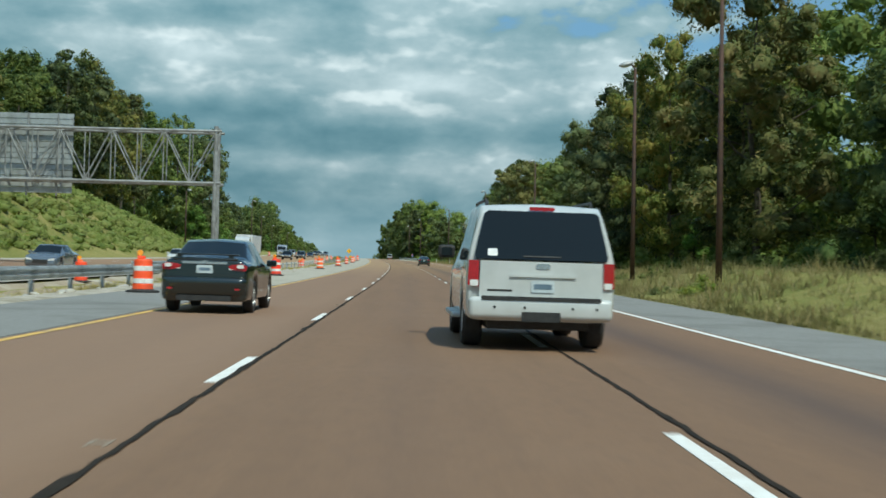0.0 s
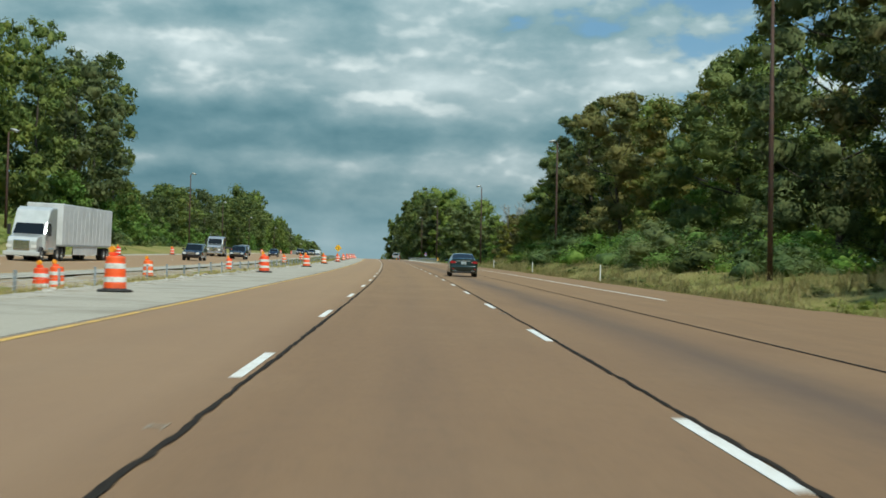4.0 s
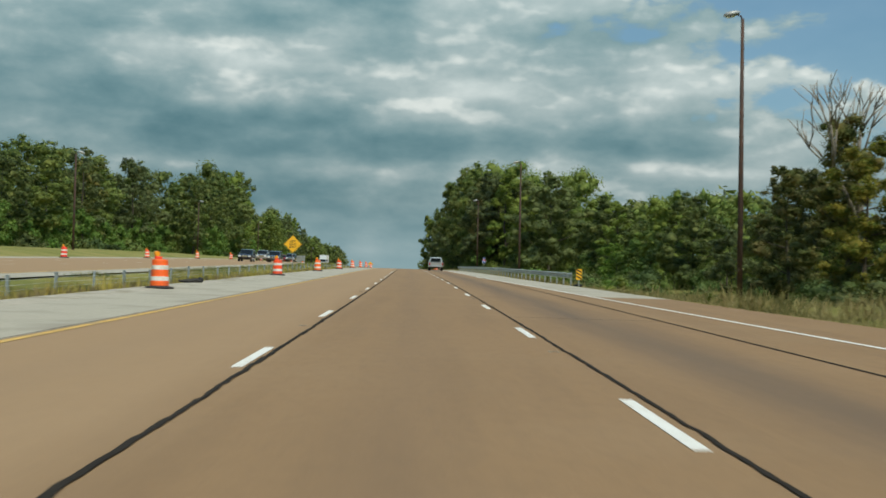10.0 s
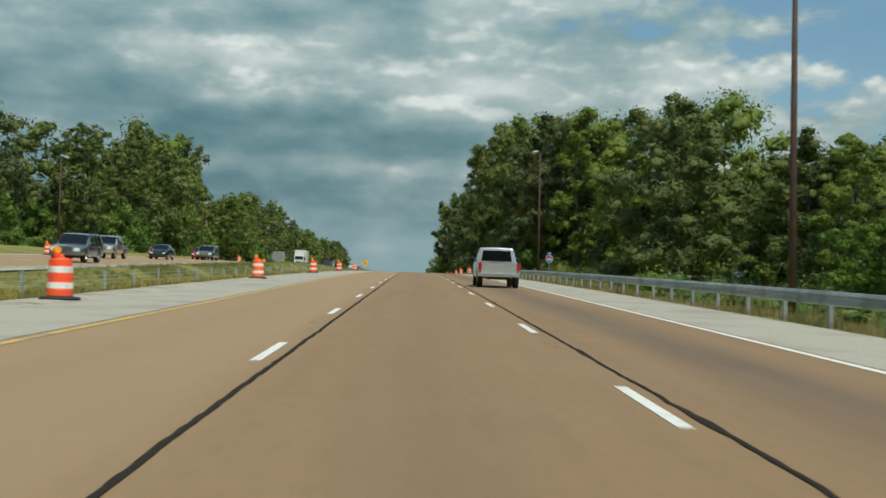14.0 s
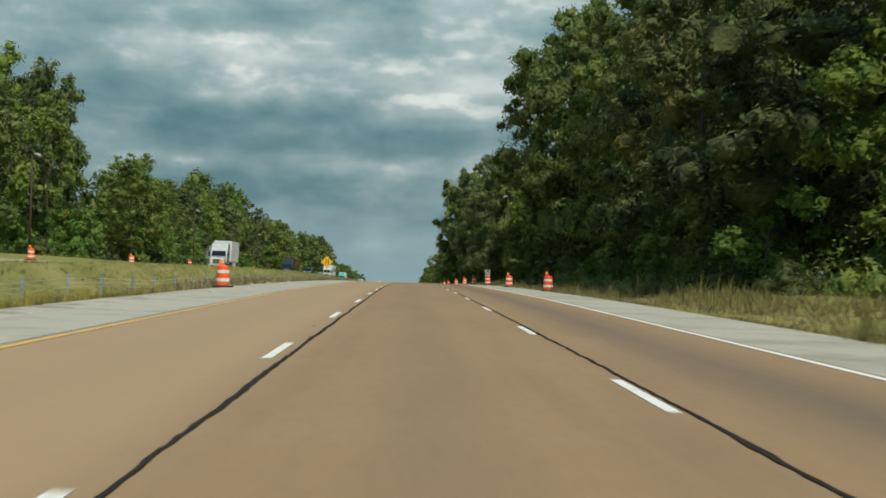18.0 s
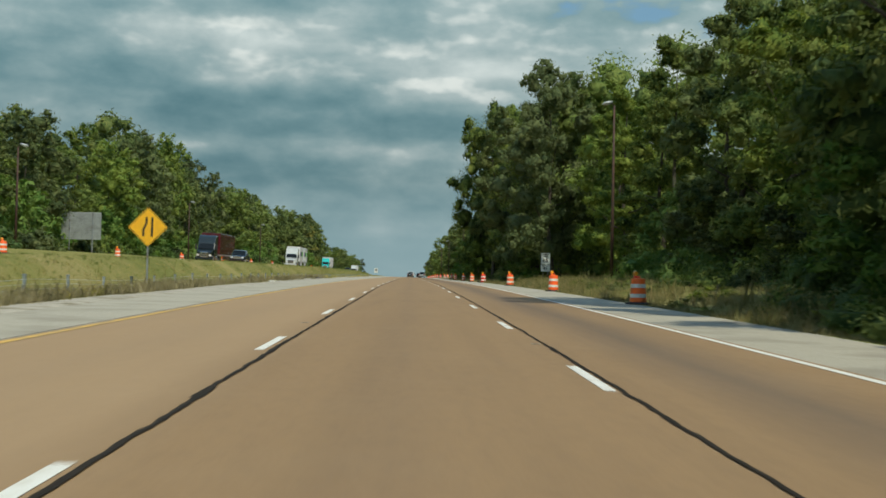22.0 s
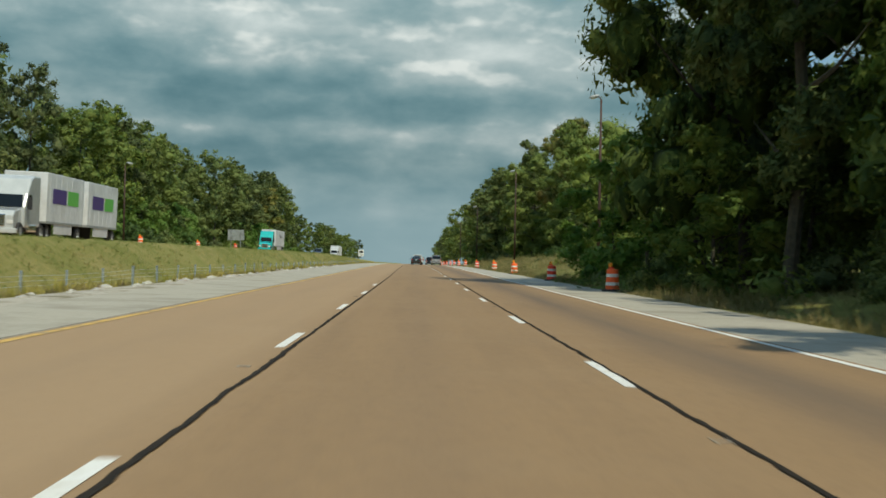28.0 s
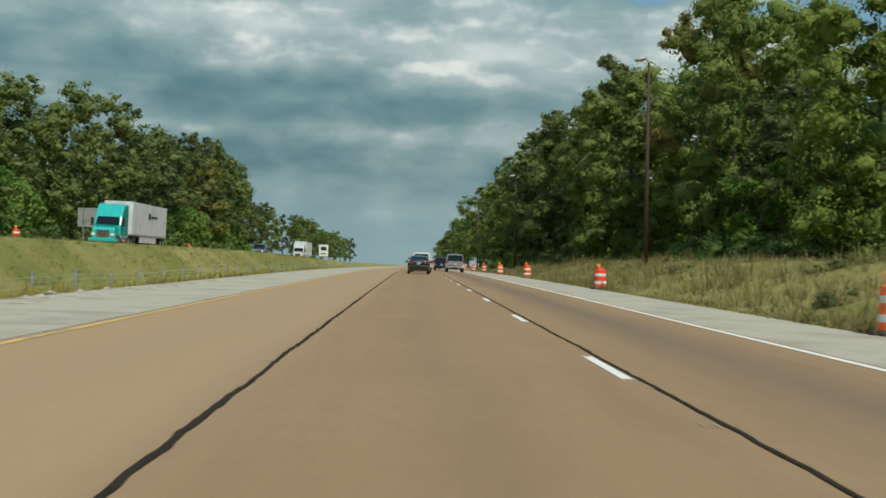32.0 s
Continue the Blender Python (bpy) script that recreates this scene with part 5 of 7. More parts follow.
    box(bm, -w * 0.72, w * 0.72, 0.0, 0.24, (boot - 0.03) * z, (boot + 0.022) * z, 0.024)
    part("boot_lip", bm, mat, t, smooth=True)
    plate_part(t, "valance", round_rect(W * 0.60, 0.10, 0.03, 0, 0.30 * z), -0.02, 0.03, M_TRIM, "black lower valance")
    plate_part(t, "badge", round_rect(0.10, 0.06, 0.028, 0, 1.0 * z), 0.0, 0.025, M_CHROME, "chrome badge")
    for sx in (1, -1):
        mir = cuboid(t, "mirror", *sorted((sx * w * 0.98, sx * (w + 0.20))), 2.95 * k, 3.10 * k, 0.92 * z, 1.06 * z, mat, 0.04)
        plate_part(mir, "mirror_glass", round_rect(0.14, 0.09, 0.03, sx * (w + 0.11), 0.99 * z), 2.95 * k, 0.004, M_GLASS)
        hl = [(sx * w * 0.45, 0.56 * z), (sx * w * 0.80, 0.58 * z), (sx * w * 0.86, 0.70 * z), (sx * w * 0.55, 0.66 * z)]
        plate_part(t, "headlight", hl if sx > 0 else hl[::-1], L + 0.01, 0.10, M_CLEAR, "clear headlight")
        for yy in (1.6, 2.65):
            cuboid(t, "door_handle", *sorted((sx * (w - 0.02), sx * (w + 0.015))), yy * k, yy * k + 0.18, 0.84 * z, 0.87 * z, M_CHROME if mat is P_GREEN else mat, 0.006)
    plate_part(t, "grille", round_rect(w * 0.9, 0.20, 0.05, 0, 0.50 * z), L + 0.03, 0.06, M_TRIM, "dark grille")
    return t


M_NAVYPRINT = material("navy_print", (0.10, 0.15, 0.20), (0.14, 0.20, 0.26), 9, 0.5)


def big_suv(m, mat, label, L=5.2, W=1.99, H=1.95, group="cars on the highway", details=True):
    t = thing("suv", label, "car", m, group)
    w, z = W / 2, H / 1.95
    keys = [(0.0, w * 0.955, w * 0.955, 1.18 * z, w * 0.81, 1.84 * z, 0.28), (0.05, w * 0.99, w * 0.985, 1.20 * z, w * 0.83, 1.87 * z, 0.26), (0.30, w, w * 0.985, 1.20 * z, w * 0.83, H, 0.12), (0.42, w, w * 0.985, 1.20 * z, w * 0.83, H, 0.05),
            (1.25, w, w * 0.985, 1.19 * z, w * 0.83, H + 0.02, 0.0), (1.37, w, w * 0.985, 1.19 * z, w * 0.83, H + 0.02, 0.0), (2.10, w, w * 0.985, 1.18 * z, w * 0.83, H + 0.01, 0.0), (2.22, w, w * 0.985, 1.18 * z, w * 0.83, H + 0.01, 0.0),
            (3.0, w, w * 0.985, 1.17 * z, w * 0.80, 1.88 * z, 0.0), (3.75, w, w * 0.98, 1.14 * z, w * 0.84, 1.26 * z, 0.0), (4.7, w * 0.99, w * 0.96, 1.05 * z, w * 0.84, 1.14 * z, 0.0), (L - 0.08, w * 0.94, w * 0.92, 0.92 * z, w * 0.80, 1.0 * z, 0.0), (L, w * 0.9, w * 0.88, 0.85 * z, w * 0.76, 0.92 * z, 0.0)]
    wy = (1.05, 4.10)
    rows, ix = lofted(keys, wy, 0.86, 0.40)
    panes = [("side_a", ix[0.42], ix[1.25], "side"), ("side_b", ix[1.37], ix[2.10], "side"), ("side_c", ix[2.22], ix[3.0], "side"), ("front", ix[3.0], ix[3.75], "top")]
    shell(t, rows, panes, mat)
    for yy in wy:
        for sx in (1, -1):
            wheel(t, sx * (w - 0.01), yy, 0.39, 0.27, 0.235)
    tilt = Matrix.Translation((0, -0.012, 1.19 * z)) @ Matrix.Rotation(-math.atan(0.27), 4, "X") @ Matrix.Translation((0, 0, -1.19 * z))
    rw = plate_part(t, "rear_window", [(-w * 0.88, 1.21 * z), (w * 0.88, 1.21 * z), (w * 0.895, 1.26 * z), (w * 0.775, 1.84 * z), (w * 0.72, 1.88 * z), (-w * 0.72, 1.88 * z), (-w * 0.775, 1.84 * z), (-w * 0.895, 1.26 * z)], 0.0, 0.03, M_GLASS, "dark rear window", tilt)
    if details:
        plate_part(rw, "sticker", round_rect(0.13, 0.10, 0.02, -w * 0.66, 1.30 * z), -0.03, 0.003, M_SIGNWHITE, "small white sticker", tilt)
        plate_part(rw, "wiper", round_rect(0.50, 0.02, 0.008, 0.0, 1.25 * z), -0.03, 0.015, M_TRIM, "rear wiper", tilt)
    plate_part(t, "brake_light", round_rect(0.34, 0.05, 0.015, 0, 1.90 * z), 0.19, 0.05, M_TAIL, "high red brake light")
    gate = [(-w * 0.78, 0.62 * z), (w * 0.78, 0.62 * z), (w * 0.83, 0.70 * z), (w * 0.82, 1.19 * z), (-w * 0.82, 1.19 * z), (-w * 0.83, 0.70 * z)]
    plate_part(t, "tailgate", gate, -0.002, 0.03, mat)
    plate_part(t, "gate_recess", round_rect(0.82, 0.30, 0.05, 0.02, 0.85 * z), -0.028, 0.008, mat)
    plate_part(t, "gate_ledge", round_rect(0.88, 0.035, 0.012, 0.02, 1.00 * z), -0.03, 0.03, mat)
    pl = plate_part(t, "number_plate", round_rect(0.31, 0.155, 0.015, 0.02, 0.86 * z), -0.04, 0.01, M_PLATE, "pale number plate")
    plate_part(pl, "print_bar", round_rect(0.24, 0.07, 0.008, 0.02, 0.86 * z), -0.05, 0.003, M_NAVYPRINT, "dark bar of print")
    plate_part(t, "badge", round_rect(0.19, 0.075, 0.036, 0.02, 1.13 * z), -0.03, 0.012, M_CHROME, "oval badge")
    plate_part(t, "badge", round_rect(0.34, 0.025, 0.006, -w * 0.55, 0.80 * z), -0.03, 0.006, M_TRIM, "small dark script bar")
    for sx in (1, -1):
        pts = [(sx * w * 0.84, 0.84 * z), (sx * w * 0.985, 0.86 * z), (sx * w * 0.975, 1.19 * z), (sx * w * 0.84, 1.19 * z)]
        tl = plate_part(t, "tail_light", pts if sx > 0 else pts[::-1], 0.06, 0.09, M_TAIL, "tall red tail light")
        plate_part(tl, "reverse_lens", round_rect(0.11, 0.08, 0.015, sx * w * 0.90, 0.89 * z), -0.03, 0.006, M_CLEAR, "clear lens")
        mir = cuboid(t, "mirror", *sorted((sx * w, sx * (w + 0.26))), 3.05, 3.25, 1.22 * z, 1.42 * z, M_TRIM, 0.05, "black door mirror")
        plate_part(mir, "mirror_glass", round_rect(0.17, 0.13, 0.03, sx * (w + 0.13), 1.32 * z), 3.05, 0.004, M_GLASS)
        bm = bmesh.new()
        tube(bm, [(sx * w * 0.72, 0.5, H + 0.0), (sx * w * 0.72, 0.6, H + 0.07), (sx * w * 0.72, 2.4, H + 0.09), (sx * w * 0.72, 2.5, H + 0.02)], [0.022] * 4, 6)
        part("roof_rail", bm, M_TRIM, t, "black roof rail")
        cuboid(t, "running_board", *sorted((sx * (w - 0.06), sx * (w + 0.10))), 1.55, 3.55, 0.36, 0.43, M_GALV, 0.02, "grey running board")
        plate_part(t, "headlight", round_rect(0.34, 0.20, 0.04, sx * w * 0.68, 0.86 * z), L + 0.02, 0.12, M_CLEAR, "clear headlight")
        for yy in (1.45, 2.35):
            cuboid(t, "door_handle", *sorted((sx * (w - 0.02), sx * (w + 0.02))), yy, yy + 0.2, 1.04 * z, 1.08 * z, mat, 0.006)
    bm = bmesh.new()
    box(bm, -w * 0.965, w * 0.965, -0.12, 0.40, 0.42 * z, 0.71 * z)
    bmesh.ops.bevel(bm, geom=bm.edges[:], offset=0.07, segments=4, affect="EDGES", profile=0.5)
    bp = part("bumper", bm, mat, t, smooth=True)
    plate_part(bp, "step_pad", round_rect(W * 0.80, 0.05, 0.015, 0, 0.70 * z), -0.08, 0.05, M_TRIM, "dark step pad")
    plate_part(bp, "hitch_panel", round_rect(0.52, 0.13, 0.02, 0, 0.46 * z), -0.122, 0.01, M_TRIM, "black hitch panel")
    for x in (-0.62, -0.22, 0.42, 0.74):
        plate_part(bp, "sensor", round_rect(0.035, 0.035, 0.014, x, 0.58 * z), -0.118, 0.008, M_TRIM, "round dark sensor")
    cuboid(t, "chassis", -w * 0.7, w * 0.7, 0.3, L - 0.4, 0.27, 0.45, M_TRIM, 0.03, "dark underbody")
    cuboid(t, "axle", -w * 0.85, w * 0.85, 0.97, 1.13, 0.30, 0.46, M_TRIM, 0.05, "rear axle")
    plate_part(t, "grille", round_rect(w * 0.8, 0.28, 0.04, 0, 0.86 * z), L + 0.03, 0.10, M_CHROME, "chrome grille")
    return t


def pickup(m, mat, label, service=False, group="cars on the highway"):
    L, W, H = 5.8, 1.98, 1.88
    t = thing("pickup_truck", label, "pickup truck", m, group)
    w = W / 2
    keys = [(2.10, w * 0.96, w * 0.96, 1.18, w * 0.78, 1.80, 0.05), (2.16, w, w * 0.985, 1.20, w * 0.80, H, 0.03), (2.35, w, w * 0.985, 1.20, w * 0.80, H, 0.0), (3.10, w, w * 0.985, 1.19, w * 0.80, H, 0.0), (3.20, w, w * 0.985, 1.19, w * 0.80, H, 0.0),
            (3.75, w, w * 0.985, 1.18, w * 0.78, 1.80, 0.0), (4.40, w, w * 0.98, 1.14, w * 0.84, 1.22, 0.0), (5.3, w * 0.99, w * 0.96, 1.04, w * 0.84, 1.12, 0.0), (L - 0.06, w * 0.95, w * 0.93, 0.92, w * 0.82, 1.0, 0.0), (L, w * 0.92, w * 0.90, 0.86, w * 0.78, 0.93, 0.0)]
    rows, ix = lofted(keys, (4.75,), 0.88, 0.42)
    shell(t, rows, [("side_a", ix[2.35], ix[3.10], "side"), ("side_b", ix[3.20], ix[3.75], "side"), ("front", ix[3.75], ix[4.40], "top")], mat)
    plate_part(t, "rear_window", [(-w * 0.74, 1.24), (w * 0.74, 1.24), (w * 0.66, 1.74), (-w * 0.66, 1.74)], 2.13, 0.03, M_GLASS, "dark rear window")
    hw = w + (0.14 if service else 0.0)
    top = 1.36 if service else 1.14
    for sx in (1, -1):
        if service:
            cuboid(t, "tool_locker", *sorted((sx * (w - 0.36), sx * hw)), 0.02, 2.05, 0.98, top, mat, 0.02, "white side locker")
            cuboid(t, "tool_locker", *sorted((sx * (w - 0.36), sx * hw)), 0.02, 0.62, 0.50, 0.98, mat, 0.02, "white side locker")
            cuboid(t, "tool_locker", *sorted((sx * (w - 0.36), sx * hw)), 1.58, 2.05, 0.50, 0.98, mat, 0.02, "white side locker")
        else:
            cuboid(t, "bed_side", *sorted((sx * (w - 0.10), sx * w)), 0.03, 2.06, 0.90, top, mat, 0.03)
            cuboid(t, "bed_side", *sorted((sx * (w - 0.10), sx * w)), 0.03, 0.66, 0.52, 0.91, mat, 0.03)
            cuboid(t, "bed_side", *sorted((sx * (w - 0.10), sx * w)), 1.52, 2.06, 0.52, 0.91, mat, 0.03)
        tl = round_rect(0.15, 0.34, 0.03, sx * (hw - 0.10), 0.98)
        plate_part(t, "tail_light", tl, 0.0, 0.05, M_TAIL, "red tail light")
        mir = cuboid(t, "mirror", *sorted((sx * w, sx * (w + 0.26))), 3.9, 4.05, 1.20, 1.42, M_TRIM, 0.04, "black door mirror")
        plate_part(mir, "mirror_glass", round_rect(0.17, 0.15, 0.03, sx * (w + 0.13), 1.31), 3.9, 0.004, M_GLASS)
        plate_part(t, "headlight", round_rect(0.32, 0.2, 0.04, sx * w * 0.7, 0.88), L + 0.02, 0.1, M_CLEAR, "clear headlight")
        for yy in (1.08, 4.75):
            wheel(t, sx * (w - 0.01), yy, 0.39, 0.26, 0.22)
    gate = plate_part(t, "tailgate", round_rect(2 * w - (0.50 if service else 0.28), top - 0.66, 0.03, 0, (top + 0.66) / 2), 0.06, 0.06, mat)
    if service:
        for x, zz, ww in ((-0.35, 1.16, 0.42), (0.35, 1.16, 0.42), (0.0, 1.05, 0.6)):
            plate_part(gate, "print_bar", round_rect(ww, 0.06, 0.01, x, zz), 0.0, 0.004, M_TRIM, "dark bar of lettering")
        cuboid(t, "load", -0.45, 0.2, 0.7, 1.4, 0.9, 1.62, M_TRIM, 0.08, "dark machine in the bed")
        cuboid(t, "load", 0.25, 0.6, 0.9, 1.5, 0.9, 1.5, M_SIGNBACK, 0.05, "grey can in the bed")
    plate_part(t, "number_plate", round_rect(0.31, 0.155, 0.015, 0, 0.60), -0.12, 0.01, M_PLATE, "pale number plate")
    cuboid(t, "bumper", -w * 0.98, w * 0.98, -0.14, 0.05, 0.50, 0.68, P_WHITE if service else M_CHROME, 0.03, "rear bumper")
    cuboid(t, "bed_floor", -w + 0.1, w - 0.1, 0.05, 2.1, 0.72, 0.80, M_TRIM, 0.01, "dark bed floor")
    cuboid(t, "chassis", -0.5, 0.5, 0.1, L - 0.4, 0.38, 0.60, M_TRIM, 0.03, "dark chassis")
    plate_part(t, "grille", round_rect(w * 0.95, 0.3, 0.04, 0, 0.86), L + 0.03, 0.1, M_CHROME, "chrome grille")
    return t


def profile_part(t, name, pts, x0, x1, mat, bevel=0.06, label=""):
    """A solid whose side outline (y, z) is drawn from x0 to x1."""
    bm = bmesh.new()
    a = [bm.verts.new((x0, y, z)) for y, z in pts]
    b = [bm.verts.new((x1, y, z)) for y, z in pts]
    bm.faces.new(a)
    bm.faces.new(b[::-1])
    for i in range(len(pts)):
        j = (i + 1) % len(pts)
        bm.faces.new((a[j], a[i], b[i], b[j]))
    bmesh.ops.recalc_face_normals(bm, faces=bm.faces)
    if bevel:
        bmesh.ops.bevel(bm, geom=bm.edges[:], offset=bevel, segments=2, affect="EDGES", profile=0.6)
    return part(name, bm, mat, t, label)


def semi(m, cab_mat, box_mat, label, trailers=((2.0, 16.0),), marks=None, sleeper=True, flatbed=False):
    """A tractor whose front is at y=0 and whose trailers lie at negative y."""
    t = thing("semi_truck", label, "truck", m, "oncoming trucks")
    roof = 3.75 if sleeper and not flatbed else 2.95
    profile_part(t, "bonnet", [(0.0, 0.55), (0.02, 1.35), (-0.25, 1.62), (-1.55, 1.85), (-1.55, 0.65)], -0.98, 0.98, cab_mat, 0.10)
    profile_part(t, "cab", [(-1.45, 0.7), (-1.45, 1.82), (-1.95, 2.72), (-2.5, roof - 0.25), (-3.1, roof), (-4.4, roof), (-4.5, 0.8)], -1.16, 1.16, cab_mat, 0.12)
    plate = [(-1.02, 1.86), (1.02, 1.86), (0.92, 2.66), (-0.92, 2.66)]
    tilt = Matrix.Translation((0, -1.47, 1.84)) @ Matrix.Rotation(radians(180), 4, "Z") @ Matrix.Rotation(math.atan(-0.55), 4, "X") @ Matrix.Translation((0, 0.0, -1.84))
    plate_part(t, "windscreen", plate, 0.0, 0.05, M_GLASS, "dark windscreen", tilt)
    for sx in (1, -1):
        x = sx * 1.165
        bm = bmesh.new()
        bm.faces.new([bm.verts.new((x + sx * d, y, z)) for d, y, z in ((0.008, -1.75, 1.9), (0.008, -2.7, 1.9), (0.008, -2.7, 2.6), (0.008, -2.1, 2.6))])
        bmesh.ops.solidify(bm, geom=bm.faces[:], thickness=0.01)
        part("side_window", bm, M_GLASS, t, "dark cab window")
        cuboid(t, "mirror", *sorted((sx * 1.25, sx * 1.50)), -1.75, -1.62, 1.75, 2.45, M_TRIM, 0.04, "tall black mirror")
        plate_part(t, "headlight", round_rect(0.34, 0.22, 0.05, sx * 0.82, 1.0), 0.05, 0.14, M_CLEAR, "clear headlight")
        cuboid(t, "fuel_tank", *sorted((sx * 0.75, sx * 1.18)), -3.9, -2.4, 0.45, 1.0, M_CHROME, 0.15, "chrome fuel tank")
        for yy in (-0.95, -4.9, -6.15):
            wheel(t, sx * 1.14, yy, 0.50, 0.32 if yy > -2 else 0.55, 0.28)
        if flatbed or not sleeper:
            bm = bmesh.new()
            tube(bm, [(sx * 1.05, -4.45, 1.0), (sx * 1.05, -4.45, 3.7)], [0.08, 0.08], 8)
            part("exhaust_stack", bm, M_CHROME, t, "chrome exhaust stack")
    g = cuboid(t, "grille", -0.55, 0.55, -0.12, 0.05, 0.72, 1.42, M_CHROME, 0.05, "chrome grille")
    for k in range(6):
        cuboid(g, "grille_bar", -0.46, 0.46, 0.04, 0.065, 0.80 + 0.095 * k, 0.83 + 0.095 * k, M_TRIM, 0.0)
    cuboid(t, "bumper", -1.2, 1.2, -0.25, 0.12, 0.36, 0.66, M_CHROME if flatbed else cab_mat, 0.06)
    cuboid(t, "chassis", -0.5, 0.5, -7.0, -0.4, 0.55, 0.95, M_TRIM, 0.03, "dark chassis")
    y = -4.9
    for gap, length in trailers:
        y0, y1 = y - gap * 0.25, y - gap * 0.25 - length
        if flatbed:
            tr = cuboid(t, "trailer_deck", -1.25, 1.25, y1, y0, 1.15, 1.42, box_mat, 0.03, "dark flat trailer deck")
            cuboid(t, "headboard", -1.2, 1.2, -4.75, -4.6, 1.0, 3.0, M_TRIM, 0.03, "dark rack behind the cab")
        else:
            tr = cuboid(t, "trailer_box", -1.29, 1.29, y1, y0, 1.12, 4.10, box_mat, 0.05, "box trailer")
            n = int(length / 1.2)
            for k in range(n):
                yy = y1 + (k + 0.5) * length / n
                for sx in (1, -1):
                    cuboid(tr, "rib", *sorted((sx * 1.288, sx * 1.302)), yy - 0.03, yy + 0.03, 1.18, 4.02, box_mat, 0.0)
            cuboid(tr, "lower_rail", -1.305, 1.305, y1, y0, 1.06, 1.20, M_SIGNBACK, 0.01, "aluminium lower rail")
            for sx in (1, -1):
                cuboid(tr, "side_skirt", *sorted((sx * 1.22, sx * 1.26)), y1 + length * 0.30, y0 - length * 0.22, 0.45, 1.06, box_mat, 0.01, "aerodynamic side skirt")
                if marks:
                    for (ya, yb, za, zb, mk) in marks:
                        cuboid(tr, "mark", *sorted((sx * 1.300, sx * 1.312)), y1 + length * ya, y1 + length * yb, za, zb, mk, 0.004, "plain coloured mark")
        for sx in (1, -1):
            for yy in (y1 + 1.0, y1 + 2.25) if length > 9 else (y1 + 0.9,):
                wheel(t, sx * 1.24, yy, 0.50, 0.55, 0.28)
        cuboid(t, "landing_gear", -0.9, 0.9, y0 - 2.6, y0 - 2.4, 0.3, 1.1, M_TRIM, 0.02, "dark landing legs")
        y = y1 - 0.9
    return t


def road_spot(s, lat, turn=0.0):
    """The pose of a vehicle on our carriageway, nose along the road, pitched with its grade."""
    g = float(np.interp(s, _n, _g))
    return Matrix.Translation(on_road(s, lat, pave(lat) + 0.006)) @ Matrix.Rotation(heading(s) + radians(turn), 4, "Z") @ Matrix.Rotation(g, 4, "X") @ Matrix.Rotation(0.010, 4, "Y")


def opp_spot(s, lat):
    g = float(np.interp(s, _n, _g)) + (opp_level(s + 5) - opp_level(s - 5)) / 10
    return Matrix.Translation(on_road(s, lat, opp_level(s, lat) + 0.026)) @ Matrix.Rotation(heading(s), 4, "Z") @ Matrix.Rotation(g, 4, "X") @ Matrix.Rotation(0.03, 4, "Y") @ Matrix.Rotation(math.pi, 4, "Z")


big_suv(road_spot(17.3, 1.83, 1.2), P_WHITE, "large white sport utility vehicle with roof rails and dark glass")
dark = sedan("sedan", "black-green compact sedan with a boot spoiler and red lights", road_spot(25.4, -3.93), P_BLACK)
bm = bmesh.new()
box(bm, -0.66, 0.66, -0.02, 0.20, 1.135, 1.165, 0.012)
sp = part("spoiler", bm, P_BLACK, dark, "black boot spoiler", smooth=True)
for sx in (-0.5, 0.5):
    cuboid(sp, "spoiler_foot", sx - 0.05, sx + 0.05, 0.04, 0.16, 1.05, 1.14, P_BLACK, 0.01)
for sx in (1, -1):
    plate_part(dark, "tail_lens", round_rect(0.13, 0.07, 0.025, sx * 0.70, 0.925), 0.0, 0.055, M_CLEAR, "clear inner lamp lens")
im = sedan("sedan", "dark green full-size sedan with chrome window trim and twin exhausts", road_spot(204.0, 3.85, -0.5), P_GREEN, L=5.1, W=1.85, H=1.49, boot=1.10)
for sx in (1, -1):
    plate_part(im, "exhaust_tip", round_rect(0.22, 0.075, 0.03, sx * 0.58, 0.375), -0.055, 0.06, M_CHROME, "chrome exhaust tip")
    # flat dark plate gives the solid tip its shaded hollow
    plate_part(im, "exhaust_pipe", round_rect(0.16, 0.045, 0.02, sx * 0.58, 0.375), -0.116, 0.004, M_TRIM, "dark plate drawn as the shaded pipe mouth")
pickup(road_spot(484, 3.75), P_SILVER, "silver pickup truck with a chrome bumper")
sedan("sedan", "black sedan far down the road", road_spot(1074, 0.15), P_BLACK, L=4.9, W=1.84, H=1.47)
pickup(road_spot(1092, 0.45), P_WHITE, "white service pickup with side lockers and a loaded bed", True)
big_suv(road_spot(1112, 4.3), P_SILVER, "silver sport utility vehicle far down the road", details=False)
big_suv(road_spot(1150, 3.6), P_NAVY, "dark blue sport utility vehicle far down the road", H=1.8, details=False)
sedan("sedan", "silver sedan far down the road", road_spot(1185, 0.2), P_SILVER)
big_suv(road_spot(1215, 3.9), P_WHITE, "white van-like vehicle far down the road", details=False)

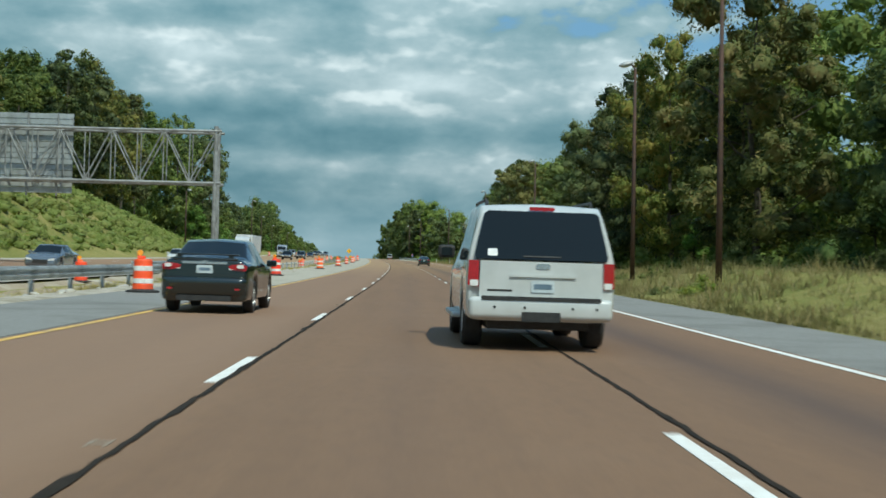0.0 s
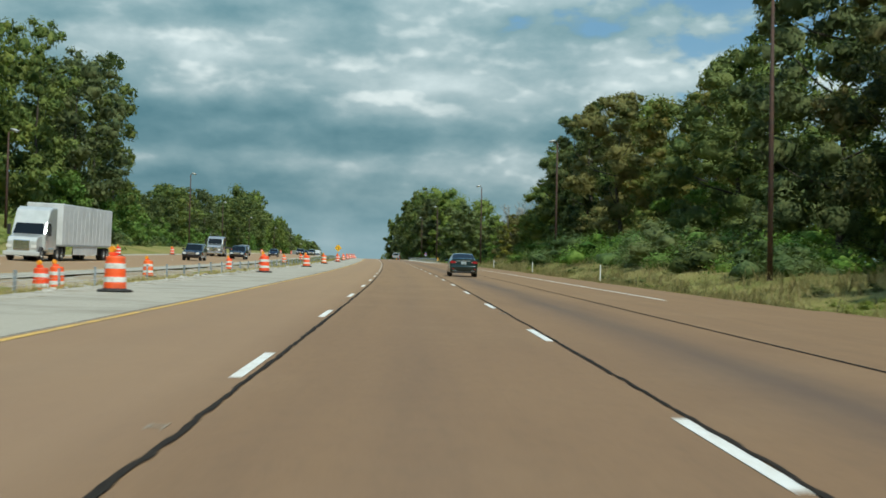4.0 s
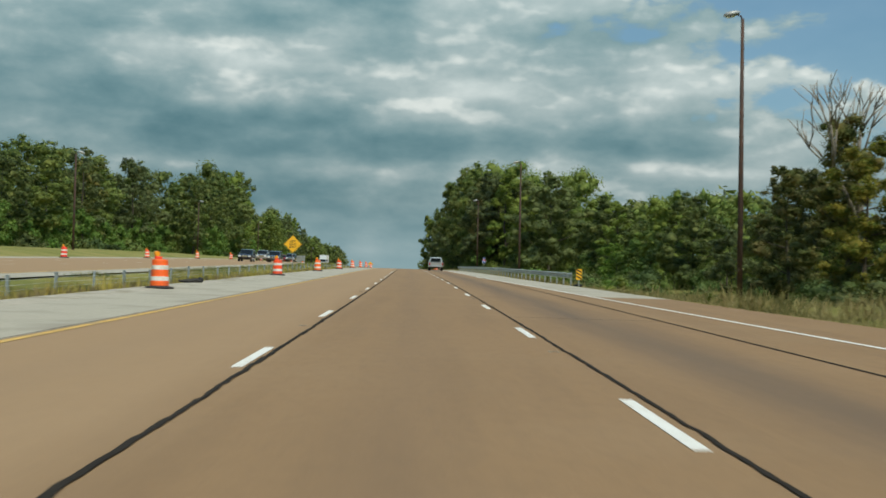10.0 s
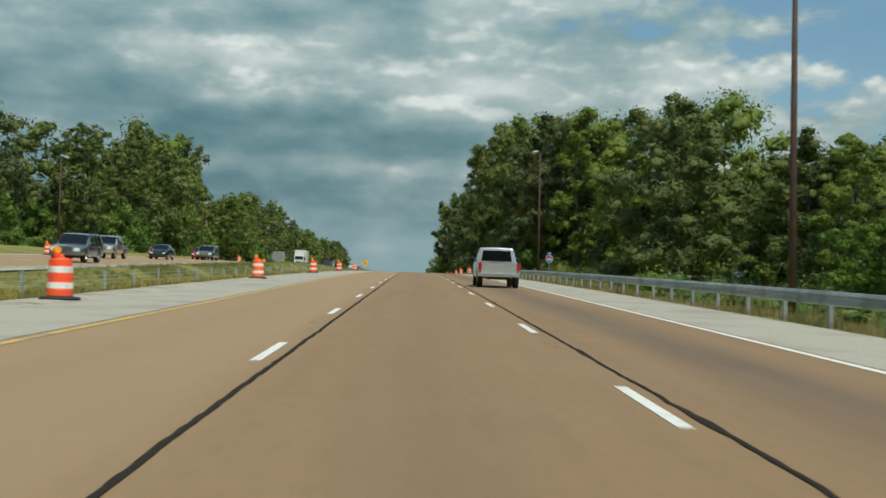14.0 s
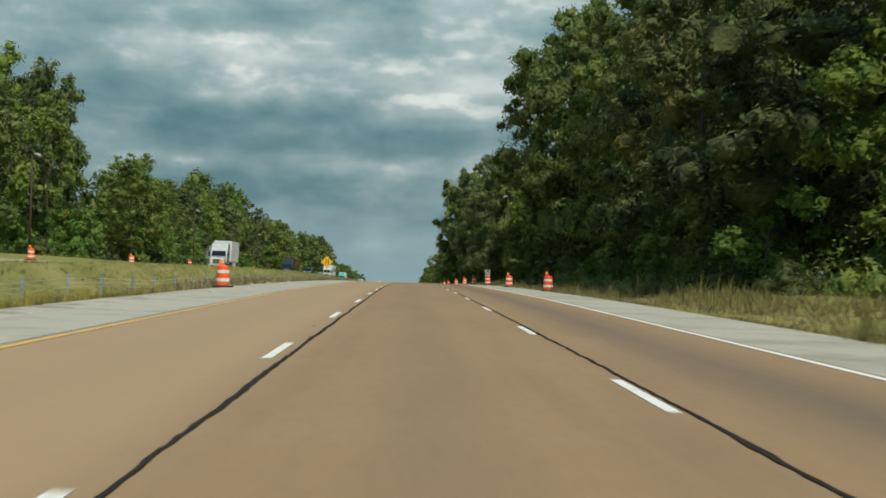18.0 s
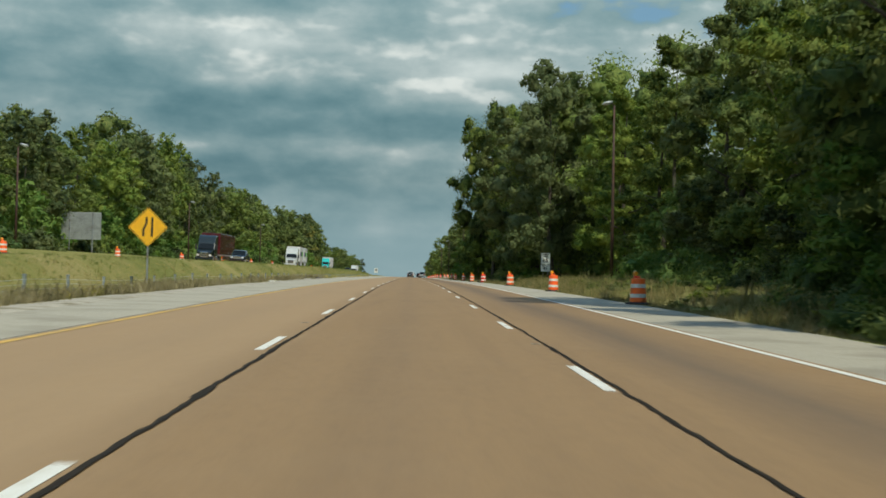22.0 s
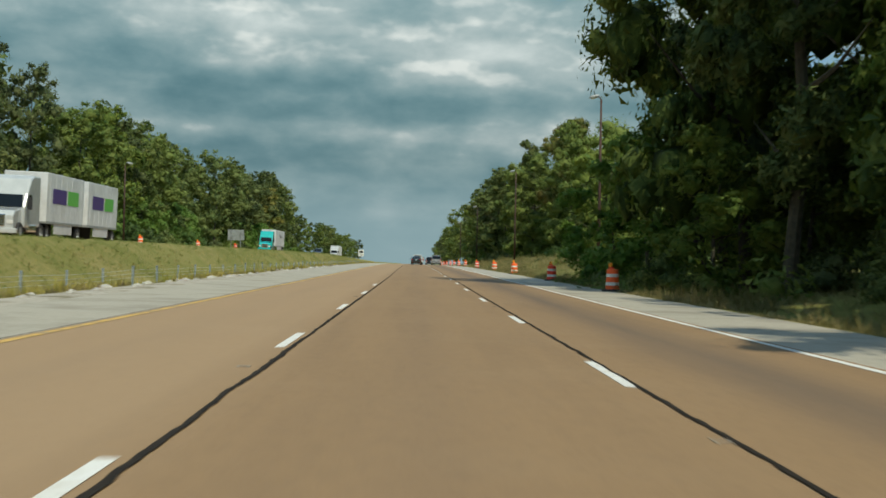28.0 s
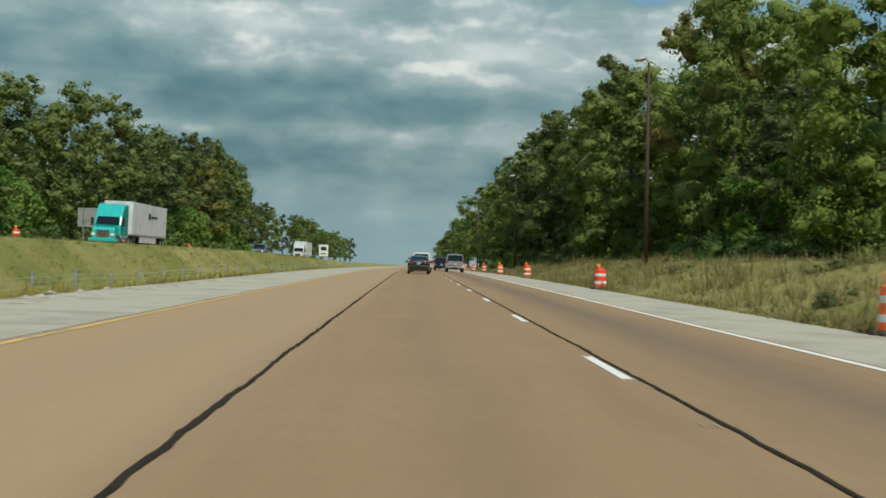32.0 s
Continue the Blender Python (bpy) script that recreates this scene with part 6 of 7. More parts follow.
sedan("sedan", "grey-blue sedan on the oncoming carriageway", opp_spot(76, -20.0), P_GREY, L=4.9, W=1.85)
sedan("sedan", "white sedan on the oncoming carriageway", opp_spot(138, -23.5), P_WHITE)
semi(opp_spot(209, -25.5), P_WHITE, M_TRAILER, "white semi truck with a plain white box trailer")
big_suv(opp_spot(262, -21.5), P_NAVY, "dark sport utility vehicle on the oncoming carriageway", H=1.75, details=False)
semi(opp_spot(312, -26.3), P_SILVER, M_TRIM, "old tractor with chrome grille and stacks pulling a flatbed", trailers=((1.0, 12.0),), sleeper=False, flatbed=True)
big_suv(opp_spot(296, -20.6), P_NAVY, "dark blue sport utility vehicle beside the flatbed truck", H=1.75, details=False)
pickup(opp_spot(356, -26.0), P_WHITE, "white pickup truck on the oncoming carriageway")
sedan("sedan", "dark sedan on the oncoming carriageway", opp_spot(364, -21.4), P_NAVY)
big_suv(opp_spot(490, -23.0), P_NAVY, "dark blue sport utility vehicle on the oncoming carriageway", H=1.72, details=False)
big_suv(opp_spot(505, -20.5), P_GREY, "grey sport utility vehicle on the oncoming carriageway", H=1.72, details=False)
pickup(opp_spot(535, -25.5), P_SILVER, "silver pickup on the oncoming carriageway")
sedan("sedan", "black sedan on the oncoming carriageway", opp_spot(552, -24.5), P_BLACK)
big_suv(opp_spot(580, -24.5), P_GREY, "dark grey sport utility vehicle on the oncoming carriageway", H=1.72, details=False)
sedan("sedan", "red sedan on the oncoming carriageway", opp_spot(588, -26.6), P_RED)
semi(opp_spot(728, -27.0), P_WHITE, M_TRAILER, "white box truck with a short trailer", trailers=((1.0, 8.0),))
pickup(opp_spot(842, -22.6), P_NAVY, "dark pickup truck beside the maroon trailer")
semi(opp_spot(840, -27.5), P_BLACK, P_MAROON, "black semi truck with a maroon box trailer", trailers=((1.5, 15.0),))
semi(opp_spot(920, -23.3), P_WHITE, M_TRAILER, "white semi truck with two short marked white trailers", trailers=((1.5, 8.5), (1.0, 8.5)), marks=[(0.50, 0.86, 2.3, 3.2, M_VIOLET), (0.16, 0.46, 2.3, 3.2, M_LIME)])
semi(opp_spot(1081, -27.0), P_TEAL, M_TRAILER, "teal semi truck with a pale grey box trailer", marks=[(0.50, 0.56, 2.7, 3.3, M_TRIM), (0.30, 0.48, 2.85, 3.05, M_TRIM)])
big_suv(opp_spot(1172, -24.0), P_GREY, "dark sport utility vehicle far along the oncoming carriageway", details=False)
semi(opp_spot(1246, -25.0), P_WHITE, M_TRAILER, "white semi truck far along the oncoming carriageway")

# ---- trees ----
def lumps(C, flat, rng, core):
    """Uneven leafy cores inside the clumps, seen dark between the sprays."""
    bm = bmesh.new()
    bmesh.ops.create_icosphere(bm, subdivisions=1, radius=1.0)
    dirs = np.array([v.co[:] for v in bm.verts])
    tris = np.array([[v.index for v in f.verts] for f in bm.faces])
    bm.free()
    n, k = len(C), len(dirs)
    wob = core * (1 + 0.28 * rng.normal(size=(n, k, 1)))
    V = C[:, None, :3] + dirs[None] * C[:, None, 3:4] * wob * np.array([1, 1, flat])
    F = tris[None] + (np.arange(n) * k)[:, None, None]
    N = np.broadcast_to(dirs[None] + np.array([0, 0, 0.15]), (n, k, 3)) + 0.35 * rng.normal(size=(n, k, 3))
    return V.reshape(-1, 3), F.reshape(-1, 3), (N / np.linalg.norm(N, axis=2, keepdims=True)).reshape(-1, 3)


def leaf_cloud(name, centres, per, size, mat, seed, flat=0.8, core=0.36):
    """Many small leaf sprays on the shells of clumps; centres: rows of (x, y, z, radius)."""
    rng = np.random.default_rng(seed)
    C = np.array(centres, float)
    wts = C[:, 3] ** 1.8
    cnt = np.maximum(8, (per * wts / wts.sum()).astype(int))
    idx = np.repeat(np.arange(len(C)), cnt)
    n = len(idx)
    d = rng.normal(size=(n, 3))
    d[:, 2] = np.where(d[:, 2] < 0, d[:, 2] * 0.75, d[:, 2])
    d /= np.linalg.norm(d, axis=1, keepdims=True)
    rad = C[idx, 3] * (1.06 - 0.66 * rng.random(n) ** 1.5 + 0.07 * rng.normal(size=n))
    p = C[idx, :3] + d * rad[:, None] * np.array([1, 1, flat])
    nrm = d + 0.6 * rng.normal(size=(n, 3)) + np.array([0, 0, 0.35])
    nrm /= np.linalg.norm(nrm, axis=1, keepdims=True)
    u = np.cross(nrm, rng.normal(size=(n, 3)))
    u /= np.linalg.norm(u, axis=1, keepdims=True)
    v = np.cross(nrm, u)
    a = size * (np.where(rad > C[idx, 3] * 0.96, 0.62, 1.08) * (0.6 + 0.8 * rng.random(n)))[:, None]
    b = a * (0.55 + 0.35 * rng.random(n))[:, None]
    V = np.stack([p - u * a - v * b * 0.6, p + u * a * 0.3 - v * b, p + u * a + v * b], 1).reshape(-1, 3)
    F = np.arange(n * 3).reshape(-1, 3)
    # soft shading: each spray leans to the outward turn of its clump
    soft_n = 0.62 * d + 0.72 * nrm + np.array([0, 0, 0.10])
    soft_n /= np.linalg.norm(soft_n, axis=1, keepdims=True)
    V2, F2, N2 = lumps(C, flat, rng, core) if core > 0 else (np.zeros((0, 3)), np.zeros((0, 3), int), np.zeros((0, 3)))
    me = bpy.data.meshes.new(name)
    me.from_pydata(V.tolist() + V2.tolist(), [], F.tolist() + (F2 + len(V)).tolist())
    me.materials.append(mat)
    me.shade_smooth()
    me.normals_split_custom_set_from_vertices(np.concatenate([np.repeat(soft_n, 3, axis=0), N2]).tolist())
    return me


def tree_meshes(kind, height, width, base, clumps, leaves, leaf, mat, seed, limbs=7, slim=1.0):
    """Trunk with limbs and a crown of uneven clumps."""
    rng = random.Random(seed)
    bm = bmesh.new()
    r0 = 0.012 * height
    lean = (rng.uniform(-0.03, 0.03), rng.uniform(-0.03, 0.03))
    top = height * 0.82
    axis = [(lean[0] * z + 0.25 * math.sin(z * 0.5 + seed), lean[1] * z + 0.25 * math.cos(z * 0.4 + seed), z) for z in (-0.8, 0.6, top * 0.25, top * 0.5, top * 0.75, top)]
    tube(bm, axis, [r0 * 1.45, r0 * 1.05, r0 * 0.85, r0 * 0.62, r0 * 0.36, r0 * 0.1], 8)
    cs, boughs = [], []
    for i in range(limbs):
        z = base + (top - base) * (0.10 + 0.8 * i / limbs)
        a = 2.4 * i + rng.uniform(-0.5, 0.5)
        q = (z - base) / (height - base)
        reach = width * 0.5 * (0.55 + 0.45 * math.sin(math.pi * min(1, q * 1.05 + 0.15))) * rng.uniform(0.7, 1.0)
        x0 = np.interp(z, [p[2] for p in axis], [p[0] for p in axis])
        y0 = np.interp(z, [p[2] for p in axis], [p[1] for p in axis])
        e = (x0 + reach * math.cos(a), y0 + reach * math.sin(a), z + reach * 0.45)
        m = ((x0 + e[0]) / 2, (y0 + e[1]) / 2, z + reach * 0.15)
        lb = bmesh.new()
        tube(lb, [(x0, y0, z), m, e], [r0 * 0.42, r0 * 0.26, r0 * 0.06], 5)
        lm = bpy.data.meshes.new("limb")
        lb.to_mesh(lm)
        lb.free()
        lm.materials.append(M_BARK)
        boughs.append(lm)
    lobes = max(9, clumps // 5)
    for i in range(lobes):
        # boughs end in rounded lobes; each carries smaller clumps over its outer half
        q = (i + 0.5) / lobes
        z = base + (height - base) * (0.05 + 0.86 * q)
        prof = math.sqrt(max(0.0, 1.0 - abs((q - 0.42) / (0.62 if q > 0.42 else 0.75)) ** 2.3))
        a = 2.39996 * i + rng.uniform(-0.5, 0.5)
        big = width * rng.uniform(0.17, 0.25) * (0.75 + 0.25 * prof) * slim
        rr = max(0.0, width * 0.5 * prof * (rng.uniform(0.72, 1.04) if i % 4 else rng.uniform(0.1, 0.5)) - big * 0.5)
        c = Vector((rr * math.cos(a) + lean[0] * z, rr * math.sin(a) + lean[1] * z, z))
        out = Vector((math.cos(a) * (0.3 + prof), math.sin(a) * (0.3 + prof), 0.25 + 0.9 * q)).normalized()
        cs.append((*c, big * 0.80))
        for j in range(max(3, clumps // lobes)):
            d = Vector((rng.gauss(0, 1), rng.gauss(0, 1), rng.gauss(0.2, 1))).normalized()
            d = (d + out * 0.85).normalized()
            e = c + Vector((d.x, d.y, d.z * 0.8)) * big * rng.uniform(0.62, 0.95)
            cs.append((*e, big * rng.uniform(0.26, 0.46)))
    me = bpy.data.meshes.new("trunk")
    bm.to_mesh(me)
    bm.free()
    me.materials.append(M_BARK)
    return me, leaf_cloud("crown", cs, leaves, leaf, mat, seed, 0.8, 0.60 if limbs else 0.50), boughs


KINDS = {
    "oak": tree_meshes("oak", 21, 13.0, 1.2, 110, 17500, 0.17, M_LEAF, 11),
    "elm": tree_meshes("elm", 24, 11.0, 1.5, 110, 17500, 0.17, M_LEAF, 23),
    "autumn": tree_meshes("autumn", 22, 12.0, 1.5, 104, 17000, 0.17, M_LEAF2, 37),
    "sycamore": tree_meshes("sycamore", 26, 10.5, 2.0, 100, 16500, 0.17, M_LEAF2, 51, slim=0.9),
    "slender": tree_meshes("slender", 24, 8.0, 2.0, 90, 14500, 0.165, M_LEAF, 71, slim=0.95),
    "maple": tree_meshes("maple", 15, 10.0, 0.8, 56, 4700, 0.22, M_LEAF, 83, limbs=3),
    "vine": tree_meshes("vine", 12, 9.0, 0.2, 48, 4100, 0.21, M_LEAF3, 97, limbs=0),
}
# the same kinds with fewer, larger sprays for woods that stay far from the lane
FAR = {
    "oak": tree_meshes("oak", 21, 13.0, 2.0, 100, 5800, 0.25, M_LEAF, 12, limbs=0),
    "elm": tree_meshes("elm", 24, 11.0, 2.5, 100, 5800, 0.25, M_LEAF, 24, limbs=0),
    "autumn": tree_meshes("autumn", 22, 12.0, 2.5, 95, 5600, 0.25, M_LEAF2, 38, limbs=0),
    "sycamore": tree_meshes("sycamore", 26, 10.5, 3.0, 95, 5600, 0.25, M_LEAF2, 52, slim=0.9, limbs=0),
    "slender": tree_meshes("slender", 24, 8.0, 3.0, 80, 4600, 0.25, M_LEAF, 72, slim=0.95, limbs=0),
    "maple": tree_meshes("maple", 15, 10.0, 0.8, 50, 3400, 0.29, M_LEAF, 84, limbs=0),
    "vine": tree_meshes("vine", 12, 9.0, 0.2, 46, 3200, 0.26, M_LEAF3, 98, limbs=0),
}
TALL = {"oak": 21, "elm": 24, "autumn": 22, "sycamore": 26, "slender": 24, "maple": 15, "vine": 12}
LABELS = {
    "oak": "broad green oak with a dense rounded crown", "elm": "tall green broadleaf tree at the wood's edge",
    "autumn": "broadleaf tree whose leaves turn olive and rust", "sycamore": "tall sycamore with yellowing sparse leaves",
    "slender": "slender tall green tree among the others", "maple": "medium green tree leafed to the ground",
    "vine": "small tree smothered in bright green vines",
}


def shrub_mesh(name, w, h, leaves, leaf, mat, seed):
    rng = random.Random(seed)
    cs = []
    for i in range(16):
        a, r = rng.uniform(0, 6.28), w * 0.5 * math.sqrt(rng.random())
        cr = w * rng.uniform(0.14, 0.24)
        cs.append((r * math.cos(a), r * math.sin(a), max(0.1, h * (1 - (r / (w * 0.55)) ** 2) * rng.uniform(0.5, 1.0) - cr * 0.6), cr))
    return leaf_cloud(name, cs, leaves, leaf, mat, seed, 0.75, 0.48)


SHRUBS = [shrub_mesh("foliage", 6.5, 3.0, 5200, 0.085, M_LEAF3, 5), shrub_mesh("foliage", 5.0, 3.4, 4200, 0.09, M_LEAF, 6), shrub_mesh("foliage", 7.5, 2.4, 4600, 0.09, M_LEAF, 7),
          shrub_mesh("foliage", 4.2, 1.7, 1500, 0.10, M_WEED, 8), shrub_mesh("foliage", 6.5, 3.0, 1000, 0.22, M_LEAF3, 9), shrub_mesh("foliage", 6.0, 3.2, 1000, 0.22, M_LEAF, 10)]


def plant_tree(kind, s, lat, h, turn, squash=1.0, distant=False):
    k = h / TALL[kind]
    wide = k * squash * min(1.0, 22.0 / h)
    t = thing("tree", LABELS[kind], "tree", spot(s, lat, ground(s, lat) - 0.05, turn) @ Matrix.Diagonal((wide, wide, k, 1)), "trees beside the highway")
    trunk, crown, boughs = (FAR if distant else KINDS)[kind]
    for nm, me in [("trunk", trunk), ("crown", crown)] + [("limb", b) for b in boughs]:
        new(nm, me).parent = t
    return t


bm = bmesh.new()
tube(bm, [(0, 0, -0.3), (0.1, 0.05, 0.6), (0.25, 0.2, 1.5)], [0.07, 0.05, 0.02], 5)
STEM = bpy.data.meshes.new("stem")
bm.to_mesh(STEM)
bm.free()
STEM.materials.append(M_BARK)


CLEAR = ((793, 846, 24.5), (556, 590, 22.0))   # stretches kept open in front of roadside signs


def plant_shrub(i, s, lat, k, turn):
    if any(a < s < b and 0 < lat < c for a, b, c in CLEAR):
        return
    t = thing("shrub", "leafy vine-covered shrub at the foot of the trees" if i in (0, 3) else "dark green shrub at the foot of the trees", "shrub",
              spot(s, lat, ground(s, lat) - 0.1, turn) @ Matrix.Diagonal((k, k, k * (0.8 + 0.4 * ((turn * 7) % 1)), 1)), "undergrowth")
    new("stem", STEM).parent = t
    new("foliage", SHRUBS[i]).parent = t


BACK, LOW = [], []


def back_tree(s, lat, h):
    """A place in the wood behind the first row, joined later into one mass."""
    BACK.append((s, lat, h))


# stretches of wood: from, to, lateral front, height, spacing
RIGHT = [(-30, 100, 36, 26, 11), (100, 185, 32.5, 27, 10), (185, 232, 34.5, 28, 13), (236, 286, 34, 25, 13.5), (288, 338, 27.5, 24.5, 8.5), (340, 358, 28.5, 17, 8), (395, 470, 44, 9.5, 10), (470, 500, 37, 14, 8.5), (500, 530, 37, 12, 8.5),
         (530, 558, 37, 16, 8.5), (558, 600, 28, 22, 10), (600, 620, 20.5, 24, 9.5), (620, 650, 20.5, 27, 9.5), (650, 680, 20.5, 31, 8), (680, 706, 16.5, 32, 7), (712, 806, 25.5, 26, 9.5), (812, 836, 24, 28, 9),
         (836, 900, 19, 31, 7.5), (896, 922, 13.5, 31, 5.5), (935, 1030, 37, 20, 11), (1046, 1082, 31, 19, 10), (1085, 1112, 30, 27, 7), (1115, 1150, 25, 27, 10),
         (1150, 1200, 21, 25, 12), (1200, 1400, 21, 23, 15), (1400, 1900, 18, 19, 28)]
LEFT = [(-20, 90, -62, 23, 13), (90, 205, -58, 23, 12), (205, 260, -54, 27, 10.5), (260, 300, -54, 30, 10.5), (300, 346, -48, 31, 11), (352, 440, -66, 16, 13), (440, 520, -66, 15.5, 13), (520, 560, -66, 19, 12),
        (560, 640, -66, 22.5, 11), (640, 680, -56, 22, 11), (680, 712, -56, 27, 11), (712, 768, -56, 32, 11), (768, 840, -49, 18.5, 11), (840, 888, -59, 21, 12), (888, 940, -59, 24, 12), (940, 1000, -59, 32, 12),
        (1000, 1025, -59, 24, 12), (1025, 1055, -59, 29, 12), (1055, 1150, -53, 25, 11), (1150, 1220, -46, 22, 12), (1220, 1325, -47, 26, 13), (1325, 1420, -47, 17, 18), (1420, 1900, -46, 18, 30)]
rng = random.Random(42)
names = ["oak", "autumn", "autumn", "sycamore", "slender", "oak", "autumn", "elm"]
green = ["oak", "elm", "slender", "oak", "oak", "elm", "slender", "elm"]
for table in (RIGHT, LEFT):
    for s0, s1, lat, h, step in table:
        side = 1 if lat > 0 else -1
        n = max(2, int((s1 - s0) / step))
        for i in range(n):
            s = s0 + (s1 - s0) * (i + 0.5) / n + rng.uniform(-0.25, 0.25) * step
            pool = names if s < 300 or rng.random() < 0.06 else green
            plant_tree(rng.choice(pool), s, lat + side * (rng.uniform(-4.0, 3.5) if 0 < side and s < 300 else rng.uniform(-1.0, 2.5)), h * rng.uniform(0.82, 1.08), rng.uniform(0, 360), rng.uniform(1.0, 1.25), side < 0 or s > 1160)
            if s < 1300:
                back_tree(s + step * 0.5, lat + side * rng.uniform(7, 11), h * rng.uniform(0.9, 1.12))
                k = min(h * 0.6, rng.uniform(6, 10))
                at = (s + step * rng.uniform(0.2, 0.8), lat - side * rng.uniform(0.5, 2.5))
                if any(a < at[0] < b and 0 < at[1] < c for a, b, c in CLEAR):
                    at = (at[0], at[1] + 6.5)
                if side < 0 and s < 300:
                    continue
                if side > 0:
                    sp = plant_tree("maple" if rng.random() < 0.55 else "vine", *at, k, rng.uniform(0, 360), 1.15)
                    sp.name, sp["category"], sp["group"] = "sapling", "small tree", "saplings in front of the wood"
                else:
                    LOW.append((*at, k))
                plant_shrub(rng.choice((0, 1, 2) if side > 0 else (4, 5)), s + rng.uniform(0, step), lat - side * (rng.uniform(1.5, 3.0) if 0 < lat < 22 else rng.uniform(3.5, 5.5)), rng.uniform(0.7, 1.15), rng.uniform(0, 360))
for keep, per, size in ((lambda v: v > 0, 2300, 0.32), (lambda v: v < 0, 900, 0.55)):
    cs = []
    for s, lat, h in BACK:
        p = on_road(s, lat, ground(s, lat))
        for k in range(16 if keep(lat) else 0):
            q = (k + 0.5) / 16
            a = 2.4 * k + s
            r = h * 0.25 * math.sin(math.pi * (0.15 + 0.8 * q)) * 0.8
            cs.append((p.x + r * math.cos(a), p.y + r * math.sin(a), p.z + h * (0.1 + 0.82 * q), h * rng.uniform(0.085, 0.125)))
    tagged(new("woodland", leaf_cloud("woodland", cs, len(cs) // 16 * per, size, M_LEAF, 77, 0.8, 0.55)), "deep green woodland massed behind the first row of trees", "woods", kind="stuff")
# the depth of the woods beyond what the lane can see into
cs = []
for s, lat, h in BACK:
    for row in range(1, 5):
        sp, lp = s + rng.uniform(-5, 5), lat + (1 if lat > 0 else -1) * (9.0 * row + rng.uniform(-3, 3))
        p = on_road(sp, lp, ground(sp, lp))
        hh = min(h, 22) * (rng.uniform(0.65, 0.85) if h > 14 else rng.uniform(0.4, 0.55))
        for k in range(6):
            a, q = 2.4 * k + s, (k + 0.5) / 6
            cs.append((p.x + 3.0 * math.cos(a), p.y + 3.0 * math.sin(a), p.z + hh * (0.25 + 0.65 * q), hh * rng.uniform(0.13, 0.19)))
tagged(new("woodland", leaf_cloud("woodland", cs, len(cs) * 22, 0.9, M_LEAF, 81, 0.8, 0.5)), "depth of the green woods stretching away from the highway", "woods", kind="stuff")
cs = []
for s, lat, h in LOW:
    p = on_road(s, lat, ground(s, lat))
    for k in range(12):
        q, a = (k + 0.5) / 12, 2.4 * k + s
        r = h * 0.40 * math.sin(math.pi * (0.25 + 0.7 * q)) * 0.8
        cs.append((p.x + r * math.cos(a), p.y + r * math.sin(a), p.z + h * (0.05 + 0.85 * q), h * rng.uniform(0.14, 0.2)))
tagged(new("understorey", leaf_cloud("understorey", cs, len(LOW) * 1400, 0.34, M_LEAF3, 80)), "lighter green young growth in front of the far wood", "young trees", kind="stuff")
for table, per, size in ((RIGHT, 400, 0.165), (LEFT, 190, 0.26)):
    cs = []
    for s0, s1, lat, h, step in table:
        side = 1 if lat > 0 else -1
        for s in np.arange(s0, min(s1, 1300), 5.0):
            p = on_road(float(s), lat - side * (rng.uniform(0, 2) if 0 < lat < 22 else rng.uniform(1, 4)), 0)
            g0 = ground(float(s), lat - side * 2.5)
            if not any(a < s < b and 0 < lat < c + 3 for a, b, c in CLEAR) and (side > 0 or s > 300):
                cs.append((p.x, p.y, p.z + g0 + 0.6, rng.uniform(1.4, 2.2)))
            q = on_road(float(s) + 2.5, lat + side * rng.uniform(2, 6), ground(float(s), lat + side * 4))
            cs.append((q.x, q.y, q.z + 1.6, rng.uniform(2.2, 3.2)))
            if side > 0:
                q = on_road(float(s), lat + rng.uniform(8, 14), ground(float(s), lat + 11))
                cs.append((q.x, q.y, q.z + 2.2, rng.uniform(2.8, 3.8)))
    tagged(new("undergrowth", leaf_cloud("undergrowth", cs, len(cs) * per, size, M_LEAF, 78, 1.0)), "tangled green undergrowth along the foot of the woods", "undergrowth", kind="stuff")


# ---- dead tree by the creek ----
def dead_tree(s, lat, h, seed):
    rg = random.Random(seed)
    t = thing("dead_tree", "bare bleached dead tree with forked limbs", "tree", spot(s, lat, ground(s, lat) - 0.1, seed * 40))
    bm = bmesh.new()

    def grow(p, d, length, r, depth):
        q = p + d * length * 0.5 + Vector((rg.uniform(-1, 1), rg.uniform(-1, 1), 0)) * length * 0.05
        e = p + d * length
        tube(bm, [p, q, e], [r, r * 0.82, r * 0.62], 6)
        if depth:
            for _ in range(rg.choice((2, 3))):
                nd = (d + Vector((rg.uniform(-0.75, 0.75), rg.uniform(-0.75, 0.75), rg.uniform(-0.05, 0.45)))).normalized()
                grow(e, nd, length * rg.uniform(0.6, 0.8), r * 0.58, depth - 1)
    grow(Vector((0, 0, 0)), Vector((0.08, 0, 1)).normalized(), h * 0.33, h * 0.016, 4)
    part("trunk", bm, M_DEADWOOD, t, smooth=True)


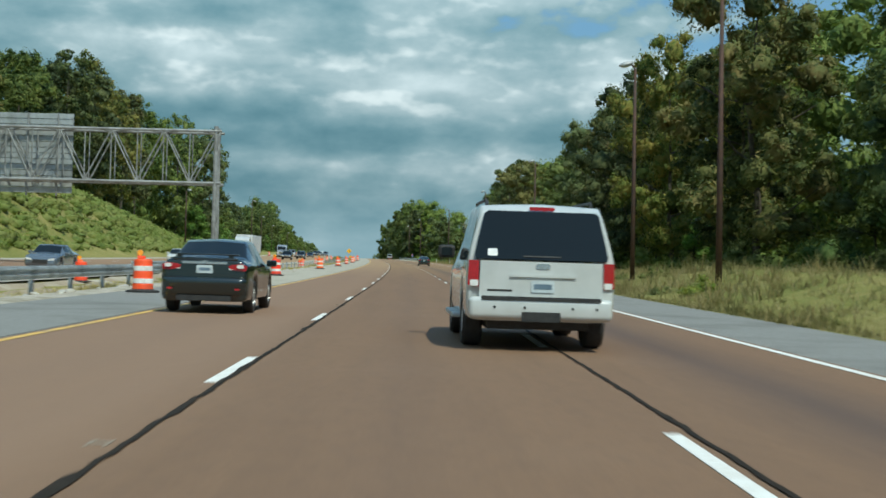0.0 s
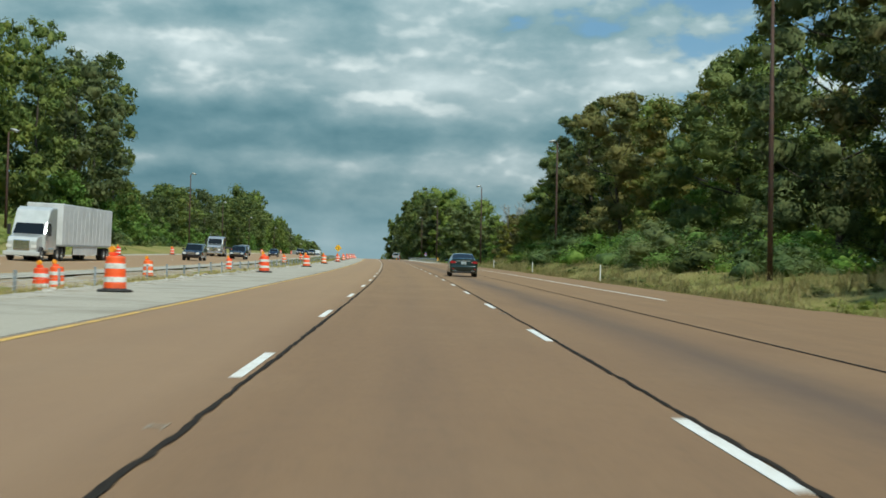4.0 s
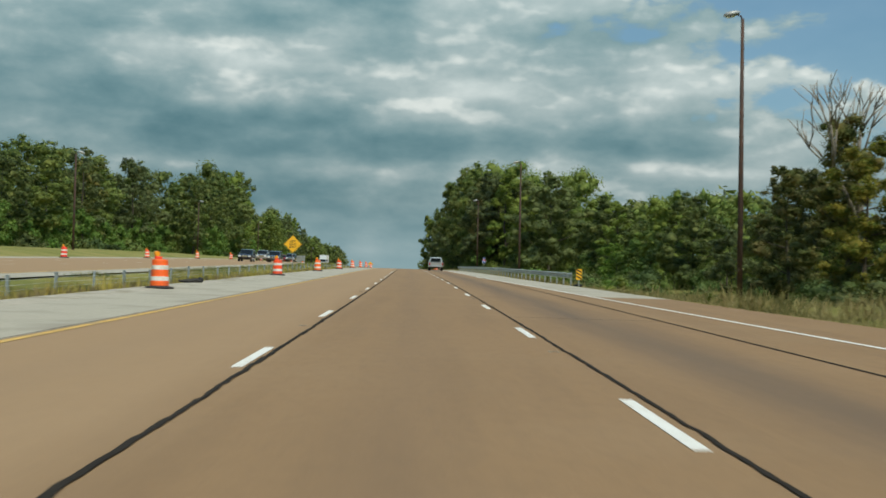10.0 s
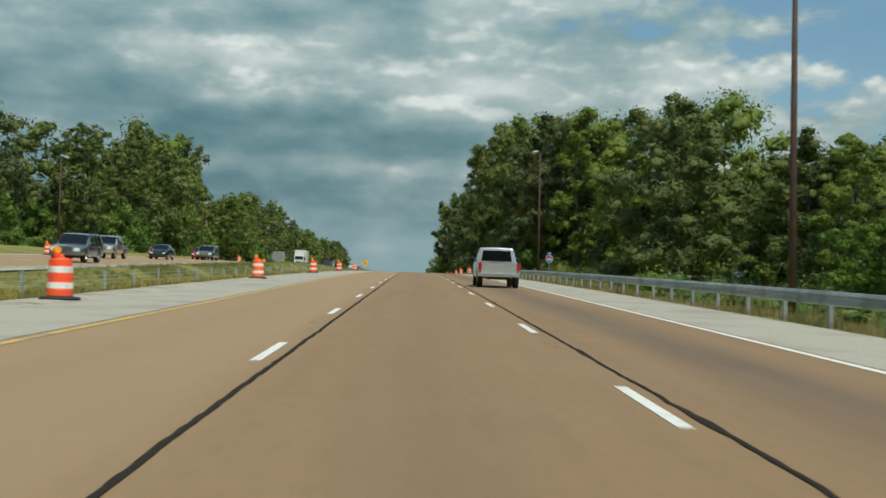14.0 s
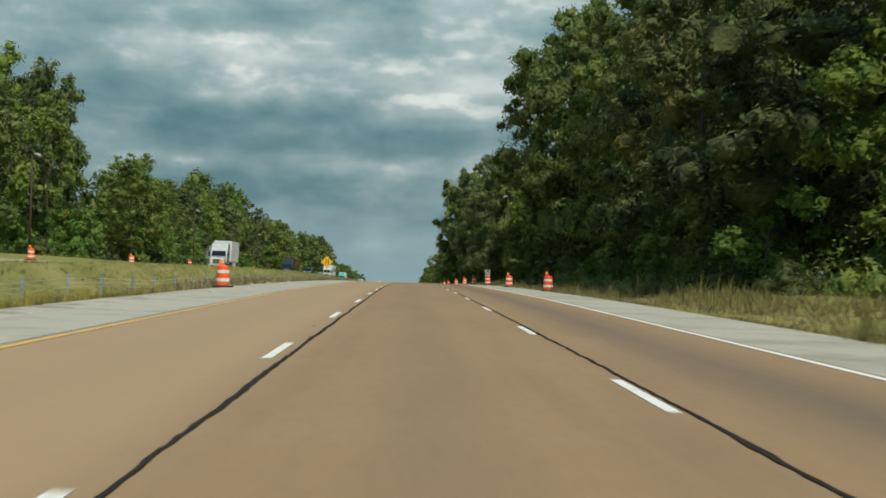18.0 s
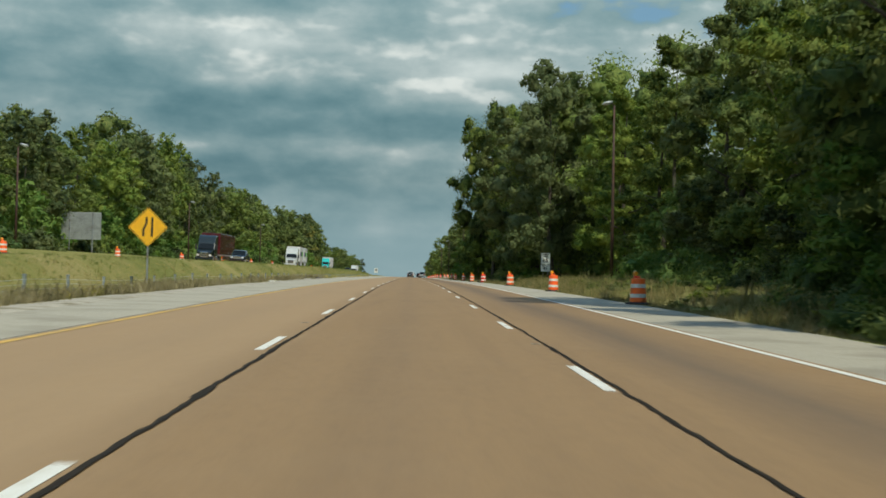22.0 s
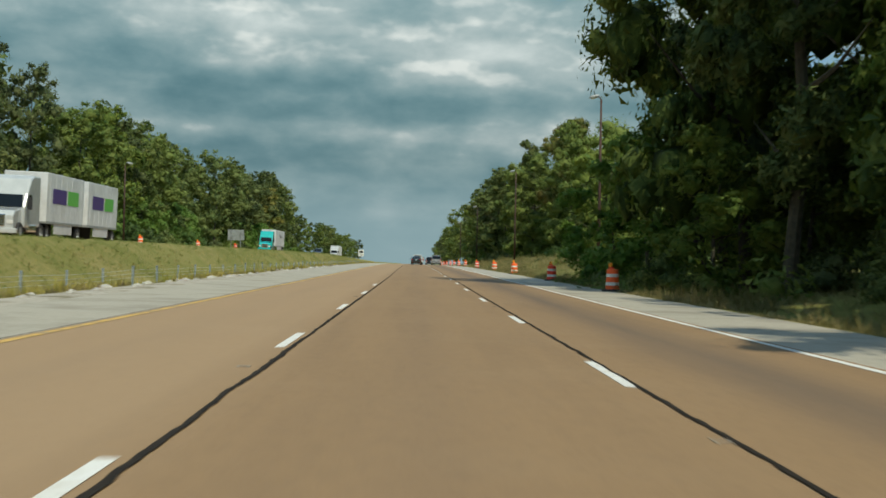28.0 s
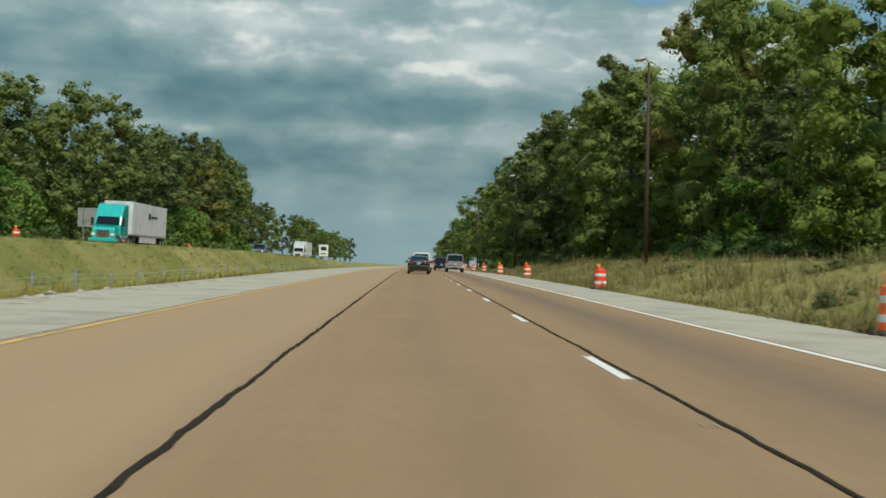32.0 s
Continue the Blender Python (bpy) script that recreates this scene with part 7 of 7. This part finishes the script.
dead_tree(374, 25.0, 14.5, 3)
dead_tree(381, 27.5, 15.5, 5)
dead_tree(366, 27.0, 12.5, 9)
plant_tree("sycamore", 369, 28, 12, 40, 1.3)
for s, lat, h, kind in ((359, 25, 10.5, "autumn"), (367, 22.6, 9.0, "sycamore"), (374, 24.2, 11.0, "autumn"), (382, 23, 9.5, "sycamore"), (389, 26, 10.0, "autumn")):
    plant_tree(kind, s, lat, h, s * 37, 1.15)
plant_tree("maple", 384, 31, 9, 140, 1.3)
for k in range(10):
    plant_shrub(k % 3, 345 + 7 * k, 21 + 3 * math.sin(k * 1.7) + k * 0.8, 0.8 + 0.1 * (k % 3), 50.0 * k)
for s, lat, h in ((404, 33, 8), (411, 36, 10), (418, 32, 8.5), (428, 35, 9.5), (437, 33, 8)):
    plant_tree("sycamore" if h > 10 else "maple", s, lat, h, s * 50, 1.1)
for k in range(30):
    plant_shrub((0, 1, 3)[k % 3], 400 + 5.4 * k, 19 + 7 * ((k * 0.618) % 1), 0.65 + 0.5 * ((k * 0.37) % 1), 70.0 * k)
for k in range(26):
    plant_shrub(3, 712 + 3.1 * k, 14 + 6.5 * ((k * 0.618) % 1), 0.3 + 0.3 * ((k * 0.37) % 1), 70.0 * k)
for k in range(16):
    plant_shrub(3, 940 + 8.0 * k, 15 + 12 * ((k * 0.618) % 1), 0.25 + 0.3 * ((k * 0.37) % 1), 70.0 * k)
for s, lat, k in ((553, 11.2, 0.34), (556.5, 11.8, 0.26), (551, 12.6, 0.4)):
    plant_shrub(3, s if s < 556 else 555.5, lat, k, s * 31)
plant_tree("oak", 343, 29.5, 20.5, 130, 1.1)
for k in range(22):
    plant_shrub((0, 0, 1)[k % 3], 196 + 6.2 * k, 21.5 + 5.5 * ((k * 0.618) % 1), 1.1 + 0.75 * ((k * 0.37) % 1), 70.0 * k)
# vines over the hillside
rng = random.Random(12)
cs = []
for k in range(2300):
    s, l = rng.uniform(40, 300), rng.uniform(37, 55)
    p = on_road(s, -l, ground(s, -l))
    cs.append((p.x, p.y, p.z + 0.1, rng.uniform(0.7, 1.5)))
tagged(new("vines", leaf_cloud("vines", cs, 125000, 0.17, M_VINE, 79, 0.55, 0.78)), "bright green creeping vines draped over the hillside", "vines", kind="stuff")


# ---- grass, weeds, rubble ----
def blades(name, spots, height, label, seed, lean=0.35, mat=M_BLADE):
    """Tufts of narrow blades; spots: rows of (x, y, z, scale)."""
    rg = np.random.default_rng(seed)
    P = np.array(spots, float)
    n = len(P)
    per = 5
    idx = np.repeat(np.arange(n), per)
    m = len(idx)
    base = P[idx, :3] + np.stack([rg.normal(0, 0.09, m), rg.normal(0, 0.09, m), np.full(m, -0.05)], 1)
    h = height * P[idx, 3] * (0.5 + 0.8 * rg.random(m))
    a = rg.random(m) * 6.283
    tip = base + np.stack([np.cos(a) * h * lean * rg.random(m), np.sin(a) * h * lean * rg.random(m), h], 1)
    b = (rg.random(m) - 0.5) * 3.0
    wd = (0.014 + 0.016 * rg.random(m)) * (0.7 + h)
    off = np.stack([np.cos(b) * wd, np.sin(b) * wd, np.zeros(m)], 1)
    V = np.stack([base - off, base + off, tip], 1).reshape(-1, 3)
    F = np.arange(m * 3).reshape(-1, 3)
    me = bpy.data.meshes.new(name)
    me.from_pydata(V.tolist(), [], F.tolist())
    me.materials.append(mat)
    nm = np.stack([rg.normal(0, 0.45, m), rg.normal(0, 0.45, m), np.ones(m)], 1)
    nm /= np.linalg.norm(nm, axis=1, keepdims=True)
    me.shade_smooth()
    me.normals_split_custom_set_from_vertices(np.repeat(nm, 3, axis=0).tolist())
    return tagged(new(name, me), label, "grass", kind="stuff")


rng = random.Random(21)


def scatter(count, s0, s1, l0, l1, k0, k1, dense=0.0):
    out = []
    while len(out) < count:
        s, lat = rng.uniform(s0, s1), l0 + (l1 - l0) * rng.random() ** 1.4
        if noise.noise(Vector((s * 0.15, lat * 0.3, 1.0))) < dense - 0.35:
            continue
        p = on_road(s, lat, ground(s, lat))
        out.append((*p, rng.uniform(k0, k1)))
    return out


def edge_scatter(count, s0, s1, depth, k0, k1, gate=-9.0):
    out = []
    for _ in range(count):
        s = rng.uniform(s0, s1)
        u = rng.random() ** 1.7
        lat = ramp_edge(s) + (4.9 if 374 < s < 552 else 3.05) + depth * u
        if RAMP(s) - 0.3 < lat < RAMP(s) + 4.7 and 124 < s < 172:
            continue
        f = noise.noise(Vector((s * 0.11, lat * 0.25, 4.0)))
        if f < gate:
            continue
        out.append((*on_road(s, lat, ground(s, lat)), rng.uniform(k0, k1) * (0.60 + 1.1 * max(-0.4, f) + 0.75 * min(1, u * 3))))
    return out


blades("roadside_grass", edge_scatter(52000, 10, 1150, 12.0, 0.6, 1.3), 0.26, "green and straw grass along the outer shoulder", 1, 1.1)
blades("roadside_grass", edge_scatter(17000, 10, 1150, 13.0, 0.8, 1.5, 0.05), 0.40, "clumps of tall seeding weeds beside the outer shoulder", 2, 0.7)
blades("roadside_grass", scatter(24000, 290, 1150, -9.6, -16.0, 0.4, 1.3) + scatter(1600, 60, 300, -11.0, -15.5, 0.4, 1.2, 0.45), 0.17, "dry grass and weeds under the cable barrier", 3, 0.5)
blades("roadside_grass", scatter(16000, 270, 560, -10.6, -15.6, 0.6, 1.4), 0.20, "green grass in the median hollow", 8, 0.9, M_BANK)
blades("roadside_grass", scatter(7000, 300, 1150, -9.4, -13.2, 0.8, 1.7, 0.35), 0.30, "clumps of straw-coloured weeds by the cable barrier", 5, 0.4)
blades("roadside_grass", scatter(30000, 480, 1200, -10.5, -17.8, 0.5, 1.2), 0.17, "green grass on the median bank", 4, 1.0, M_BANK)
blades("roadside_grass", scatter(7500, 600, 800, -8.6, -13.2, 0.7, 1.4, 0.2), 0.42, "tall dry brown weeds round the cable barrier", 6, 0.7, M_STRAW)
blades("roadside_grass", scatter(6000, 40, 330, -9.6, -13.8, 0.5, 1.3, 0.25), 0.26, "dry brown weeds in the bare median earth", 9, 0.7, M_STRAW)
blades("roadside_grass", scatter(5500, 300, 1100, -9.3, -12.2, 0.6, 1.2, 0.35), 0.30, "dry brown weeds along the stony edge", 7, 0.7, M_STRAW)
for k in range(110):
    s = rng.uniform(20, 1120)
    lat = ramp_edge(s) + rng.uniform(5.5, 11.0)
    if 372 < s < 555 or (s < 175 and RAMP(s) - 2 < lat < RAMP(s) + 6.5):
        continue
    plant_shrub(3, s, lat, rng.uniform(0.22, 0.5), rng.uniform(0, 360))

rock_me = []
for k in range(5):
    bm = bmesh.new()
    bmesh.ops.create_icosphere(bm, subdivisions=1, radius=0.2)
    for v in bm.verts:
        v.co *= 0.6 + 0.8 * random.Random(k * 50 + v.index).random()
        v.co.z *= 0.7
    me = bpy.data.meshes.new("stone")
    bm.to_mesh(me)
    bm.free()
    me.materials.append(M_ROCK)
    rock_me.append(me)
rubble = thing("rubble", "broken pale limestone rubble along the median shoulder", "rubble", Matrix.Identity(4))
for a, b, n in ((4, 70, 110), (70, 125, 240), (125, 330, 330), (600, 640, 20), (745, 800, 90), (820, 1010, 420)):
    for k in range(n):
        s = rng.uniform(a, b)
        lat = -inner_edge(s) - 0.5 - (2.6 if 84 < s < 125 or s > 820 else 1.2) * rng.random() ** 1.3
        ob = new("stone", rng.choice(rock_me))
        ob.parent = rubble
        q = 0.22 + 0.75 * rng.random() ** 2.2 + (0.35 if s > 820 and rng.random() < 0.3 else 0.0)
        ob.matrix_world = spot(s, lat, ground(s, lat) + 0.03, rng.uniform(0, 360)) @ Matrix.Diagonal((q * 1.2, q, q * 0.9, 1))
# shreds of tyre on the shoulder
for s, lat in ((355, -8.9), (358, -9.0), (382, 10.2), (790, -8.8), (793, -8.9), (826, 8.6)):
    bm = bmesh.new()
    tube(bm, [(-0.5, 0, 0.03), (-0.2, 0.1, 0.09), (0.1, 0.05, 0.05), (0.45, -0.1, 0.06)], [0.05, 0.10, 0.09, 0.04], 6)
    ob = part("tyre_shred", bm, M_RUBBER)
    ob.matrix_world = spot(s, lat, ground(s, lat) + 0.05, s * 30)
    tagged(ob, "curled shred of black tyre lying beside the shoulder", "debris", "tyre shreds")
